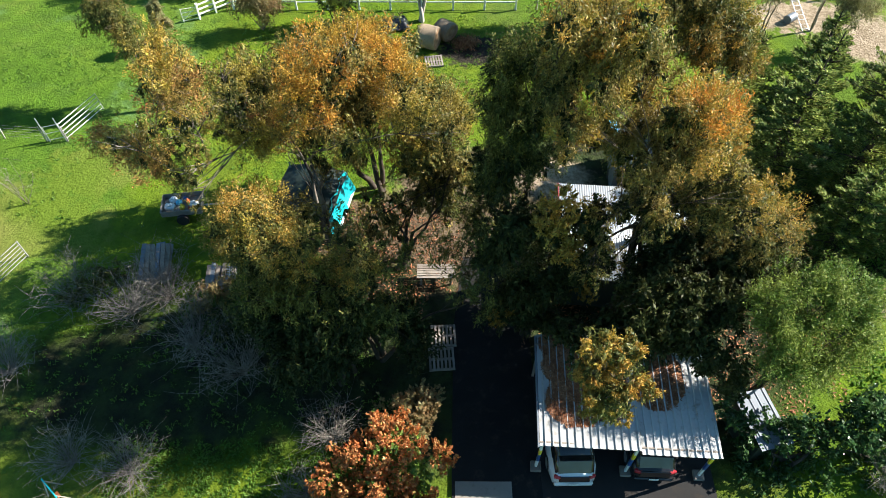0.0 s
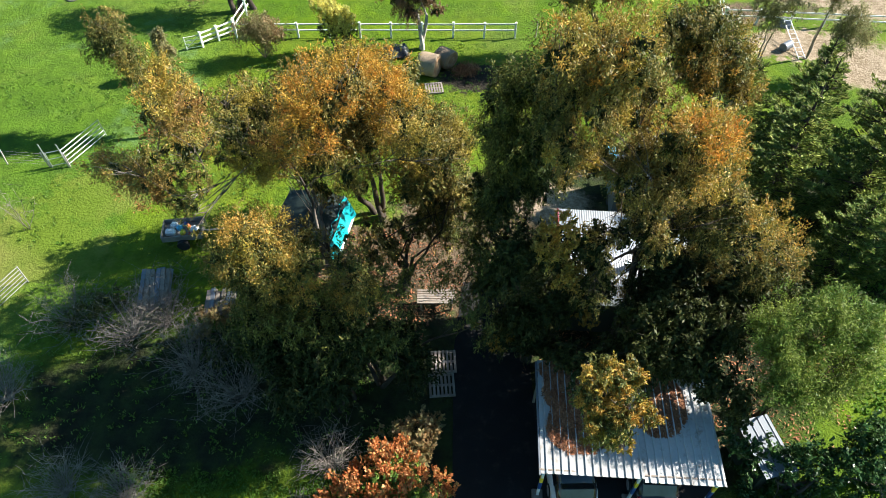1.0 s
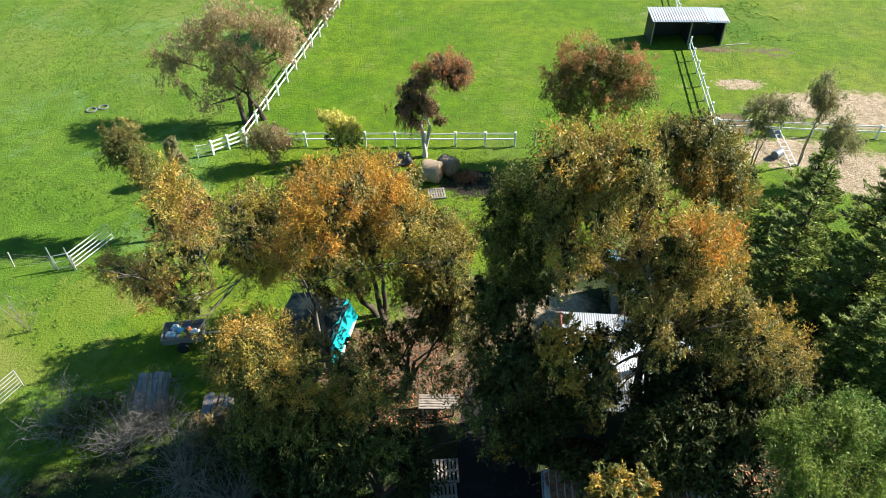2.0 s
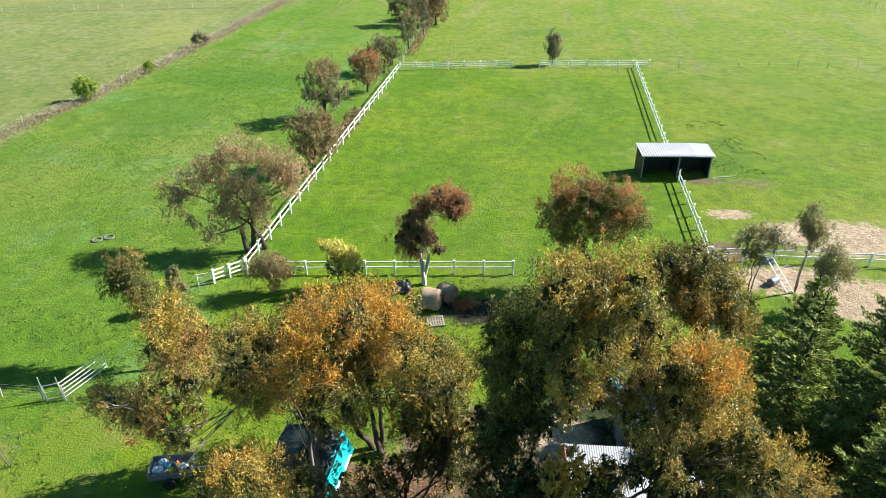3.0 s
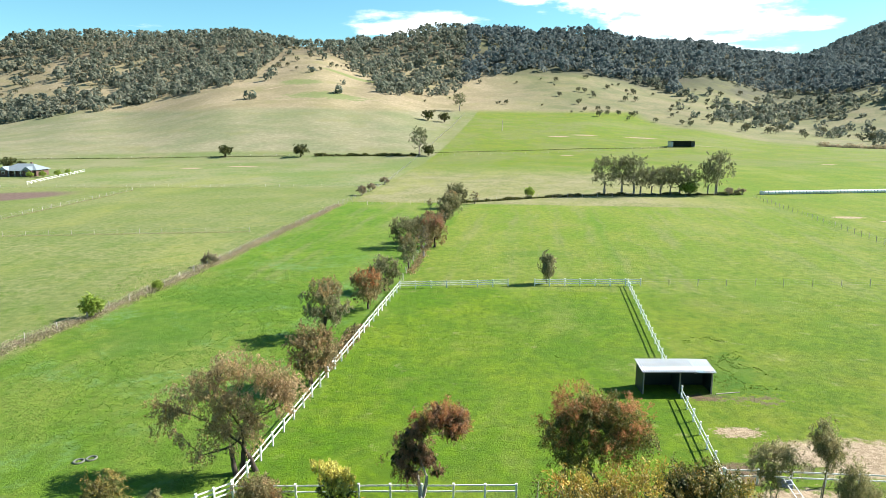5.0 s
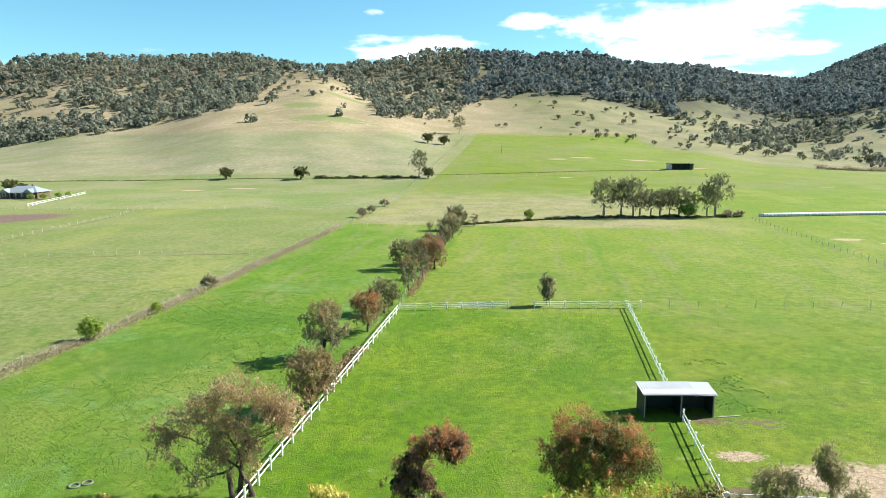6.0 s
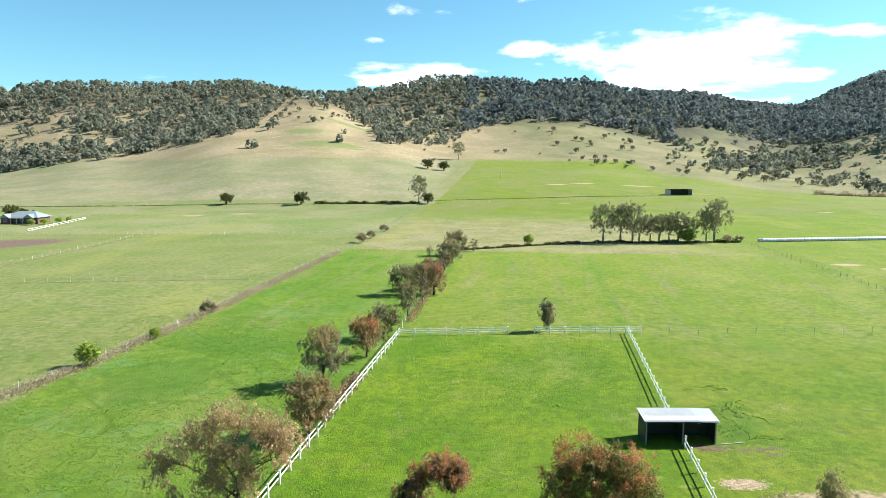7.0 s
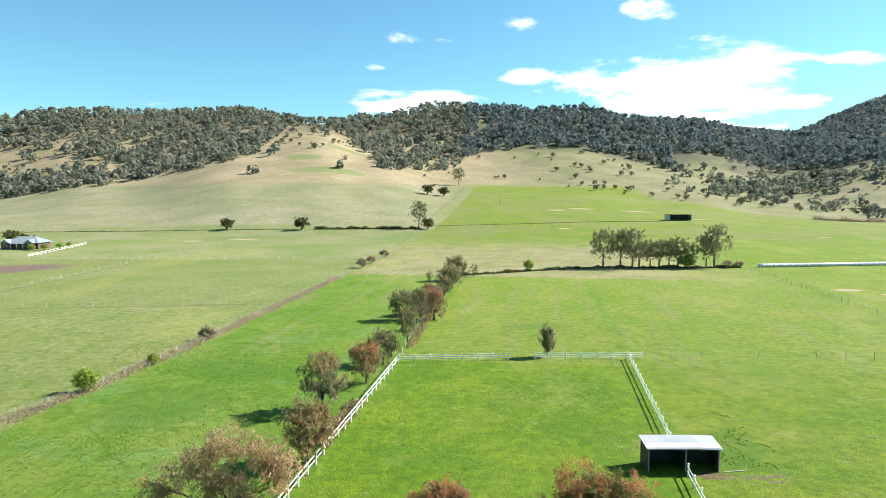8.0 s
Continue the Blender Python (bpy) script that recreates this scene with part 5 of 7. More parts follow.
# ---- far buildings ----
house = thing("farmhouse", lie(-177, 283), "single-storey brick farmhouse with pale hipped roof", "house", turn=-4)
part("wall", boxes(((14.5, 8.0, 2.7), (0, 0, 1.3), (0, 0, 0), 0.02)), M["brick"], house)
rb = bmesh.new()
pts = [rb.verts.new(p) for p in ((-8, -4.8, 2.6), (8, -4.8, 2.6), (8, 4.8, 2.6), (-8, 4.8, 2.6), (-3.6, 0, 5.0), (3.6, 0, 5.0))]
for ids in ((0, 1, 5, 4), (1, 2, 5), (2, 3, 4, 5), (3, 0, 4), (3, 2, 1, 0)):
    rb.faces.new([pts[i] for i in ids])
roof = part("roof", rb, M["roof_grey"], house)
part("chimney", boxes(((0.7, 0.7, 1.4), (2.2, 1.0, 4.8), (0, 0, 0), 0.03)), M["brick"], roof)
for gx in (4.4, -6.0):
    part("gable", boxes(((3.6, 2.2, 2.6), (gx, -4.6, 1.3), (0, 0, 0), 0.02)), M["brick"], house)
    gb = bmesh.new()
    gp = [gb.verts.new(p) for p in ((gx - 2.1, -6.1, 2.55), (gx + 2.1, -6.1, 2.55), (gx, -6.1, 4.1), (gx - 2.1, -2.6, 2.55), (gx + 2.1, -2.6, 2.55), (gx, -1.6, 4.1))]
    for ids in ((0, 1, 2), (0, 2, 5, 3), (1, 4, 5, 2), (3, 5, 4), (0, 3, 4, 1)):
        gb.faces.new([gp[i] for i in ids])
    bmesh.ops.recalc_face_normals(gb, faces=gb.faces)
    part("gable_roof", gb, M["roof_grey"], house)
for x in (-6.0, -2.6, 0.4, 4.4):
    y = -4.03 if -5 < x < 2 else -5.72
    w = part("window", boxes(((1.4, 0.06, 1.2), (x, y, 1.5), (0, 0, 0), 0.01)), M["white"], house)
    part("pane", boxes(((1.24, 0.06, 1.04), (x, y - 0.02, 1.5), (0, 0, 0), 0.005)), M["glass"], w)
part("verandah_roof", boxes(((6.6, 2.0, 0.08), (-0.8, -4.9, 2.45), (6, 0, 0), 0.01)), M["roof_grey"], house)
for x in (-3.4, -0.8, 1.8):
    part("verandah_post", boxes(((0.12, 0.12, 2.4), (x, -5.9, 1.2), (0, 0, 0), 0.01)), M["white"], house)
rail_fence((-159.3, 295.9), (-157.1, 250.8), 3.0, "long white fence beside the farmhouse drive", (0.5, 1.1))

barn = thing("hay_shed", lie(151.4, 429), "open dark-fronted hay shed on green slope", "shed", turn=2)
part("back_wall", boxes(((15.2, 0.1, 3.6), (0, 3, 1.8), (0, 0, 0), 0.01)), M["dark_sheet"], barn)
for x in (-7.6, 7.6):
    part("side_wall", boxes(((0.1, 6, 3.5), (x, 0, 1.7), (0, 0, 0), 0.01)), M["zinc"], barn)
for x in (-7.5, -3.8, 0, 3.8, 7.5):
    part("post", boxes(((0.2, 0.2, 3.6), (x, -2.9, 1.7), (0, 0, 0), 0.01)), M["dark_sheet"], barn)
part("roof_sheet", boxes(((15.8, 6.8, 0.12), (0, 0, 3.65), (-2, 0, 0), 0.02)), M["dark_sheet"], barn)
part("end_door", boxes(((1.4, 0.12, 3.3), (-7.0, -3.05, 1.65), (0, 0, 0), 0.01)), M["zinc"], barn, "pale sheet metal end panel")

first = round_bale((106.2, 221.5, -0.03), 80, 0.68, 1.2, 0, "white plastic wrapped silage bale in row", ("wrap", "wrap"))
first["group"], first["category"] = "wrapped bales in a row", "silage bale"
for i in range(1, 44):
    copy_thing(first, pose(106.2 + i * 1.24, 221.5 + i * 0.16, -0.03, 0, 0, 8 + (i % 5) * 1.5))

mast = thing("dead_tree", lie(43.4, 502), "bare white dead trunk standing on slope", "dead tree")
part("trunk", Tubes().add([(0, 0, -0.5), (0.15, 0, 4), (0.5, 0.1, 8.2)], [0.30, 0.22, 0.08], 8).mesh("trunk"), M["board"], mast)


# ---- trees of the yard ----
A = (-4.7, 19.3, 0)
golden_gum = tree("gum_tree", A, "spreading gum tree, golden orange new leaves on top", "tree", 3,
     rel(deep([(-9.5, 17.4, 6.9, 0.52), (-9.7, 17.6, 7.6, 0.43), (-4.8, 21.6, 10.8, 1.2), (-3.5, 21.6, 10.9, 1.3), (-2.2, 21.2, 10.9, 1.1), (-5.6, 20.9, 10.2, 1.2), (-4.6, 20.7, 9.8, 1.3), (-3.1, 21.1, 9.5, 1.5), (-1.8, 21.1, 9.8, 1.2), (-5.4, 20.7, 8.6, 1.4), (-4.1, 20.7, 8.5, 1.4), (-3, 21.8, 7.7, 1.5), (-1.5, 21.4, 8.3, 1.3), (-0.1, 20.9, 8.5, 1.2), (0.6, 21.1, 8.2, 1), (-6.9, 21.8, 7.0, 1.3), (-7.7, 21.7, 8.5, 1.4), (-7.8, 21.6, 9.7, 1), (-8.6, 21.1, 8.6, 1), (-7.9, 21.2, 6.3, 1.2), (-6, 21.4, 6.1, 1.4), (-4.1, 20.7, 6.8, 1.2), (-2.5, 21.3, 6.5, 1.2), (-1, 20.9, 7.5, 1.3), (0.1, 21.7, 6.5, 1), (-5, 20.7, 5.2, 1), (-6.7, 21.4, 8.8, 1), (-8.7, 21.6, 7.1, 0.8), (-9.4, 20.9, 7.3, 0.7), (-9.7, 21.7, 8.6, 0.8), (-8.7, 21.6, 9.7, 0.7), (-9.4, 18.6, 12.3, 1.04), (-9.7, 19.1, 10.7, 1.13), (-9.1, 18.6, 10.0, 1.04), (-9.7, 19, 12.7, 0.7), (-8.9, 18.9, 11.8, 0.7), (-11.9, 17.7, 9.9, 0.78), (-11.5, 17.8, 9.1, 0.87), (-10.8, 18.1, 8.3, 0.96), (-10, 17.8, 7.9, 0.7), (-10.7, 17.7, 10.1, 0.61), (-9.7, 18, 9.2, 0.7)], 0.87, 1.10), A),
     M["gum"], M["bough"], 11, 112000, 0.100,
     (rel(deep([(-4.8, 21.5, 10.9, 1.1), (-3.5, 21.5, 11.2, 1.2), (-2.2, 21.1, 11.2, 1), (-4.6, 20.6, 10.0, 1.2), (-3.1, 21, 9.8, 1.4), (-1.8, 21, 10.0, 1.1), (-5.4, 20.6, 8.8, 1.3), (-4.1, 20.6, 8.6, 1.3), (-3, 21.7, 7.9, 1.4), (-5.6, 20.8, 10.3, 1.1)], 0.87, 1.10), A), 44000, M["gold"], "golden orange new leaves"), trunk_r=0.24, fork=0.32)
rng = np.random.default_rng(24)
part("amber_growth", leaves("amber_growth", rel(deep([(-1.5, 21.3, 8.4, 1.2), (-0.1, 20.8, 8.6, 1.1), (0.6, 21, 8.3, 0.9), (-6.9, 21.7, 7.2, 1.2), (-7.7, 21.6, 8.6, 1.3), (-7.8, 21.5, 9.8, 0.9), (-7.9, 21.1, 6.5, 1.1), (-4.1, 20.6, 7.0, 1.1), (-1, 20.8, 7.7, 1.2), (-9.4, 18.5, 12.4, 0.96), (-9.7, 19.1, 10.9, 1.04), (-9.1, 18.5, 10.2, 0.96), (-9.7, 18.9, 12.9, 0.7), (-8.9, 18.8, 12.0, 0.7)], 0.87, 1.10), A), 50000, 0.10, rng, -0.3, 0.155, 0.26, 0.6, 1.1), M["amber"], golden_gum, "amber new leaves")
part("rust_growth", leaves("rust_growth", rel(deep([(-9.7, 19.1, 10.7, 1.13), (-11.9, 17.7, 9.9, 0.78), (-11.5, 17.8, 9.1, 0.87), (-10.8, 18.1, 8.3, 0.96), (-10, 17.8, 7.9, 0.7), (-5.4, 20.7, 8.6, 1.4), (-6.9, 21.8, 7.0, 1.3)], 0.87, 1.10), A), 22000, 0.10, rng, -0.1, 0.155, 0.26, 0.5, 1.1), M["rust"], golden_gum, "rust coloured leaves")
# hidden by the golden crown; added to widen the shadow on the yard
A2 = (-3.4, 24.6, 0)
tree("gum_tree", A2, "unseen gum behind the golden gum, added to cast shade", "tree", 3, rel([(-4.0, 25.2, 8.7, 1.6), (-6.4, 25.0, 8.2, 1.5), (-1.9, 25.4, 8.3, 1.4), (-8.7, 24.8, 7.4, 1.4), (-4.6, 22.3, 8.4, 1.71), (-6.8, 21.9, 7.5, 1.60), (-2.5, 22.8, 8.1, 1.60), (-9.1, 22.8, 7.0, 1.48), (0.0, 22.8, 7.0, 1.48), (-4.8, 25.6, 5.7, 1.71), (-7.1, 25.3, 5.0, 1.60), (-2.5, 26.0, 6.2, 1.60), (-0.2, 25.8, 5.0, 1.48)], A2),
     M["gum"], M["bark_dark"], 22, 26000, 0.18, trunk_r=0.18)
C = (-5.2, 16.2, 0)
tree("gum_tree", C, "low gum branchlets with amber leaves, beside shelter", "tree", 2,
     rel(deep([(-7.4, 16.3, 7.4, 1.2), (-6.0, 15.5, 8.6, 1.1), (-8.0, 16.2, 5.8, 1.2), (-6.5, 15.8, 6.1, 1.3), (-5.7, 16.4, 6.4, 1.0), (-7.5, 15.8, 3.8, 1.1), (-6.7, 16.3, 2.2, 1.2), (-5.9, 16.0, 4.7, 1.0), (-8.1, 15.6, 7.5, 0.8), (-3.6, 16.1, 5.2, 1.0), (-2.7, 16.1, 6.4, 0.9), (-4.3, 16.1, 3.0, 1.2), (-3.3, 15.9, 4.1, 1.0), (-5.1, 15.6, 2.4, 1.0), (-4.6, 16.0, 7.7, 0.5), (-3.9, 15.5, 7.3, 0.5), (-2.7, 16.1, 7.6, 0.5)], 0.89, 1.06), C),
     M["gum"], M["bark_dark"], 12, 64000, 0.100,
     (rel(deep([(-7.4, 16.2, 7.6, 1.1), (-6.0, 15.4, 8.8, 1.0), (-8.0, 16.1, 6.0, 1.1), (-6.5, 15.7, 6.2, 1.2), (-7.5, 15.7, 3.9, 1.0), (-6.7, 16.2, 2.4, 1.1), (-5.9, 15.9, 4.9, 0.9), (-3.6, 16.0, 5.4, 0.9), (-4.3, 16.0, 3.1, 1.1), (-3.3, 15.8, 4.2, 0.9)], 0.89, 1.06), C), 32000, M["amber"], "amber new leaves"), trunk_r=0.18, fork=0.35)
C2 = (-4.2, 13.4, 0)
tree("gum_tree", C2, "wispy gum, its deep shade put into the leaf colour", "tree", 3, [(-0.6, 0.2, 4.2, 1.3), (0.9, 0.3, 4.4, 1.2), (-2.2, 0.6, 3.6, 1.3), (0.2, -0.8, 3.0, 1.2), (-1.5, -1.0, 3.0, 1.2), (1.8, 0.6, 3.6, 1.1), (-3.4, 1.2, 3.2, 1.2), (2.8, 1.2, 3.2, 1.1), (3.2, -0.2, 2.4, 1.0)],
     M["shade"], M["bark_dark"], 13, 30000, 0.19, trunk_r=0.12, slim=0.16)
D = (-2.2, 19.6, 0)
tree("gum_tree", D, "many-stemmed gum with dark open crown", "tree", 5,
     rel([(-1.3, 20.2, 6.5, 1.2), (-0.3, 20.6, 5.0, 1.4), (0.4, 20.0, 6.7, 1.1), (1.1, 20.1, 5.3, 1.0), (-1.1, 20.6, 3.7, 0.9), (0.4, 20.3, 3.1, 1.1), (-2.2, 20.3, 1.9, 0.9), (-0.7, 20.0, 7.4, 1.0), (-3.1, 19.8, 4.2, 0.7)], D),
     M["gum"], M["bark_dark"], 14, 26000, 0.15, (rel([(-1.3, 20.1, 6.7, 1.1), (-0.7, 19.9, 7.6, 0.9)], D), 4000, M["amber"], "yellow green new leaves"), trunk_r=0.14, fork=0.25)
E_ = (3.0, 18.6, 0)
tree("gum_tree", E_, "gum under taller trees, leaves coloured dark for their shade", "tree", 2,
     rel([(2.1, 17.8, 12.7, 1.2), (3.1, 17.6, 13.5, 1.1), (1.9, 18.0, 10.9, 1.2), (3.0, 17.4, 11.1, 1.3), (2.4, 17.6, 8.8, 1.3), (3.7, 18.0, 8.7, 1.1), (1.9, 17.6, 7.0, 1.2), (2.5, 17.9, 10.2, 1.2), (3.9, 17.8, 12.0, 1.0), (1.3, 18.1, 8.6, 0.9), (1.6, 18.2, 4.6, 1.0)], E_), M["dusk"], M["bark_dark"], 15, 60000, 0.115, trunk_r=0.2)
B = (7.9, 16.4, 0)
# dark bark on this gum stands in for shade on its trunks
tall_gum = tree("gum_tree", B, "tall many-stemmed gum, olive leaves with amber tips", "tree", 4,
     rel(deep([(3.7, 16.0, 12.9, 0.6), (4.3, 15.9, 11.8, 0.6), (5.0, 16.0, 12.7, 0.5), (4.0, 15.7, 11.0, 0.5), (5.4, 15.8, 11.6, 0.4), (6.9, 15.3, 9.7, 0.6), (7.6, 15.1, 8.1, 0.7), (7.4, 14.8, 6.5, 0.7), (5.5, 15.2, 7.3, 0.6), (5.6, 14.8, 5.8, 0.7), (5.8, 15.4, 10.7, 0.4), (5.6, 15.6, 11.6, 1.0), (6.3, 15.4, 11.0, 0.9), (6.6, 15.4, 9.9, 0.8), (6.0, 15.3, 8.9, 0.7), (3.2, 15.6, 16.0, 0.9), (4.2, 16.1, 15.8, 1.0), (5.1, 15.5, 16.1, 1.0), (4.7, 16.0, 14.7, 1.0), (5.7, 15.4, 15.0, 0.9), (3.6, 15.6, 14.7, 1.0), (4.5, 15.4, 13.9, 1.0), (5.8, 16.0, 13.4, 0.9), (3.3, 16.0, 13.2, 0.9), (3.9, 15.4, 12.4, 0.8), (4.9, 15.7, 11.8, 0.7), (6.5, 15.5, 12.4, 0.8), (7.1, 15.7, 12.8, 0.8), (7.6, 15.7, 13.4, 0.8), (8.2, 15.4, 12.9, 0.9), (7.9, 16.0, 10.9, 1.1), (8.8, 15.5, 11.1, 1.0), (9.7, 15.7, 10.1, 0.8), (7.1, 15.3, 10.5, 0.7), (8.0, 15.3, 9.2, 1.1), (9.4, 15.5, 8.8, 1.2), (10.7, 15.6, 8.3, 1.1), (12.5, 16.0, 7.2, 1.1), (11.1, 16.0, 8.7, 0.9), (13.1, 15.7, 6.4, 0.7), (8.6, 15.7, 6.8, 0.9), (9.9, 15.8, 6.1, 1.1), (11.3, 16.0, 5.9, 1.0), (5.1, 15.6, 8.6, 0.5), (6.0, 15.9, 6.3, 0.5), (5.7, 15.6, 7.8, 0.6), (6.1, 15.8, 5.4, 0.7), (7.6, 15.9, 7.3, 0.7), (7.5, 15.7, 8.6, 0.6)], 0.94, 1.08), B),
     M["gum"], M["bark_dark"], 16, 144000, 0.100,
     (rel(deep([(3.2, 15.5, 16.2, 0.9), (4.2, 16.0, 16.0, 0.9), (5.1, 15.4, 16.3, 0.9), (4.7, 15.9, 14.9, 0.9), (3.6, 15.5, 14.9, 0.9), (4.5, 15.3, 14.1, 0.9), (3.9, 15.3, 12.6, 0.8), (4.9, 15.6, 12.0, 0.7), (7.1, 15.6, 13.0, 0.8), (7.6, 15.6, 13.6, 0.8), (8.2, 15.3, 13.1, 0.9), (7.9, 15.9, 11.1, 1.0), (8.8, 15.4, 11.3, 0.9), (10.7, 15.5, 8.5, 1.0), (12.5, 15.9, 7.4, 1.0), (11.1, 15.9, 8.9, 0.9), (9.4, 15.4, 9.0, 1.1)], 0.94, 1.08), B), 36000, M["amber"], "amber new leaves"), trunk_r=0.16, fork=0.5)
rng = np.random.default_rng(25)
part("gold_growth", leaves("gold_growth", rel(deep([(4.7, 15.9, 14.8, 0.9), (5.8, 15.9, 13.5, 0.9), (7.6, 15.6, 13.5, 0.8), (8.2, 15.3, 13.0, 0.9), (3.9, 15.3, 12.5, 0.8)], 0.94, 1.08), B), 9000, 0.10, rng, -0.3, 0.155, 0.26, 0.6, 1.1), M["gold"], tall_gum, "golden orange leaves")
E2 = (3.9, 15.6, 0)
tree("gum_tree", E2, "crowded gum between driveway and shed, leaves darkened for shade", "tree", 3,
     # first four clumps added to throw shade on the driveway
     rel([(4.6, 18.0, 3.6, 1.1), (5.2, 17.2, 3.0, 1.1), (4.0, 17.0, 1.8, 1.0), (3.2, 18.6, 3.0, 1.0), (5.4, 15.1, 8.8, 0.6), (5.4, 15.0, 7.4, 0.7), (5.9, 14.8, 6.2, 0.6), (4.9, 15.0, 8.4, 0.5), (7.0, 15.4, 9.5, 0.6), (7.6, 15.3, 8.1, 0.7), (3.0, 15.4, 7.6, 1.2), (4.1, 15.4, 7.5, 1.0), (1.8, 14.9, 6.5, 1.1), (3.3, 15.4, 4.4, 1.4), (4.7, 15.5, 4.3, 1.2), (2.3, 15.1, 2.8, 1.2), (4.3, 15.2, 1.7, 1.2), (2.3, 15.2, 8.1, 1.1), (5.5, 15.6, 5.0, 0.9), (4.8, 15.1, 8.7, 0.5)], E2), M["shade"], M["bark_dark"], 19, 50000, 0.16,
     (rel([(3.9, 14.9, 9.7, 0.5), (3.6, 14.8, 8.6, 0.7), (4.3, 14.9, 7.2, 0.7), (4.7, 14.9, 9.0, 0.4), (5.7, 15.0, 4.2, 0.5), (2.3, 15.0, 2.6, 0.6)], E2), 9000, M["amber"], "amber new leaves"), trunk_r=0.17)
# added to shade the driveway; its leaf colour is darkened as shade too
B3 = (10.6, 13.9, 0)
tree("gum_tree", B3, "added gum beside tin shed, shades driveway, leaves darkened for shade", "tree", 2,
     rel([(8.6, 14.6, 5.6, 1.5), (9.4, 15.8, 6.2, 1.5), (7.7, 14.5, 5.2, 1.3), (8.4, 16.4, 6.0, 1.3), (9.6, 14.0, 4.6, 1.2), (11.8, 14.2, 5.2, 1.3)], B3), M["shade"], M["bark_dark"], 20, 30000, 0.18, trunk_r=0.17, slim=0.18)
B2 = (8.6, 19.4, 0)
tree("gum_tree", B2, "tall slim gum behind, olive and amber leaves", "tree", 1,
     rel([(8.0, 19.1, 13.8, 1.2), (9.3, 19.1, 13.6, 1.0), (8.7, 18.5, 12.9, 1.0), (9.9, 18.5, 12.6, 0.7), (7.0, 18.6, 14.8, 0.8), (8.4, 18.7, 14.8, 0.8)], B2), M["gum"], M["bark"], 17, 44000, 0.100,
     (rel([(8.0, 19.0, 14.0, 1.1), (9.3, 19.0, 13.8, 0.9), (8.7, 18.4, 13.1, 0.9), (9.9, 18.4, 12.8, 0.7)], B2), 12000, M["amber"], "amber new leaves"), trunk_r=0.2, fork=0.5)
F = (6.6, 13.9, 0)
tree("gum_tree", F, "young gum leaning over the carport roof, amber leaves", "tree", 1, rel([(4.7, 10.2, 8.2, 0.63), (5.7, 10.2, 7.9, 0.63), (4.6, 9.9, 7.3, 0.63), (5.6, 9.7, 6.8, 0.72), (6.5, 9.7, 6.4, 0.45), (5.1, 9.5, 6.1, 0.72), (5.8, 9.4, 5.0, 0.45)], F), M["gum"], M["bark"], 18, 15000, 0.115,
     (rel([(4.7, 10.2, 8.3, 0.63), (5.7, 10.2, 7.9, 0.63), (4.6, 9.9, 7.3, 0.63), (5.6, 9.7, 6.9, 0.72), (6.5, 9.7, 6.5, 0.45), (5.1, 9.5, 6.2, 0.72), (5.8, 9.4, 5.1, 0.45)], F), 19000, M["amber"], "amber new leaves"), trunk_r=0.09, fork=0.6, sub=0.2)
C3 = (-2.6, 14.6, 0)
tree("gum_tree", C3, "wispy gum over the yard, leaves coloured dull for shade", "tree", 4, rel([(-3.3, 14.6, 7.2, 1.0), (-1.9, 14.4, 6.3, 1.0), (-0.7, 15.2, 6.9, 0.9), (0.7, 15.0, 5.6, 1.0), (-3.0, 13.6, 5.3, 1.0), (-1.7, 13.0, 4.7, 1.0), (-4.6, 14.0, 5.7, 1.0), (1.4, 15.5, 7.2, 0.9), (-3.9, 12.6, 4.9, 0.9), (-5.9, 13.6, 5.2, 1.0), (-7.4, 13.8, 5.3, 0.9), (1.6, 14.4, 4.5, 0.9)], C3),
     M["dusk"], M["bark_dark"], 21, 20000, 0.13, trunk_r=0.12, fork=0.4)
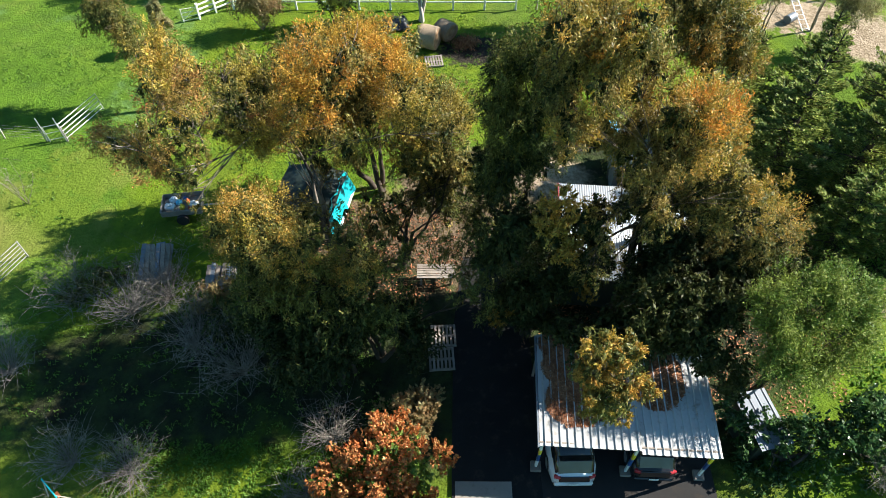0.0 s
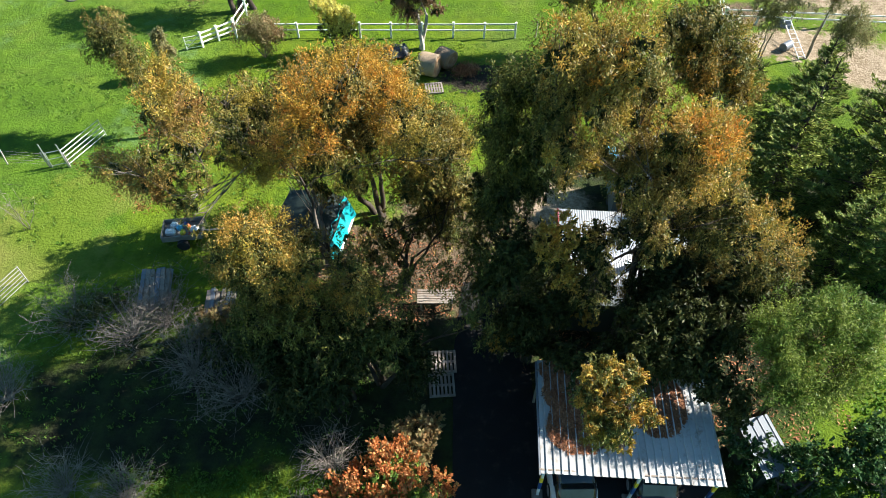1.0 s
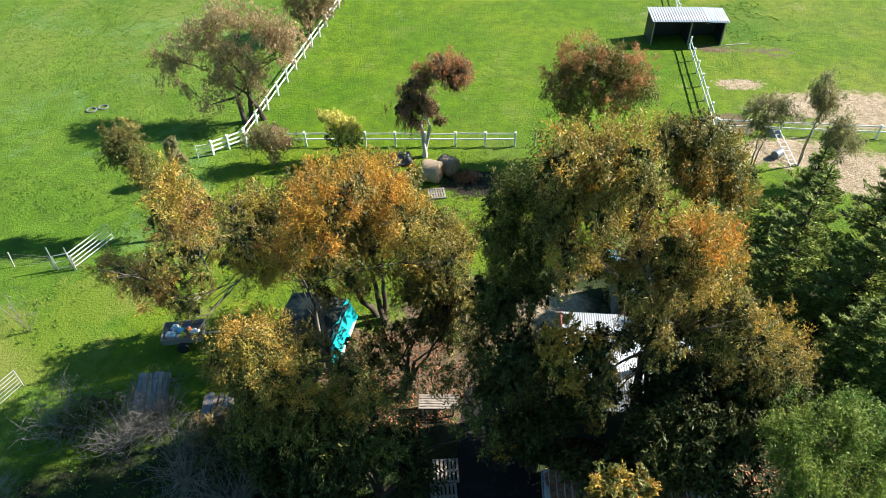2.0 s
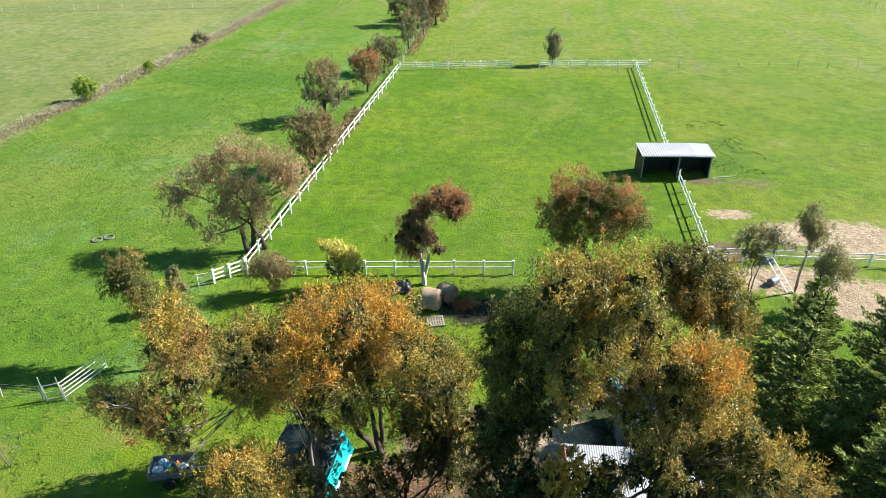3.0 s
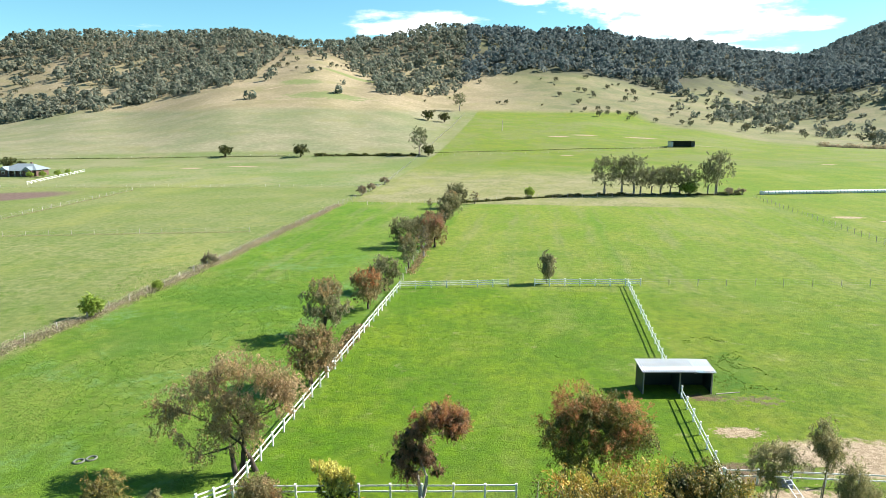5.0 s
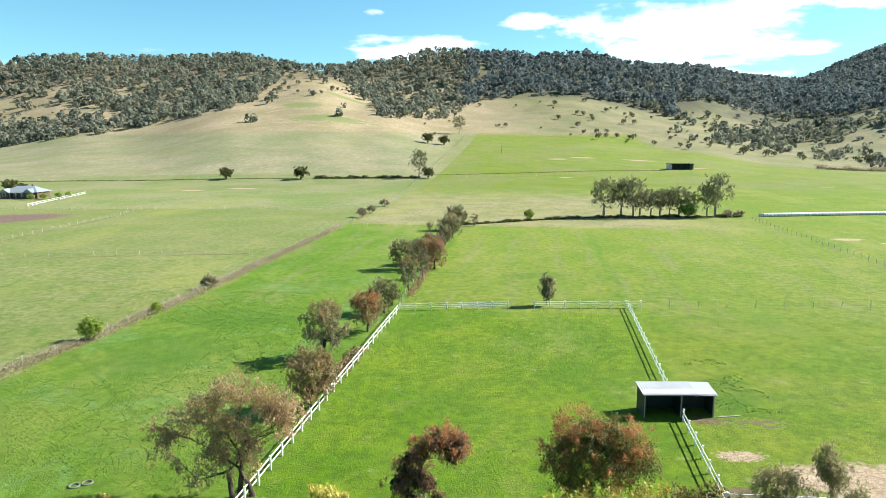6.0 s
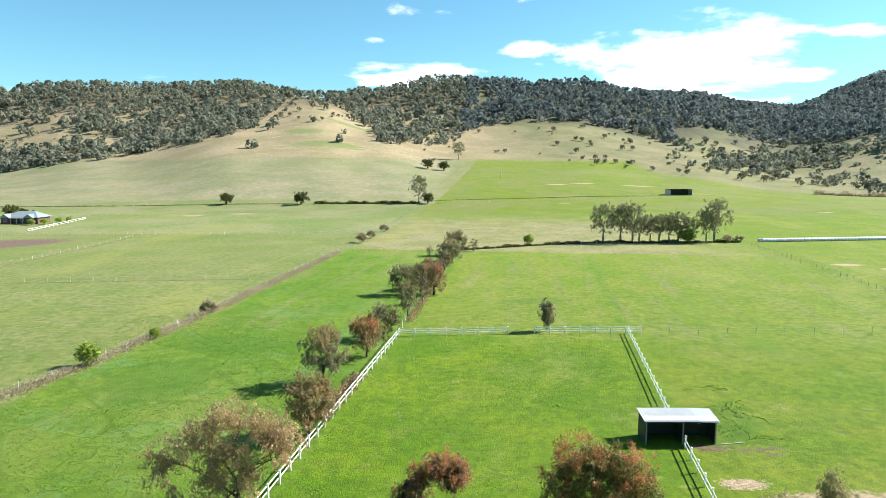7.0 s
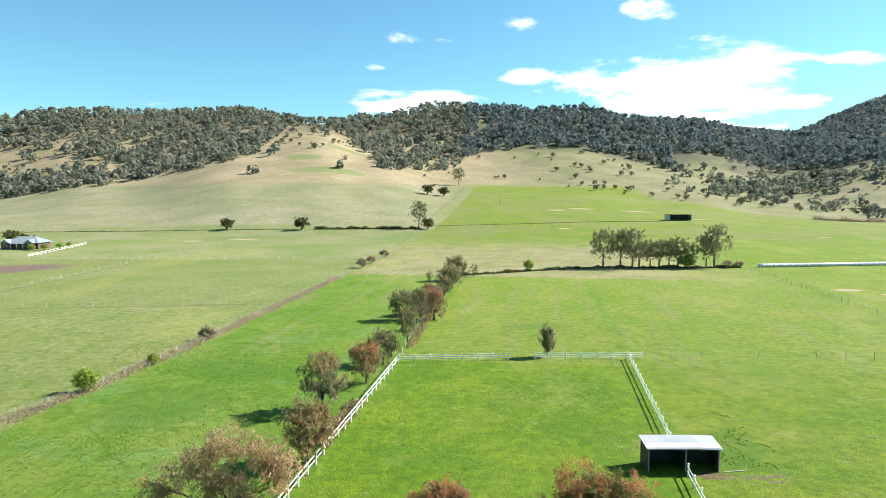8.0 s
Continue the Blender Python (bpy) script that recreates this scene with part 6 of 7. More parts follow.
def conifer(at, high, wide, label, seed, count=26000):
    """A pine: straight trunk, whorls of branches that shorten upward and lift at the tip, each a flat fan of needle sprays."""
    rng = np.random.default_rng(seed)
    foot = thing("pine_tree", at, label, "tree")
    t = Tubes()
    t.add([(0, 0, -0.2), (0.05, 0, high * 0.5), (0, 0.05, high)], [0.26, 0.16, 0.02], 8)
    limbs = []
    for k in range(12):
        z = high * (0.08 + 0.076 * k)
        reach = wide * (1 - 0.072 * k) * (0.85 + 0.3 * rng.random())
        for q in range(8):
            a = q * math.tau / 8 + k * 0.9 + rng.normal(0, 0.2)
            r = reach * rng.uniform(0.6, 1.12)
            root, tip = np.array([0, 0, z + rng.normal(0, 0.12)]), np.array([math.cos(a) * r, math.sin(a) * r, z + 0.28 * r + rng.normal(0, 0.15)])
            t.limb(root, tip, 0.05, 0.012, rng, 0.08, 4, 4)
            limbs.append((root, tip, r))
    share = np.array([r for _, _, r in limbs])
    each = (count * 1.1 * share / share.sum()).astype(int)
    pos, along, side = [], [], []
    for (root, tip, r), n in zip(limbs, each):
        f = rng.random(n) ** 0.6
        d = (tip - root) / np.linalg.norm(tip - root)
        across = np.cross(d, (0, 0, 1.0))
        across /= np.linalg.norm(across)
        fan = (1.02 - f) * 0.55 * r + 0.12
        sway = rng.uniform(-1, 1, n)
        tuft = np.round(f * 7) / 7 * 0.6 + f * 0.4
        p = root + (tip - root) * tuft[:, None] + across * (sway * fan * 0.55)[:, None] + rng.normal(0, 0.05, (n, 3))
        al = d * 0.8 + across * (np.sign(sway) * 0.7)[:, None] + rng.normal(0, 0.25, (n, 3)) + np.array([0, 0, 0.25])
        al /= np.linalg.norm(al, axis=1)[:, None]
        sd = np.cross(al, np.array([0, 0, 1.0]) + rng.normal(0, 0.45, (n, 3)))
        sd /= np.linalg.norm(sd, axis=1)[:, None]
        pos.append(p), along.append(al), side.append(sd)
    pos, along, side = np.concatenate(pos), np.concatenate(along), np.concatenate(side)
    n = len(pos)
    ln = 0.20 * rng.uniform(0.6, 1.4, (n, 1))
    a, b = along * ln / 2, side * ln * 0.15
    v = np.stack([pos - a, pos + b, pos + a, pos - b], 1).reshape(-1, 3)
    part("trunk", t.mesh("trunk"), M["bark_dark"], foot)
    part("needles", raw_mesh("needles", v, np.arange(4 * n).reshape(-1, 4)), M["pine"], foot)
    return foot


conifer((16.2, 23.6, 0), 9.2, 2.9, "dark green pine with layered branches", 31)
conifer((20.0, 23.2, 0), 9.4, 2.8, "dark green pine beside another pine", 32)
conifer((18.4, 19.8, 0), 6.4, 2.3, "smaller dark pine at the yard edge", 33, 15000)
conifer((20.8, 31.2, 0), 6.6, 2.5, "dark green pine beside the sandy yard", 71, 14000)
conifer((25.2, 30.4, 0), 7.4, 2.7, "dark green pine beside the sandy yard", 72, 14000)
conifer((16.8, 30.4, 0), 5.6, 2.2, "young pine behind the gums", 73, 12000)
conifer((13.2, 24.6, 0), 7.4, 2.5, "dark pine behind the tin shed", 74, 14000)
conifer((23.6, 25.6, 0), 9.0, 3.0, "dark green pine at the yard edge", 39)
conifer((14.6, 27.2, 0), 8.0, 2.6, "dark green pine behind the gums", 40, 18000)
conifer((19.2, 27.8, 0), 7.6, 2.6, "dark green pine behind other pines", 58, 18000)
conifer((22.2, 20.4, 0), 7.6, 2.8, "dark green pine in the sun", 59, 20000)
I = (13.2, 12.8, 0)
tree("wattle_tree", I, "large light green feathery wattle tree in sun", "tree", 4,
     rel([(12.0, 13.1, 7.3, 0.95), (13.6, 13.3, 7.4, 0.95), (13.0, 12.4, 6.2, 1.16), (11.7, 12.1, 6.0, 0.95), (14.6, 12.6, 5.9, 1.05), (12.8, 11.3, 4.9, 1.05), (14.1, 11.5, 5.0, 1.05), (15.0, 13.1, 6.6, 0.84), (11.7, 11.2, 4.8, 0.84), (11.0, 12.6, 7.0, 0.84)], I), M["feather"], M["bark_dark"], 34, 58000, 0.11, trunk_r=0.12, slim=0.14, droop=0.2, sub=0.35, core=False)
N = (10.5, 13.9, 0)
# shade is in the leaf colour; some clumps added to shade the roof
tree("gum_tree", N, "dense tree behind the carport, leaves coloured dark for shade", "tree", 3, rel([(4.7, 13.3, 3.7, 0.90), (5.7, 13.5, 3.9, 1.00), (7.0, 13.5, 4.1, 1.00), (8.3, 13.3, 4.1, 1.00), (9.3, 13.0, 3.9, 0.90), (8.3, 13.7, 6.3, 0.95), (9.5, 13.5, 6.4, 0.95), (10.5, 13.0, 5.7, 0.95), (9.2, 12.6, 5.1, 0.95), (10.4, 11.8, 4.5, 0.95), (8.2, 12.6, 5.1, 0.73), (10.8, 14.1, 4.5, 0.95), (10.7, 11.1, 3.3, 0.73), (7.7, 12.8, 4.4, 1.26), (8.8, 13.1, 5.4, 1.37), (7.0, 13.3, 6.4, 1.05), (10.0, 14.3, 5.6, 1.37), (11.8, 14.9, 5.3, 1.37), (12.6, 15.8, 5.6, 1.47), (11.5, 16.2, 5.9, 1.37), (10.7, 15.2, 5.7, 1.37), (13.0, 14.5, 4.4, 1.26)], N), M["shade"], M["bark_dark"], 23, 58000, 0.17, trunk_r=0.16, slim=0.2)
Q = (13.4, 9.9, 0)
tree("broadleaf_shrub", Q, "tall dark glossy green shrub beside garden shed", "shrub", 5,
     rel([(11.6, 10.0, 1.1, 0.7), (12.5, 10.2, 1.7, 0.8), (14.0, 10.2, 1.7, 0.9), (15.5, 10.4, 1.8, 0.9), (16.5, 11.0, 2.5, 0.9), (12.5, 9.2, -0.4, 0.9), (14.4, 9.4, -0.3, 1.0), (16.7, 9.4, -0.9, 1.1), (10.7, 10.6, 2.8, 0.6), (17.2, 9.6, 0.4, 0.9)], Q), M["dark"], M["bark_dark"], 35, 24000, 0.15, trunk_r=0.09, slim=0.28, droop=0.1)
J = (-2.1, 8.5, 0)
tree("photinia_shrub", J, "round shrub with bright orange red leaf tips", "shrub", 5, [(0, 0, 2.3, 1.3), (-1.2, -0.2, 2.0, 1.2), (1.2, 0.1, 2.1, 1.2), (0, -1.2, 1.9, 1.2), (0.2, 1.1, 2.4, 1.1), (-1.1, -1.5, 1.5, 1.1), (1.2, -1.3, 1.7, 1.1)], M["green"], M["bark_dark"], 37, 10000, 0.125,
     ([(0, 0, 2.55, 1.3), (-1.2, -0.2, 2.25, 1.2), (1.2, 0.1, 2.35, 1.2), (0, -1.2, 2.15, 1.2), (0.2, 1.1, 2.65, 1.1), (-1.1, -1.5, 1.75, 1.1), (1.2, -1.3, 1.95, 1.1)], 34000, M["orange"], "orange red new leaves"), trunk_r=0.05, slim=0.3, droop=-0.2, sub=0.14)
tree("photinia_shrub", (-1.2, 10.9, 0), "dull bronze green shrub in shade", "shrub", 4, [(0, 0, 1.5, 0.9), (0.6, 0.5, 1.6, 0.8), (-0.7, 0.3, 1.3, 0.8), (0.3, -0.7, 1.6, 0.7)], M["bronze"], M["bark_dark"], 38, 8000, 0.15, trunk_r=0.05, slim=0.3, droop=0)


def bare_shrub(at, r, high, label, seed, n=46):
    """A leafless shrub: many forked grey twigs from one foot."""
    rng = np.random.default_rng(seed)
    foot = thing("bare_shrub", at, label, "shrub", "bare shrubs")
    t = Tubes()
    for k in range(n):
        a, q = rng.uniform(0, math.tau), r * rng.uniform(0.3, 1) ** 0.7
        tip = np.array([math.cos(a) * q, math.sin(a) * q, high * (1.05 - 0.5 * (q / r) ** 2) * rng.uniform(0.7, 1.05)])
        pts = t.limb((rng.normal(0, 0.08), rng.normal(0, 0.08), -0.05), tip, 0.018, 0.005, rng, 0.18, 4, 6, 0.08)
        for s in range(7):
            b = pts[int(rng.integers(2, 6))]
            d = rng.normal(size=3) * 0.28 * r
            d[2] = abs(d[2]) * 0.7
            t.limb(b, np.array(b) + d, 0.008, 0.003, rng, 0.2, 4, 3)
    part("branchwork", t.mesh("branchwork"), M["twig"], foot)
    return foot


for k, (x, y, r, h) in enumerate(((-14.6, 9.7, 1.5, 1.6), (-12.2, 9.3, 1.6, 1.5), (-4.4, 10.7, 1.4, 2.2), (-5.1, 8.4, 1.2, 1.5), (-17.0, 17.4, 1.8, 2.2), (-14.2, 16.8, 2.0, 2.6), (-18.6, 13.6, 1.6, 2.2), (-11.0, 15.0, 2.0, 2.6), (-8.6, 13.6, 2.0, 2.6), (-12.8, 17.6, 2.0, 2.6), (17.4, 8.6, 1.3, 1.8))):
    bare_shrub((x, y, 0), r, h, "leafless grey twiggy shrub in rank grass", 60 + k, 30 + int(14 * r))
bare_shrub((-21.8, 23.4, 0), 1.1, 3.0, "thin leafless sapling on worn grass", 79, 7)
for k, (x, y) in enumerate(((-10.2, 16.9), (-15.8, 17.6), (-9.2, 15.6))):
    tree("low_shrub", (x, y, 0), "low olive shrub among bare twigs", "shrub", 3, [(0, 0, 1.3, 0.8), (0.8, 0.3, 1.1, 0.7), (-0.6, -0.5, 1.0, 0.7)], M["olive" if k else "bronze"], M["bark_dark"], 80 + k, 3000, 0.18, trunk_r=0.05)

# ---- trees round the paddocks ----
K = (-16.6, 31.0, 0)
tree("gum_tree", K, "slender leaning bronze gum at field edge", "tree", 1, rel([(-18.3, 32.5, 6.4, 1.1), (-17.7, 32.0, 5.3, 1.2), (-19.1, 32.5, 5.0, 1.0), (-17.5, 31.8, 4.1, 1.1), (-16.9, 31.4, 2.8, 0.8)], K), M["gum"], M["bark"], 41, 24000, 0.13, trunk_r=0.11, fork=0.55)
tree("gum_tree", (-17.9, 37.0, 0), "slender grey green gum sapling", "tree", 1, [(0, 0, 2.6, 0.7), (0.1, 0.1, 1.7, 0.7), (0.2, 0, 3.1, 0.4)], M["sapling"], M["bark"], 42, 7000, 0.14, trunk_r=0.06, fork=0.5)
L = (-14.6, 45.0, 0)
tree("gum_tree", L, "broad open tan bronze gum beside white fence", "tree", 3,
     rel([(-18.0, 46.0, 6.0, 1.6), (-20.1, 46.0, 4.7, 1.7), (-14.6, 46.0, 7.8, 1.6), (-12.6, 46.0, 6.9, 1.7), (-16.7, 45.5, 3.4, 1.4), (-14.9, 45.0, 2.8, 1.6), (-11.7, 45.5, 5.2, 1.5), (-11.0, 46.5, 6.0, 1.3), (-20.6, 46.0, 3.2, 1.1), (-16.4, 46.5, 7.4, 1.4), (-13.6, 45.0, 4.1, 1.2), (-17.9, 45.0, 1.5, 1.2), (-16.3, 45.6, 5.2, 1.5), (-14.6, 45.6, 5.3, 1.5)], L),
     M["tan"], M["bark_dark"], 43, 36000, 0.17, (rel([(-18.0, 46.0, 6.2, 1.6), (-20.1, 46.0, 4.9, 1.7), (-14.6, 46.0, 8.0, 1.6), (-12.6, 46.0, 7.1000000000000005, 1.7), (-16.7, 45.5, 3.6, 1.4)], L), 6000, M["bronze"], "bronze new leaves"), trunk_r=0.24, fork=0.32, sub=0.28, fill=True, droop=0.5, slim=0.15, core=False)
tree("gum_tree", (-1.6, 40.3, 0), "pale-trunked gum with dark maroon leaves", "tree", 2, [(2.0, 0.2, 6.3, 1.25), (-0.4, 0.6, 4.0, 1.25), (2.6, 0.3, 6.1, 0.95), (-1.5, 0.4, 3.5, 1.05), (1.2, 0.1, 6.7, 1.0), (0.4, 0.7, 3.5, 1.0), (0.1, 0.2, 6.1, 0.95), (-0.6, 0.4, 2.6, 1.05), (-0.7, 0.3, 5.5, 0.7), (-1.0, 0.5, 4.6, 0.8), (2.2, -0.1, 5.7, 0.75), (1.2, 0.4, 2.7, 0.6), (0.0, 0.5, 5.3, 0.75)],
     M["maroon"], M["white_bark"], 44, 28000, 0.14, ([(2.0, 0.1, 6.6, 1.1), (2.6, 0.2, 6.3, 0.9), (1.2, 0, 6.9, 0.9), (0.1, 0.1, 6.3, 0.8)], 9000, M["red"], "red new leaves"), trunk_r=0.17, fork=0.42, slim=0.13, fill=False)
O = (10.2, 40.6, 0)
tree("gum_tree", O, "dense round gum with bronze red leaves", "tree", 2, rel([(9.1, 40.5, 6.8, 1.9), (12.1, 40.5, 6.2, 1.6), (10.6, 40.0, 4.8, 1.9), (7.5, 40.5, 5.4, 1.5), (13.3, 40.5, 4.6, 1.3), (10.4, 41.2, 6.9, 1.5), (8.4, 40.0, 3.6, 1.4)], O), M["gum"], M["bark_dark"], 45, 50000, 0.14,
     (rel([(9.1, 40.5, 7.1, 1.9), (12.1, 40.5, 6.5, 1.6), (10.6, 40.0, 5.1, 1.9), (7.5, 40.5, 5.7, 1.5)], O), 18000, M["red"], "bronze red new leaves"), trunk_r=0.2, slim=0.15, core=False)
tree("wattle_bush", (-7.3, 40.0, 0), "wattle bush with pale yellow blossom on top", "shrub", 3, [(0, 0, 1.5, 0.9), (0.7, 0.1, 1.2, 0.8), (-0.5, 0, 1.9, 0.7)], M["olive"], M["bark_dark"], 46, 3600, 0.16,
     ([(-0.3, 0, 2.9, 0.8), (0.5, 0.1, 2.6, 0.8), (1.0, 0, 2.1, 0.6), (-0.9, 0.2, 3.2, 0.6), (0.1, -0.3, 3.1, 0.6), (0.3, -0.5, 2.2, 0.7)], 13000, M["wattle"], "pale yellow blossom"), trunk_r=0.07, droop=0)
tree("gum_tree", (-12.0, 39.2, 0), "rounded bronze gum sapling before white fence", "tree", 3, [(0, 0, 2.3, 1.25), (1.0, 0.1, 2.0, 1.0), (-1.0, 0, 1.9, 1.0), (0.1, 0, 1.2, 1.0)], M["grey"], M["bark"], 47, 12000, 0.14, ([(0, 0, 2.5, 1.0)], 2000, M["bronze"], "bronze new leaves"), trunk_r=0.06)
for k, (at, rows) in enumerate((((21.5, 39.3, 0), [(20.9, 39.5, 4.5, 1.0), (22.0, 39.5, 4.7, 0.9), (20.5, 39.5, 3.7, 0.9), (22.7, 39.3, 3.8, 0.9), (21.4, 39.3, 3.2, 0.9), (21.0, 39.2, 2.3, 0.7)]), ((24.7, 39.3, 0), [(24.4, 39.5, 6.5, 0.7), (24.1, 39.5, 5.6, 0.9), (25.2, 39.5, 5.0, 0.9), (25.0, 39.3, 4.0, 0.8), (24.5, 39.3, 4.8, 0.8)]), ((25.4, 37.3, 0), [(25.1, 37.5, 4.8, 0.8), (25.7, 37.3, 3.4, 1.0), (25.0, 37.0, 2.3, 0.8), (26.6, 37.2, 2.6, 0.8), (24.5, 37.4, 3.4, 0.7)]))):
    tree("gum_tree", at, "thin grey green gum sapling beside sandy yard", "tree", 2, rel(rows, at), M["sapling"], M["bark"], 48 + k, 14000, 0.125, trunk_r=0.06, fork=0.45, slim=0.14)


def model(seed, crown, tips, w, h, count, size, bark="bark_dark", tipword="bronze new leaves", label="", name="gum_tree", category="tree", low=0.30, twigs=3, lumps=9):
    """A tree to be copied: foot at the origin, crown w wide and h high."""
    rng = np.random.default_rng(seed)
    rows = []
    for k in range(lumps):   # clumps wound evenly round an egg-shaped crown
        f, a = (k + 0.5) / lumps, k * 2.399 + rng.normal(0, 0.25)
        r = w * rng.uniform(0.14, 0.21)
        up, out = 1 - 2 * f, math.sqrt(max(0.02, 1 - (1 - 2 * f) ** 2)) * rng.uniform(0.72, 1.0)
        mid, half = h * (1 + low) / 2, h * (1 - low) / 2 - r * 0.8
        rows.append((math.cos(a) * out * (w / 2 - r), math.sin(a) * out * (w / 2 - r), mid + half * up, r))
    rows += [(rng.normal(0, w * 0.06), rng.normal(0, w * 0.06), h * (1 + low) / 2 + h * q, w * 0.2) for q in (-0.08, 0.14)]
    up = sorted(rows, key=lambda r: -r[2])[:4]
    count, size = int(count * 0.95), size * 1.12
    return tree(name, (0, 0, 0), label, category, 2, rows, M[crown], M[bark], seed, count, size, ([(x, y, z + 0.2, r) for x, y, z, r in up], count // 3, M[tips], tipword) if tips else None, trunk_r=0.03 * h, fork=0.35, sub=0.075 * w / 2, group="paddock trees", fill=False, twigs=twigs, face=1.0, slim=0.15)


BRONZE = model(201, "gumfar", "bronze", 7.0, 6.9, 13000, 0.2, label="olive bronze gum along the paddock fence", low=0.12, lumps=15)
BRONZE.matrix_basis = pose(-14.2, 76.5, 0)
BRONZE2 = model(202, "grey", "bronze", 7.0, 5.8, 13000, 0.2, low=0.04, lumps=15, label="grey bronze gum along the paddock fence")
BRONZE2.matrix_basis = pose(-13.0, 61.8, 0)
RUST = model(203, "bronze", "red", 6.8, 5.5, 13000, 0.2, label="rust coloured gum along the paddock fence", low=0.14, lumps=14)
RUST.matrix_basis = pose(-10.3, 87.8, 0)
DARKT = tree("gum_tree", (0, 0, 0), "single grey green oval tree before the gateway", "tree", 1, [(0, 0, 4.3, 0.95), (-0.3, 0.1, 3.6, 1.15), (0.35, 0, 3.1, 1.2), (-0.3, 0, 2.5, 1.15), (0.3, 0.2, 1.9, 1.1), (0, -0.2, 1.2, 0.9)], M["gumfar"], M["bark_dark"], 204, 12000, 0.19, trunk_r=0.09, group="paddock trees", slim=0.18)
DARKT.matrix_basis = pose(16.3, 102.0, 0)


def again(src, x, y, scale, turn, label="", wide=1.0):
    ob = copy_thing(src, pose(*lie(x, y), 0, 0, turn))
    ob.scale = (scale * wide, scale * wide, scale)
    return tagged(ob, label)


SCRUB = model(210, "grey", None, 4.0, 6.0, 3000, 0.24, "twig", label="grey half-bare tree in the fence row", low=0.12, twigs=9, lumps=12)
SCRUB.matrix_basis = pose(*lie(-3.8, 122.1))
OLIVE_ROW = model(211, "olive_row", "gumfar", 7.0, 6.2, 10000, 0.22, label="olive green tree in the fence row", low=0.04, lumps=15, tipword="paler new leaves")
OLIVE_ROW.matrix_basis = pose(*lie(-8.2, 131.4))
RED_ROW = model(212, "bronze", "maroon", 7.2, 6.4, 10000, 0.22, label="dull red brown tree in the fence row", low=0.0, lumps=15, tipword="dark red leaves")
RED_ROW.matrix_basis = pose(*lie(-1.8, 131.4))
again(OLIVE_ROW, -8.9, 97.5, 0.86, 200, "olive gum at the corner of the white fence", 1.08)
again(BRONZE, -6.1, 111.8, 0.86, 70, "olive bronze tree in the fence row", 0.78)
again(RED_ROW, -3.4, 137.5, 0.86, 100)
again(RED_ROW, -2.3, 144.2, 0.88, 210, "", 1.1)
again(OLIVE_ROW, -5.4, 137.0, 0.9, 90)
again(SCRUB, -0.6, 152.0, 0.8, 50, "grey bare shrub in the fence row", 1.2)
again(OLIVE_ROW, 0.4, 162.2, 0.8, 130, "", 0.9)
again(OLIVE_ROW, 1.2, 169.5, 1.08, 310, "", 1.12)
again(BRONZE, 2.4, 178.5, 0.86, 160, "grey bronze tree in the fence row")
again(OLIVE_ROW, 3.7, 189.7, 1.18, 20)
again(SCRUB, -3.8, 186.2, 0.55, 80, "small grey leafless tree beside the row", 1.3)
again(SCRUB, 9.4, 198.4, 0.65, 140, "grey leafless bush at the hedge end", 1.7)
BUSH = tree("bush", (-45.9, 83.6, 0), "bright green round bush beside wire fence", "bush", 3, [(0, 0, 2.2, 1.2), (0.9, 0.2, 1.6, 1.0), (-0.9, -0.1, 1.6, 1.0), (0.1, -0.6, 1.2, 1.0)], M["bright"], M["bark_dark"], 205, 8000, 0.22, trunk_r=0.08, droop=0, group="hedge bushes", slim=0.3)
again(BUSH, -43.1, 97.2, 0.55, 40, "small green bush beside wire fence")
TWIGGY = tree("bush", (-41.0, 113.9, 0), "dull pinkish bare bush beside wire fence", "bush", 3, [(0, 0, 1.7, 0.9), (0.8, 0.2, 1.3, 0.8), (-0.8, -0.1, 1.2, 0.8)], M["dry"], M["twig"], 206, 4000, 0.22, trunk_r=0.06, droop=-0.3, group="hedge bushes", bare=8)
for x, y, s in ((-27.1, 219.8, 1.3), (-25.3, 232, 1.1), (-22.4, 252, 1.1)):
    again(TWIGGY, x, y, s, x * 9, "grey pink bush at the lane end", 1.2)
again(BUSH, 27.5, 212.5, 1.1, 10, "grey green bush in the cross hedge")
again(TWIGGY, 94.7, 220.4, 1.0, 70, "grey twiggy bush beside tall trees", 1.6)
again(TWIGGY, 98.7, 220.9, 0.9, 10, "grey twiggy bush beside tall trees", 1.6)

CLUMP = model(207, "gumgrove", "gumgrove", 13.2, 13.0, 6500, 0.36, "bark", label="tall grey green gum in a clump on the hedge line", low=0.20, lumps=24, tipword="grey green leaves")
CLUMP.matrix_basis = pose(53.3, 220.0, 0)
again(BUSH, 80.6, 219.0, 1.35, 10, "dark round bush under tall trees", 1.5)
for k, (x, y, s, w) in enumerate(((59.3, 221.0, 0.98, 0.95), (62.9, 219.6, 1.02, 0.95), (65.6, 221.4, 0.66, 1.1), (69.0, 220.4, 0.72, 1.1), (72.2, 221.0, 0.74, 1.0), (75.2, 220.2, 0.72, 1.0), (78.4, 220.6, 0.80, 1.0), (81.6, 220.8, 0.66, 1.2), (87.8, 220.8, 0.84, 0.9), (90.8, 221.4, 1.12, 0.9))):
    again(CLUMP, x, y, s, 73 * k, "", w)
HOAK = model(208, "olive", None, 9.6, 6.8, 6000, 0.6, "bark_dark", label="dark green round tree on the pasture boundary", low=0.06, lumps=16)
HOAK.matrix_basis = pose(*lie(-118.1, 363.7))
again(HOAK, -77.5, 363.2, 1.1, 90)
again(HOAK, -8.5, 371.2, 0.95, 30)
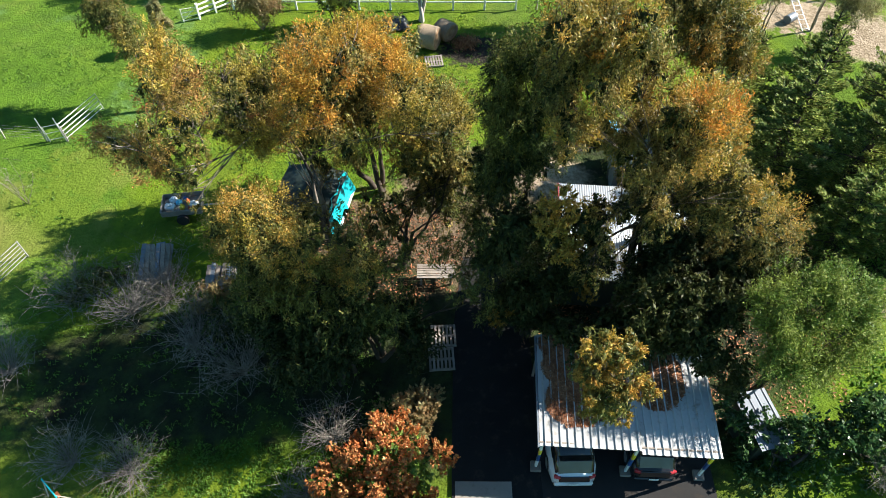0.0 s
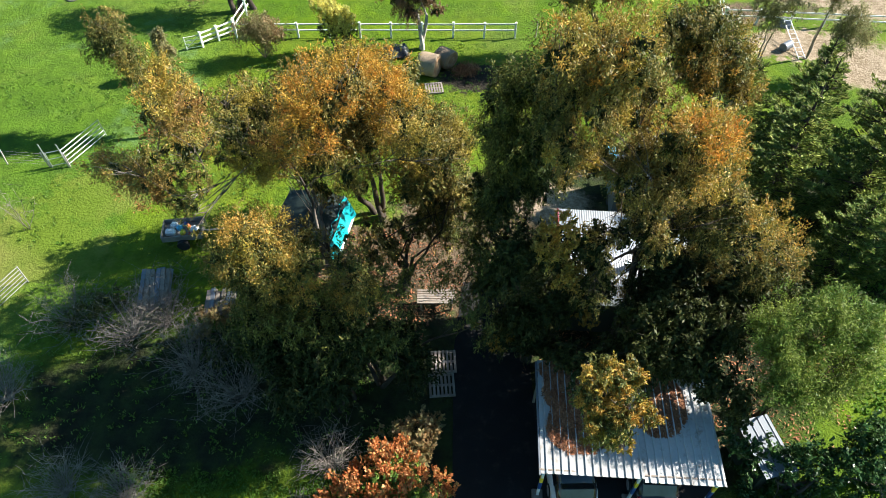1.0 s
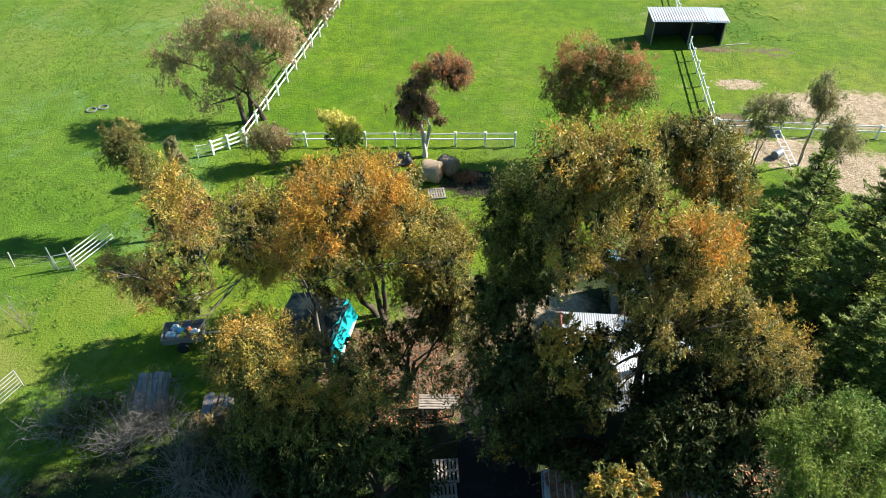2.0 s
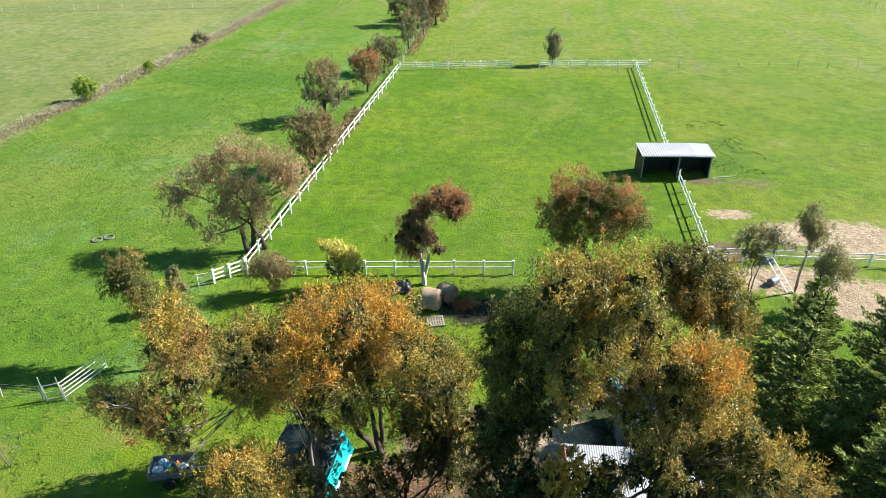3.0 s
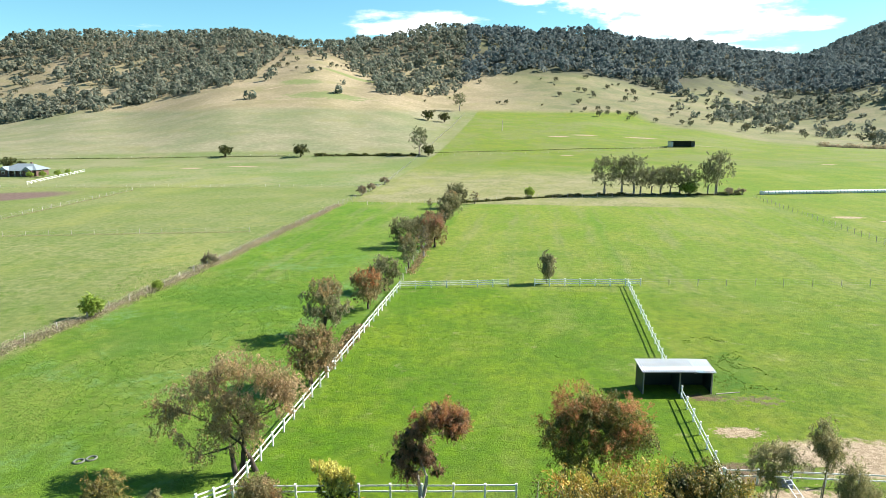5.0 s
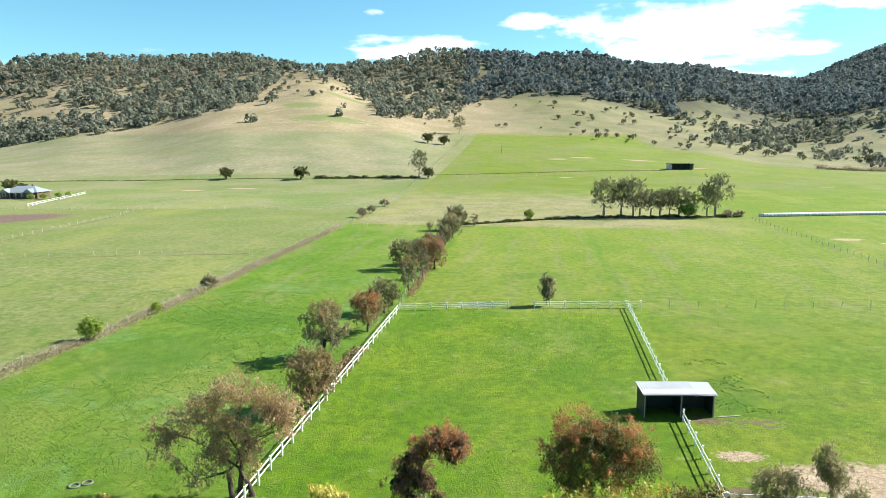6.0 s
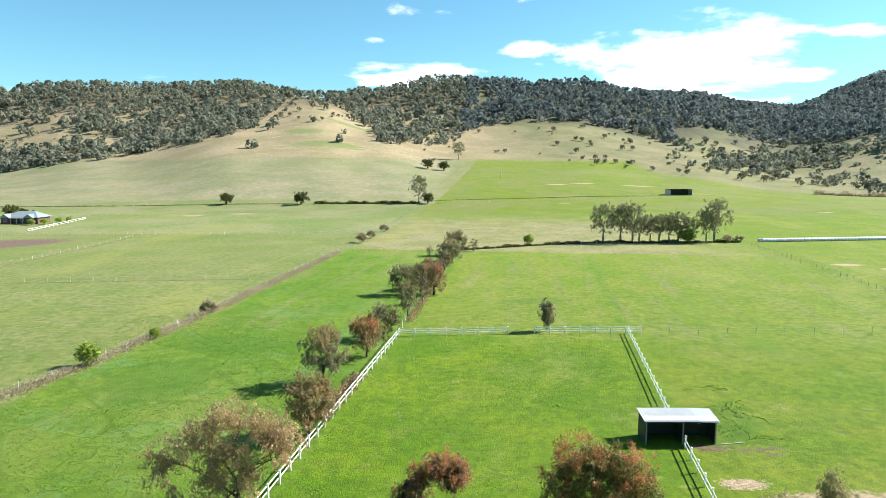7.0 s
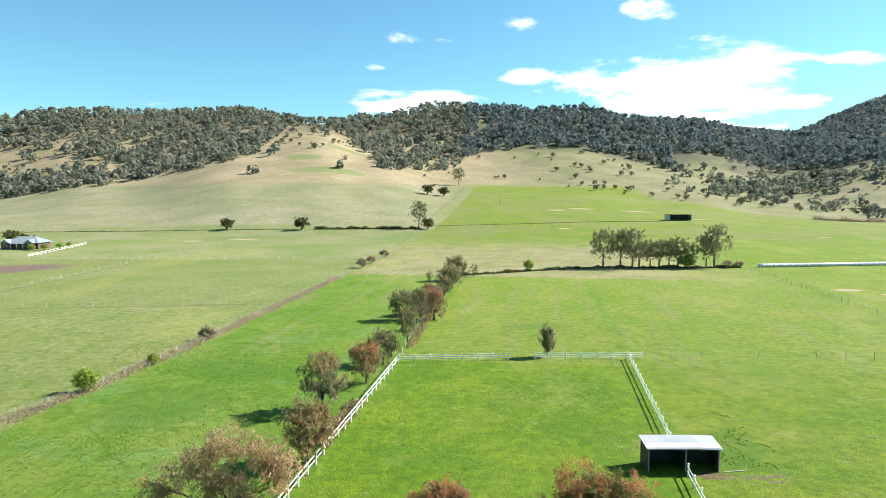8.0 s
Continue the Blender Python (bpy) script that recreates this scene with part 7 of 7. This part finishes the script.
again(CLUMP, -13.5, 373.0, 1.2, 200, "tall open gum on the pasture boundary", 0.9)
again(HOAK, -12.6, 551.8, 1.3, 20)
again(HOAK, 0.5, 553.0, 1.2, 110)
again(CLUMP, 15.1, 640, 1.3, 50, "tall gum at foot of wooded hill")
again(HOAK, -199, 306, 0.9, 220, "dark round tree beside farmhouse")
again(HOAK, -196, 310, 0.6, 20, "dark round tree beside farmhouse")
for k, (x, y) in enumerate(((-170, 274), (-166, 276), (-162, 280), (-160, 284))):
    again(BUSH, x, y, 0.8, 40 * k, "green garden bush beside farmhouse", 1.2)


# ---- hedges and rank growth ----
def growth(name, points, width, high, count, size, material, label, seed, category="hedge", droop=-0.5, slim=0.12):
    """Rank stalks along a line of points, as one mass."""
    rng = np.random.default_rng(seed)
    pts = np.array(points, float)
    seg = np.linalg.norm(np.diff(pts, axis=0), axis=1)
    s = rng.uniform(0, seg.sum(), count)
    cum = np.concatenate([[0], np.cumsum(seg)])
    x, y = np.interp(s, cum, pts[:, 0]), np.interp(s, cum, pts[:, 1])
    lump = 0.35 + 0.65 * np.clip(np.sin(s * 0.55) * np.sin(s * 0.21 + 1) + np.sin(s * 1.7) * 0.4 + 0.35, 0, 1)
    x, y = x + rng.normal(0, width * 0.35, count), y + rng.normal(0, width * 0.35, count)
    z = land(x, y) + rng.random(count) * high * lump
    along = rng.normal(size=(count, 3))
    along[:, 2] -= droop * 2
    along /= np.linalg.norm(along, axis=1)[:, None]
    sd = np.cross(along, rng.normal(size=(count, 3)))
    sd /= np.linalg.norm(sd, axis=1)[:, None]
    ln = size * rng.uniform(0.6, 1.4, (count, 1))
    p, a, b = np.stack([x, y, z], 1), along * ln / 2, sd * ln * slim
    v = np.stack([p - a, p + b, p + a, p - b], 1).reshape(-1, 3)
    me = raw_mesh(name, v, np.arange(4 * count).reshape(-1, 4))
    me.materials.append(material)
    return tagged(new(name, me), label, category, kind="stuff")


growth("hedge_growth", [(-60.5, 20), (-52.5, 60), (-46.3, 83.0), (-41.3, 113.5), (-31.0, 195.0)], 2.1, 0.9, 30000, 0.32, M["dry"], "rank dry pinkish growth along old wire fence", 301)
growth("hedge_growth", [(2.7, 199), (30.1, 212.3), (50, 219), (99, 220.2)], 0.8, 1.0, 12000, 0.45, M["olive"], "low dark hedge along the paddock end", 302, slim=0.25)
growth("hedge_growth", [(-70, 366.5), (-45, 368.5), (-14, 371.1)], 1.8, 1.6, 5000, 0.7, M["olive"], "dark low hedge below dry hill pasture", 303, slim=0.3)
growth("hedge_growth", [(-239, 358.9), (-140, 363.5), (-80, 366.5)], 0.9, 0.45, 2600, 0.5, M["olive"], "thin dark hedge below dry hill pasture", 304, slim=0.3)
growth("hedge_growth", [(-10, 385), (60, 400), (139.8, 421)], 1.0, 0.4, 1800, 0.5, M["olive"], "thin dark growth along slope fence", 305, slim=0.3)
growth("hedge_growth", [(-12.6, 66), (-11.2, 74), (-10.4, 80)], 1.4, 0.9, 2200, 0.35, M["grey"], "grey scrub under the fence row gums", 306, slim=0.2)
growth("hedge_growth", [(-5.5, 108), (-2.0, 145), (2.6, 197)], 1.2, 0.55, 5000, 0.34, M["grey"], "grey scrub under the far tree row", 307, slim=0.2)
growth("hedge_growth", [(262, 470), (300, 462), (345, 470)], 3.0, 3.2, 6000, 0.9, M["dry"], "leafless brown scrub beside creek", 308, slim=0.2)


for k, line in enumerate(([(-112.9, 167.9), (-109.4, 233.3)], [(-96.7, 143.5), (-44.2, 149.4)], [(-160, 240), (-60, 243), (-24, 244)], [(-14, 372), (19, 620)], [(-230, 300), (-100, 330)])):
    growth("dry_grass", line, 0.9, 0.28, 5000, 0.26, M["straw"], "pale dry grass left long under a fence", 320 + k, "grass", slim=0.09)
growth("loose_hay", [(0.9, 37.4), (1.9, 37.6)], 0.8, 0.5, 1600, 0.3, M["litter"], "loose brown hay spilled beside bale", 330, "hay", slim=0.06)


# ---- wooded hills ----
def line(x, *pts):
    """A bent line through the points given: its height over x."""
    return np.interp(x, pts[0::2], pts[1::2])


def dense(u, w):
    """How thickly the hills are wooded, in bands fitted to the camera's view. u: tangent to the right of straight
    ahead, w: tangent above the eye, in thousandths.
    """
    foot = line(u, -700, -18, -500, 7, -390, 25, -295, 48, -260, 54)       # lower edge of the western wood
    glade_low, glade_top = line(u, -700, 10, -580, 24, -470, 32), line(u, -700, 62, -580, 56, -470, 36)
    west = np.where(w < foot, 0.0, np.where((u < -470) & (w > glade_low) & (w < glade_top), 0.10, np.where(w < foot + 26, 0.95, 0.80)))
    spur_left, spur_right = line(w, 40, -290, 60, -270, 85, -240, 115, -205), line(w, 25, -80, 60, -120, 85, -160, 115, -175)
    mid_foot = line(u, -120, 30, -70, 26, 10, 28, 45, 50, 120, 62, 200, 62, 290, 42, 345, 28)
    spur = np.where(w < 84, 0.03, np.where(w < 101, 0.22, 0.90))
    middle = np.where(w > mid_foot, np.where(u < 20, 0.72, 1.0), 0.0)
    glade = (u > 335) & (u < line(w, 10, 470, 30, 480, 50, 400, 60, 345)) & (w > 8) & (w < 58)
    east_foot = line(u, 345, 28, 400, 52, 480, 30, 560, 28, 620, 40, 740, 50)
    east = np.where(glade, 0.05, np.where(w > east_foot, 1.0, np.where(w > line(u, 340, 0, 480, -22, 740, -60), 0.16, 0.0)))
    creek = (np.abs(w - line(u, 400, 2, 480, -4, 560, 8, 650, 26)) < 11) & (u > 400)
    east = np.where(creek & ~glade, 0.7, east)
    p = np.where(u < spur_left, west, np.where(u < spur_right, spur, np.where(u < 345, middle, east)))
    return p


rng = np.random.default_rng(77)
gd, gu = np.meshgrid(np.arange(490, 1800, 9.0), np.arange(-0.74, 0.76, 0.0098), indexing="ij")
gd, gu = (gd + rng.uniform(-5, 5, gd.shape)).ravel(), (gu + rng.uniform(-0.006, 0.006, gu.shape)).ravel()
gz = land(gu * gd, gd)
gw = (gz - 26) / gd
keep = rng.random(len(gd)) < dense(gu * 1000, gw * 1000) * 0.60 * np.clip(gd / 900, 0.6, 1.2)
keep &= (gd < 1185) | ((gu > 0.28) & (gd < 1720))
# these slopes take the darker leaf with haze in its colour
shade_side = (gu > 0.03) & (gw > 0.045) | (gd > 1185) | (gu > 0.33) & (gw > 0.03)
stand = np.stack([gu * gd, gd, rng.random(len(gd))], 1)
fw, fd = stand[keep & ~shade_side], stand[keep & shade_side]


def wood(name, rows, material, label, seed, tall):
    """Many far trees as one mass: each a trunk and a rounded, uneven crown of leaf sprays."""
    rng = np.random.default_rng(seed)
    n = len(rows)
    z = land(rows[:, 0], rows[:, 1])
    upper = np.clip((rows[:, 1] - 720) / 300, 0, 1)
    high = (6.0 + 6.0 * rows[:, 2]) * (0.90 + 0.45 * upper) * tall
    wide = high * (rng.uniform(0.95, 1.40, n) * (1 - upper) + rng.uniform(0.60, 0.98, n) * upper)
    lobes, per = 7, 8
    middle = np.stack([rows[:, 0], rows[:, 1], z + high * (0.42 + 0.12 * upper)], 1)
    way = rng.normal(size=(n, lobes, 3))
    way /= np.linalg.norm(way, axis=2)[..., None]
    off = way * np.stack([wide * 0.30, wide * 0.30, high * (0.30 - 0.04 * upper)], 1)[:, None]
    sp = rng.normal(size=(n, lobes, per, 3)) + way[:, :, None] * 0.9
    sp /= np.linalg.norm(sp, axis=3)[..., None]
    p = (middle[:, None, None] + off[:, :, None] + sp * (wide * 0.25)[:, None, None, None] * rng.uniform(0.8, 1.1, (n, lobes, per, 1))).reshape(-1, 3)
    m = len(p)
    facing = sp.reshape(-1, 3) + rng.normal(0, 0.15, (m, 3))
    along = np.cross(facing, rng.normal(size=(m, 3)))
    along /= np.linalg.norm(along, axis=1)[:, None]
    sd = np.cross(along, facing)
    sd /= np.linalg.norm(sd, axis=1)[:, None]
    ln = np.repeat(wide, lobes * per)[:, None] * rng.uniform(0.22, 0.36, (m, 1))
    a, b = along * ln / 2, sd * ln * 0.45
    v = np.stack([p - a, p + b, p + a, p - b], 1).reshape(-1, 3)
    # trunks: four-sided, tapered
    base = np.stack([rows[:, 0], rows[:, 1], z - 0.5], 1)
    lean = rng.normal(0, 0.6, (n, 2))
    tv = []
    for zz, rr in ((0.0, 0.24), (1.0, 0.1)):
        for k in range(4):
            q = base.copy()
            q[:, 0] += math.cos(k * math.pi / 2) * rr + lean[:, 0] * zz
            q[:, 1] += math.sin(k * math.pi / 2) * rr + lean[:, 1] * zz
            q[:, 2] += zz * high * 0.75
            tv.append(q)
    tv = np.stack(tv, 1).reshape(-1, 3)
    tf = np.array([(k, (k + 1) % 4, 4 + (k + 1) % 4, 4 + k) for k in range(4)])
    tf = (np.arange(n)[:, None, None] * 8 + tf[None]).reshape(-1, 4)
    me = raw_mesh(name, np.concatenate([v, tv]), np.concatenate([np.arange(4 * m).reshape(-1, 4), tf + 4 * m]))
    me.materials.append(material), me.materials.append(M["bark"])
    me.polygons.foreach_set("material_index", np.concatenate([np.zeros(m, np.int32), np.ones(len(tf), np.int32)]))
    return tagged(new(name, me), label, "woodland", kind="stuff")


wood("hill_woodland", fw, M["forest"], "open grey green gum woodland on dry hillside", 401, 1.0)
wood("dark_woodland", fd, M["forest_hazed"], "dense dark forest on the far hills, haze put into leaf colour", 402, 1.08)

# single bushes scattered over the bare slopes
HBUSH = model(209, "bush", None, 6.6, 5.0, 900, 0.95, "twig", label="grey green bush on dry hillside", name="hill_bush", category="bush", low=0.08, twigs=0, lumps=12)
HBUSH["group"] = "hillside bushes"
HBUSH.matrix_basis = pose(*lie(64, 700))
rng = np.random.default_rng(88)
placed = 0
while placed < 210:
    u, d = rng.uniform(-0.70, 0.74), rng.uniform(500, 1120)
    w = (float(land(u * d, d)) - 26) / d * 1000
    k = u * 1000
    glade = k < -440 and 14 < w < 58
    spur = line(w, 40, -300, 115, -215) < k < line(w, 25, -80, 115, -175) and 62 < w < 125
    bank = -40 < k < 190 and 2 < w < 60
    shrubby = 190 <= k < 400 and line(k, 190, 0, 400, -22) < w < line(k, 190, 58, 340, 26, 400, 50)
    east = k >= 400 and line(k, 400, -20, 740, -58) < w < 34
    if not (glade or spur or bank and rng.random() < 0.35 or shrubby or east and rng.random() < 0.7):
        continue
    again(HBUSH, u * d, d, rng.uniform(0.5, 1.35) * (1.25 if east else 1.0), rng.uniform(0, 360))
    placed += 1


# ---- weeds and tussocks in the nearer grass ----
def tussocks(name, area, count, size, material, label, seed, blades=9, patch=0.0, thin=1.0):
    rng = np.random.default_rng(seed)
    x0, y0, x1, y1 = area
    x, y = rng.uniform(x0, x1, count), y0 + (y1 - y0) * rng.random(count) ** thin
    if patch:
        keep = np.array([noise.noise(Vector((a * patch, b * patch, 3.3))) > 0.02 for a, b in zip(x, y)])
        x, y = x[keep], y[keep]
    n = len(x)
    p = np.repeat(np.stack([x, y, np.zeros(n)], 1), blades, 0)
    m = len(p)
    p[:, :2] += rng.normal(0, size * 0.5, (m, 2))
    p[:, 2] = size * 0.25
    along = rng.normal(size=(m, 3))
    along[:, 2] = np.abs(along[:, 2]) + 0.5
    along /= np.linalg.norm(along, axis=1)[:, None]
    sd = np.cross(along, rng.normal(size=(m, 3)))
    sd /= np.linalg.norm(sd, axis=1)[:, None]
    ln = size * rng.uniform(0.6, 1.4, (m, 1))
    a, b = along * ln / 2, sd * ln * 0.16
    v = np.stack([p - a, p + b, p + a, p - b], 1).reshape(-1, 3)
    me = raw_mesh(name, v, np.arange(4 * m).reshape(-1, 4))
    me.materials.append(material)
    return tagged(new(name, me), label, "grass", kind="stuff")


tussocks("weeds", (-52, 26, -17, 112), 11000, 0.14, M["weed"], "rank green weeds in the lane field", 501, 6, 0.05, 1.9)
tussocks("weeds", (-20, 43, 22, 99), 3600, 0.10, M["sward"], "uneven grass tufts in the white railed paddock", 505, 5, 0.09)
tussocks("weeds", (26.5, 60, 33, 76), 420, 0.16, M["sward"], "rank tufts beside the shelter fence", 507, 6, 0.3)
tussocks("weeds", (-16, 5.5, -4, 10.5), 1700, 0.17, M["weed"], "bushy bright green weeds in the sun", 510, 9, 0.35)
tussocks("weeds", (-22, 5, -1, 17), 1100, 0.15, M["weed"], "rank green weeds under bare shrubs", 502, 9, 0.25)
tussocks("weeds", (15, 8, 26, 22), 1800, 0.26, M["weed"], "rank green grass at yard edge", 503, 9, 0.3)
tussocks("weeds", (-30, 22, 6, 41), 2600, 0.16, M["weed"], "short green grass tufts round the trees", 504, 7, 0.2)
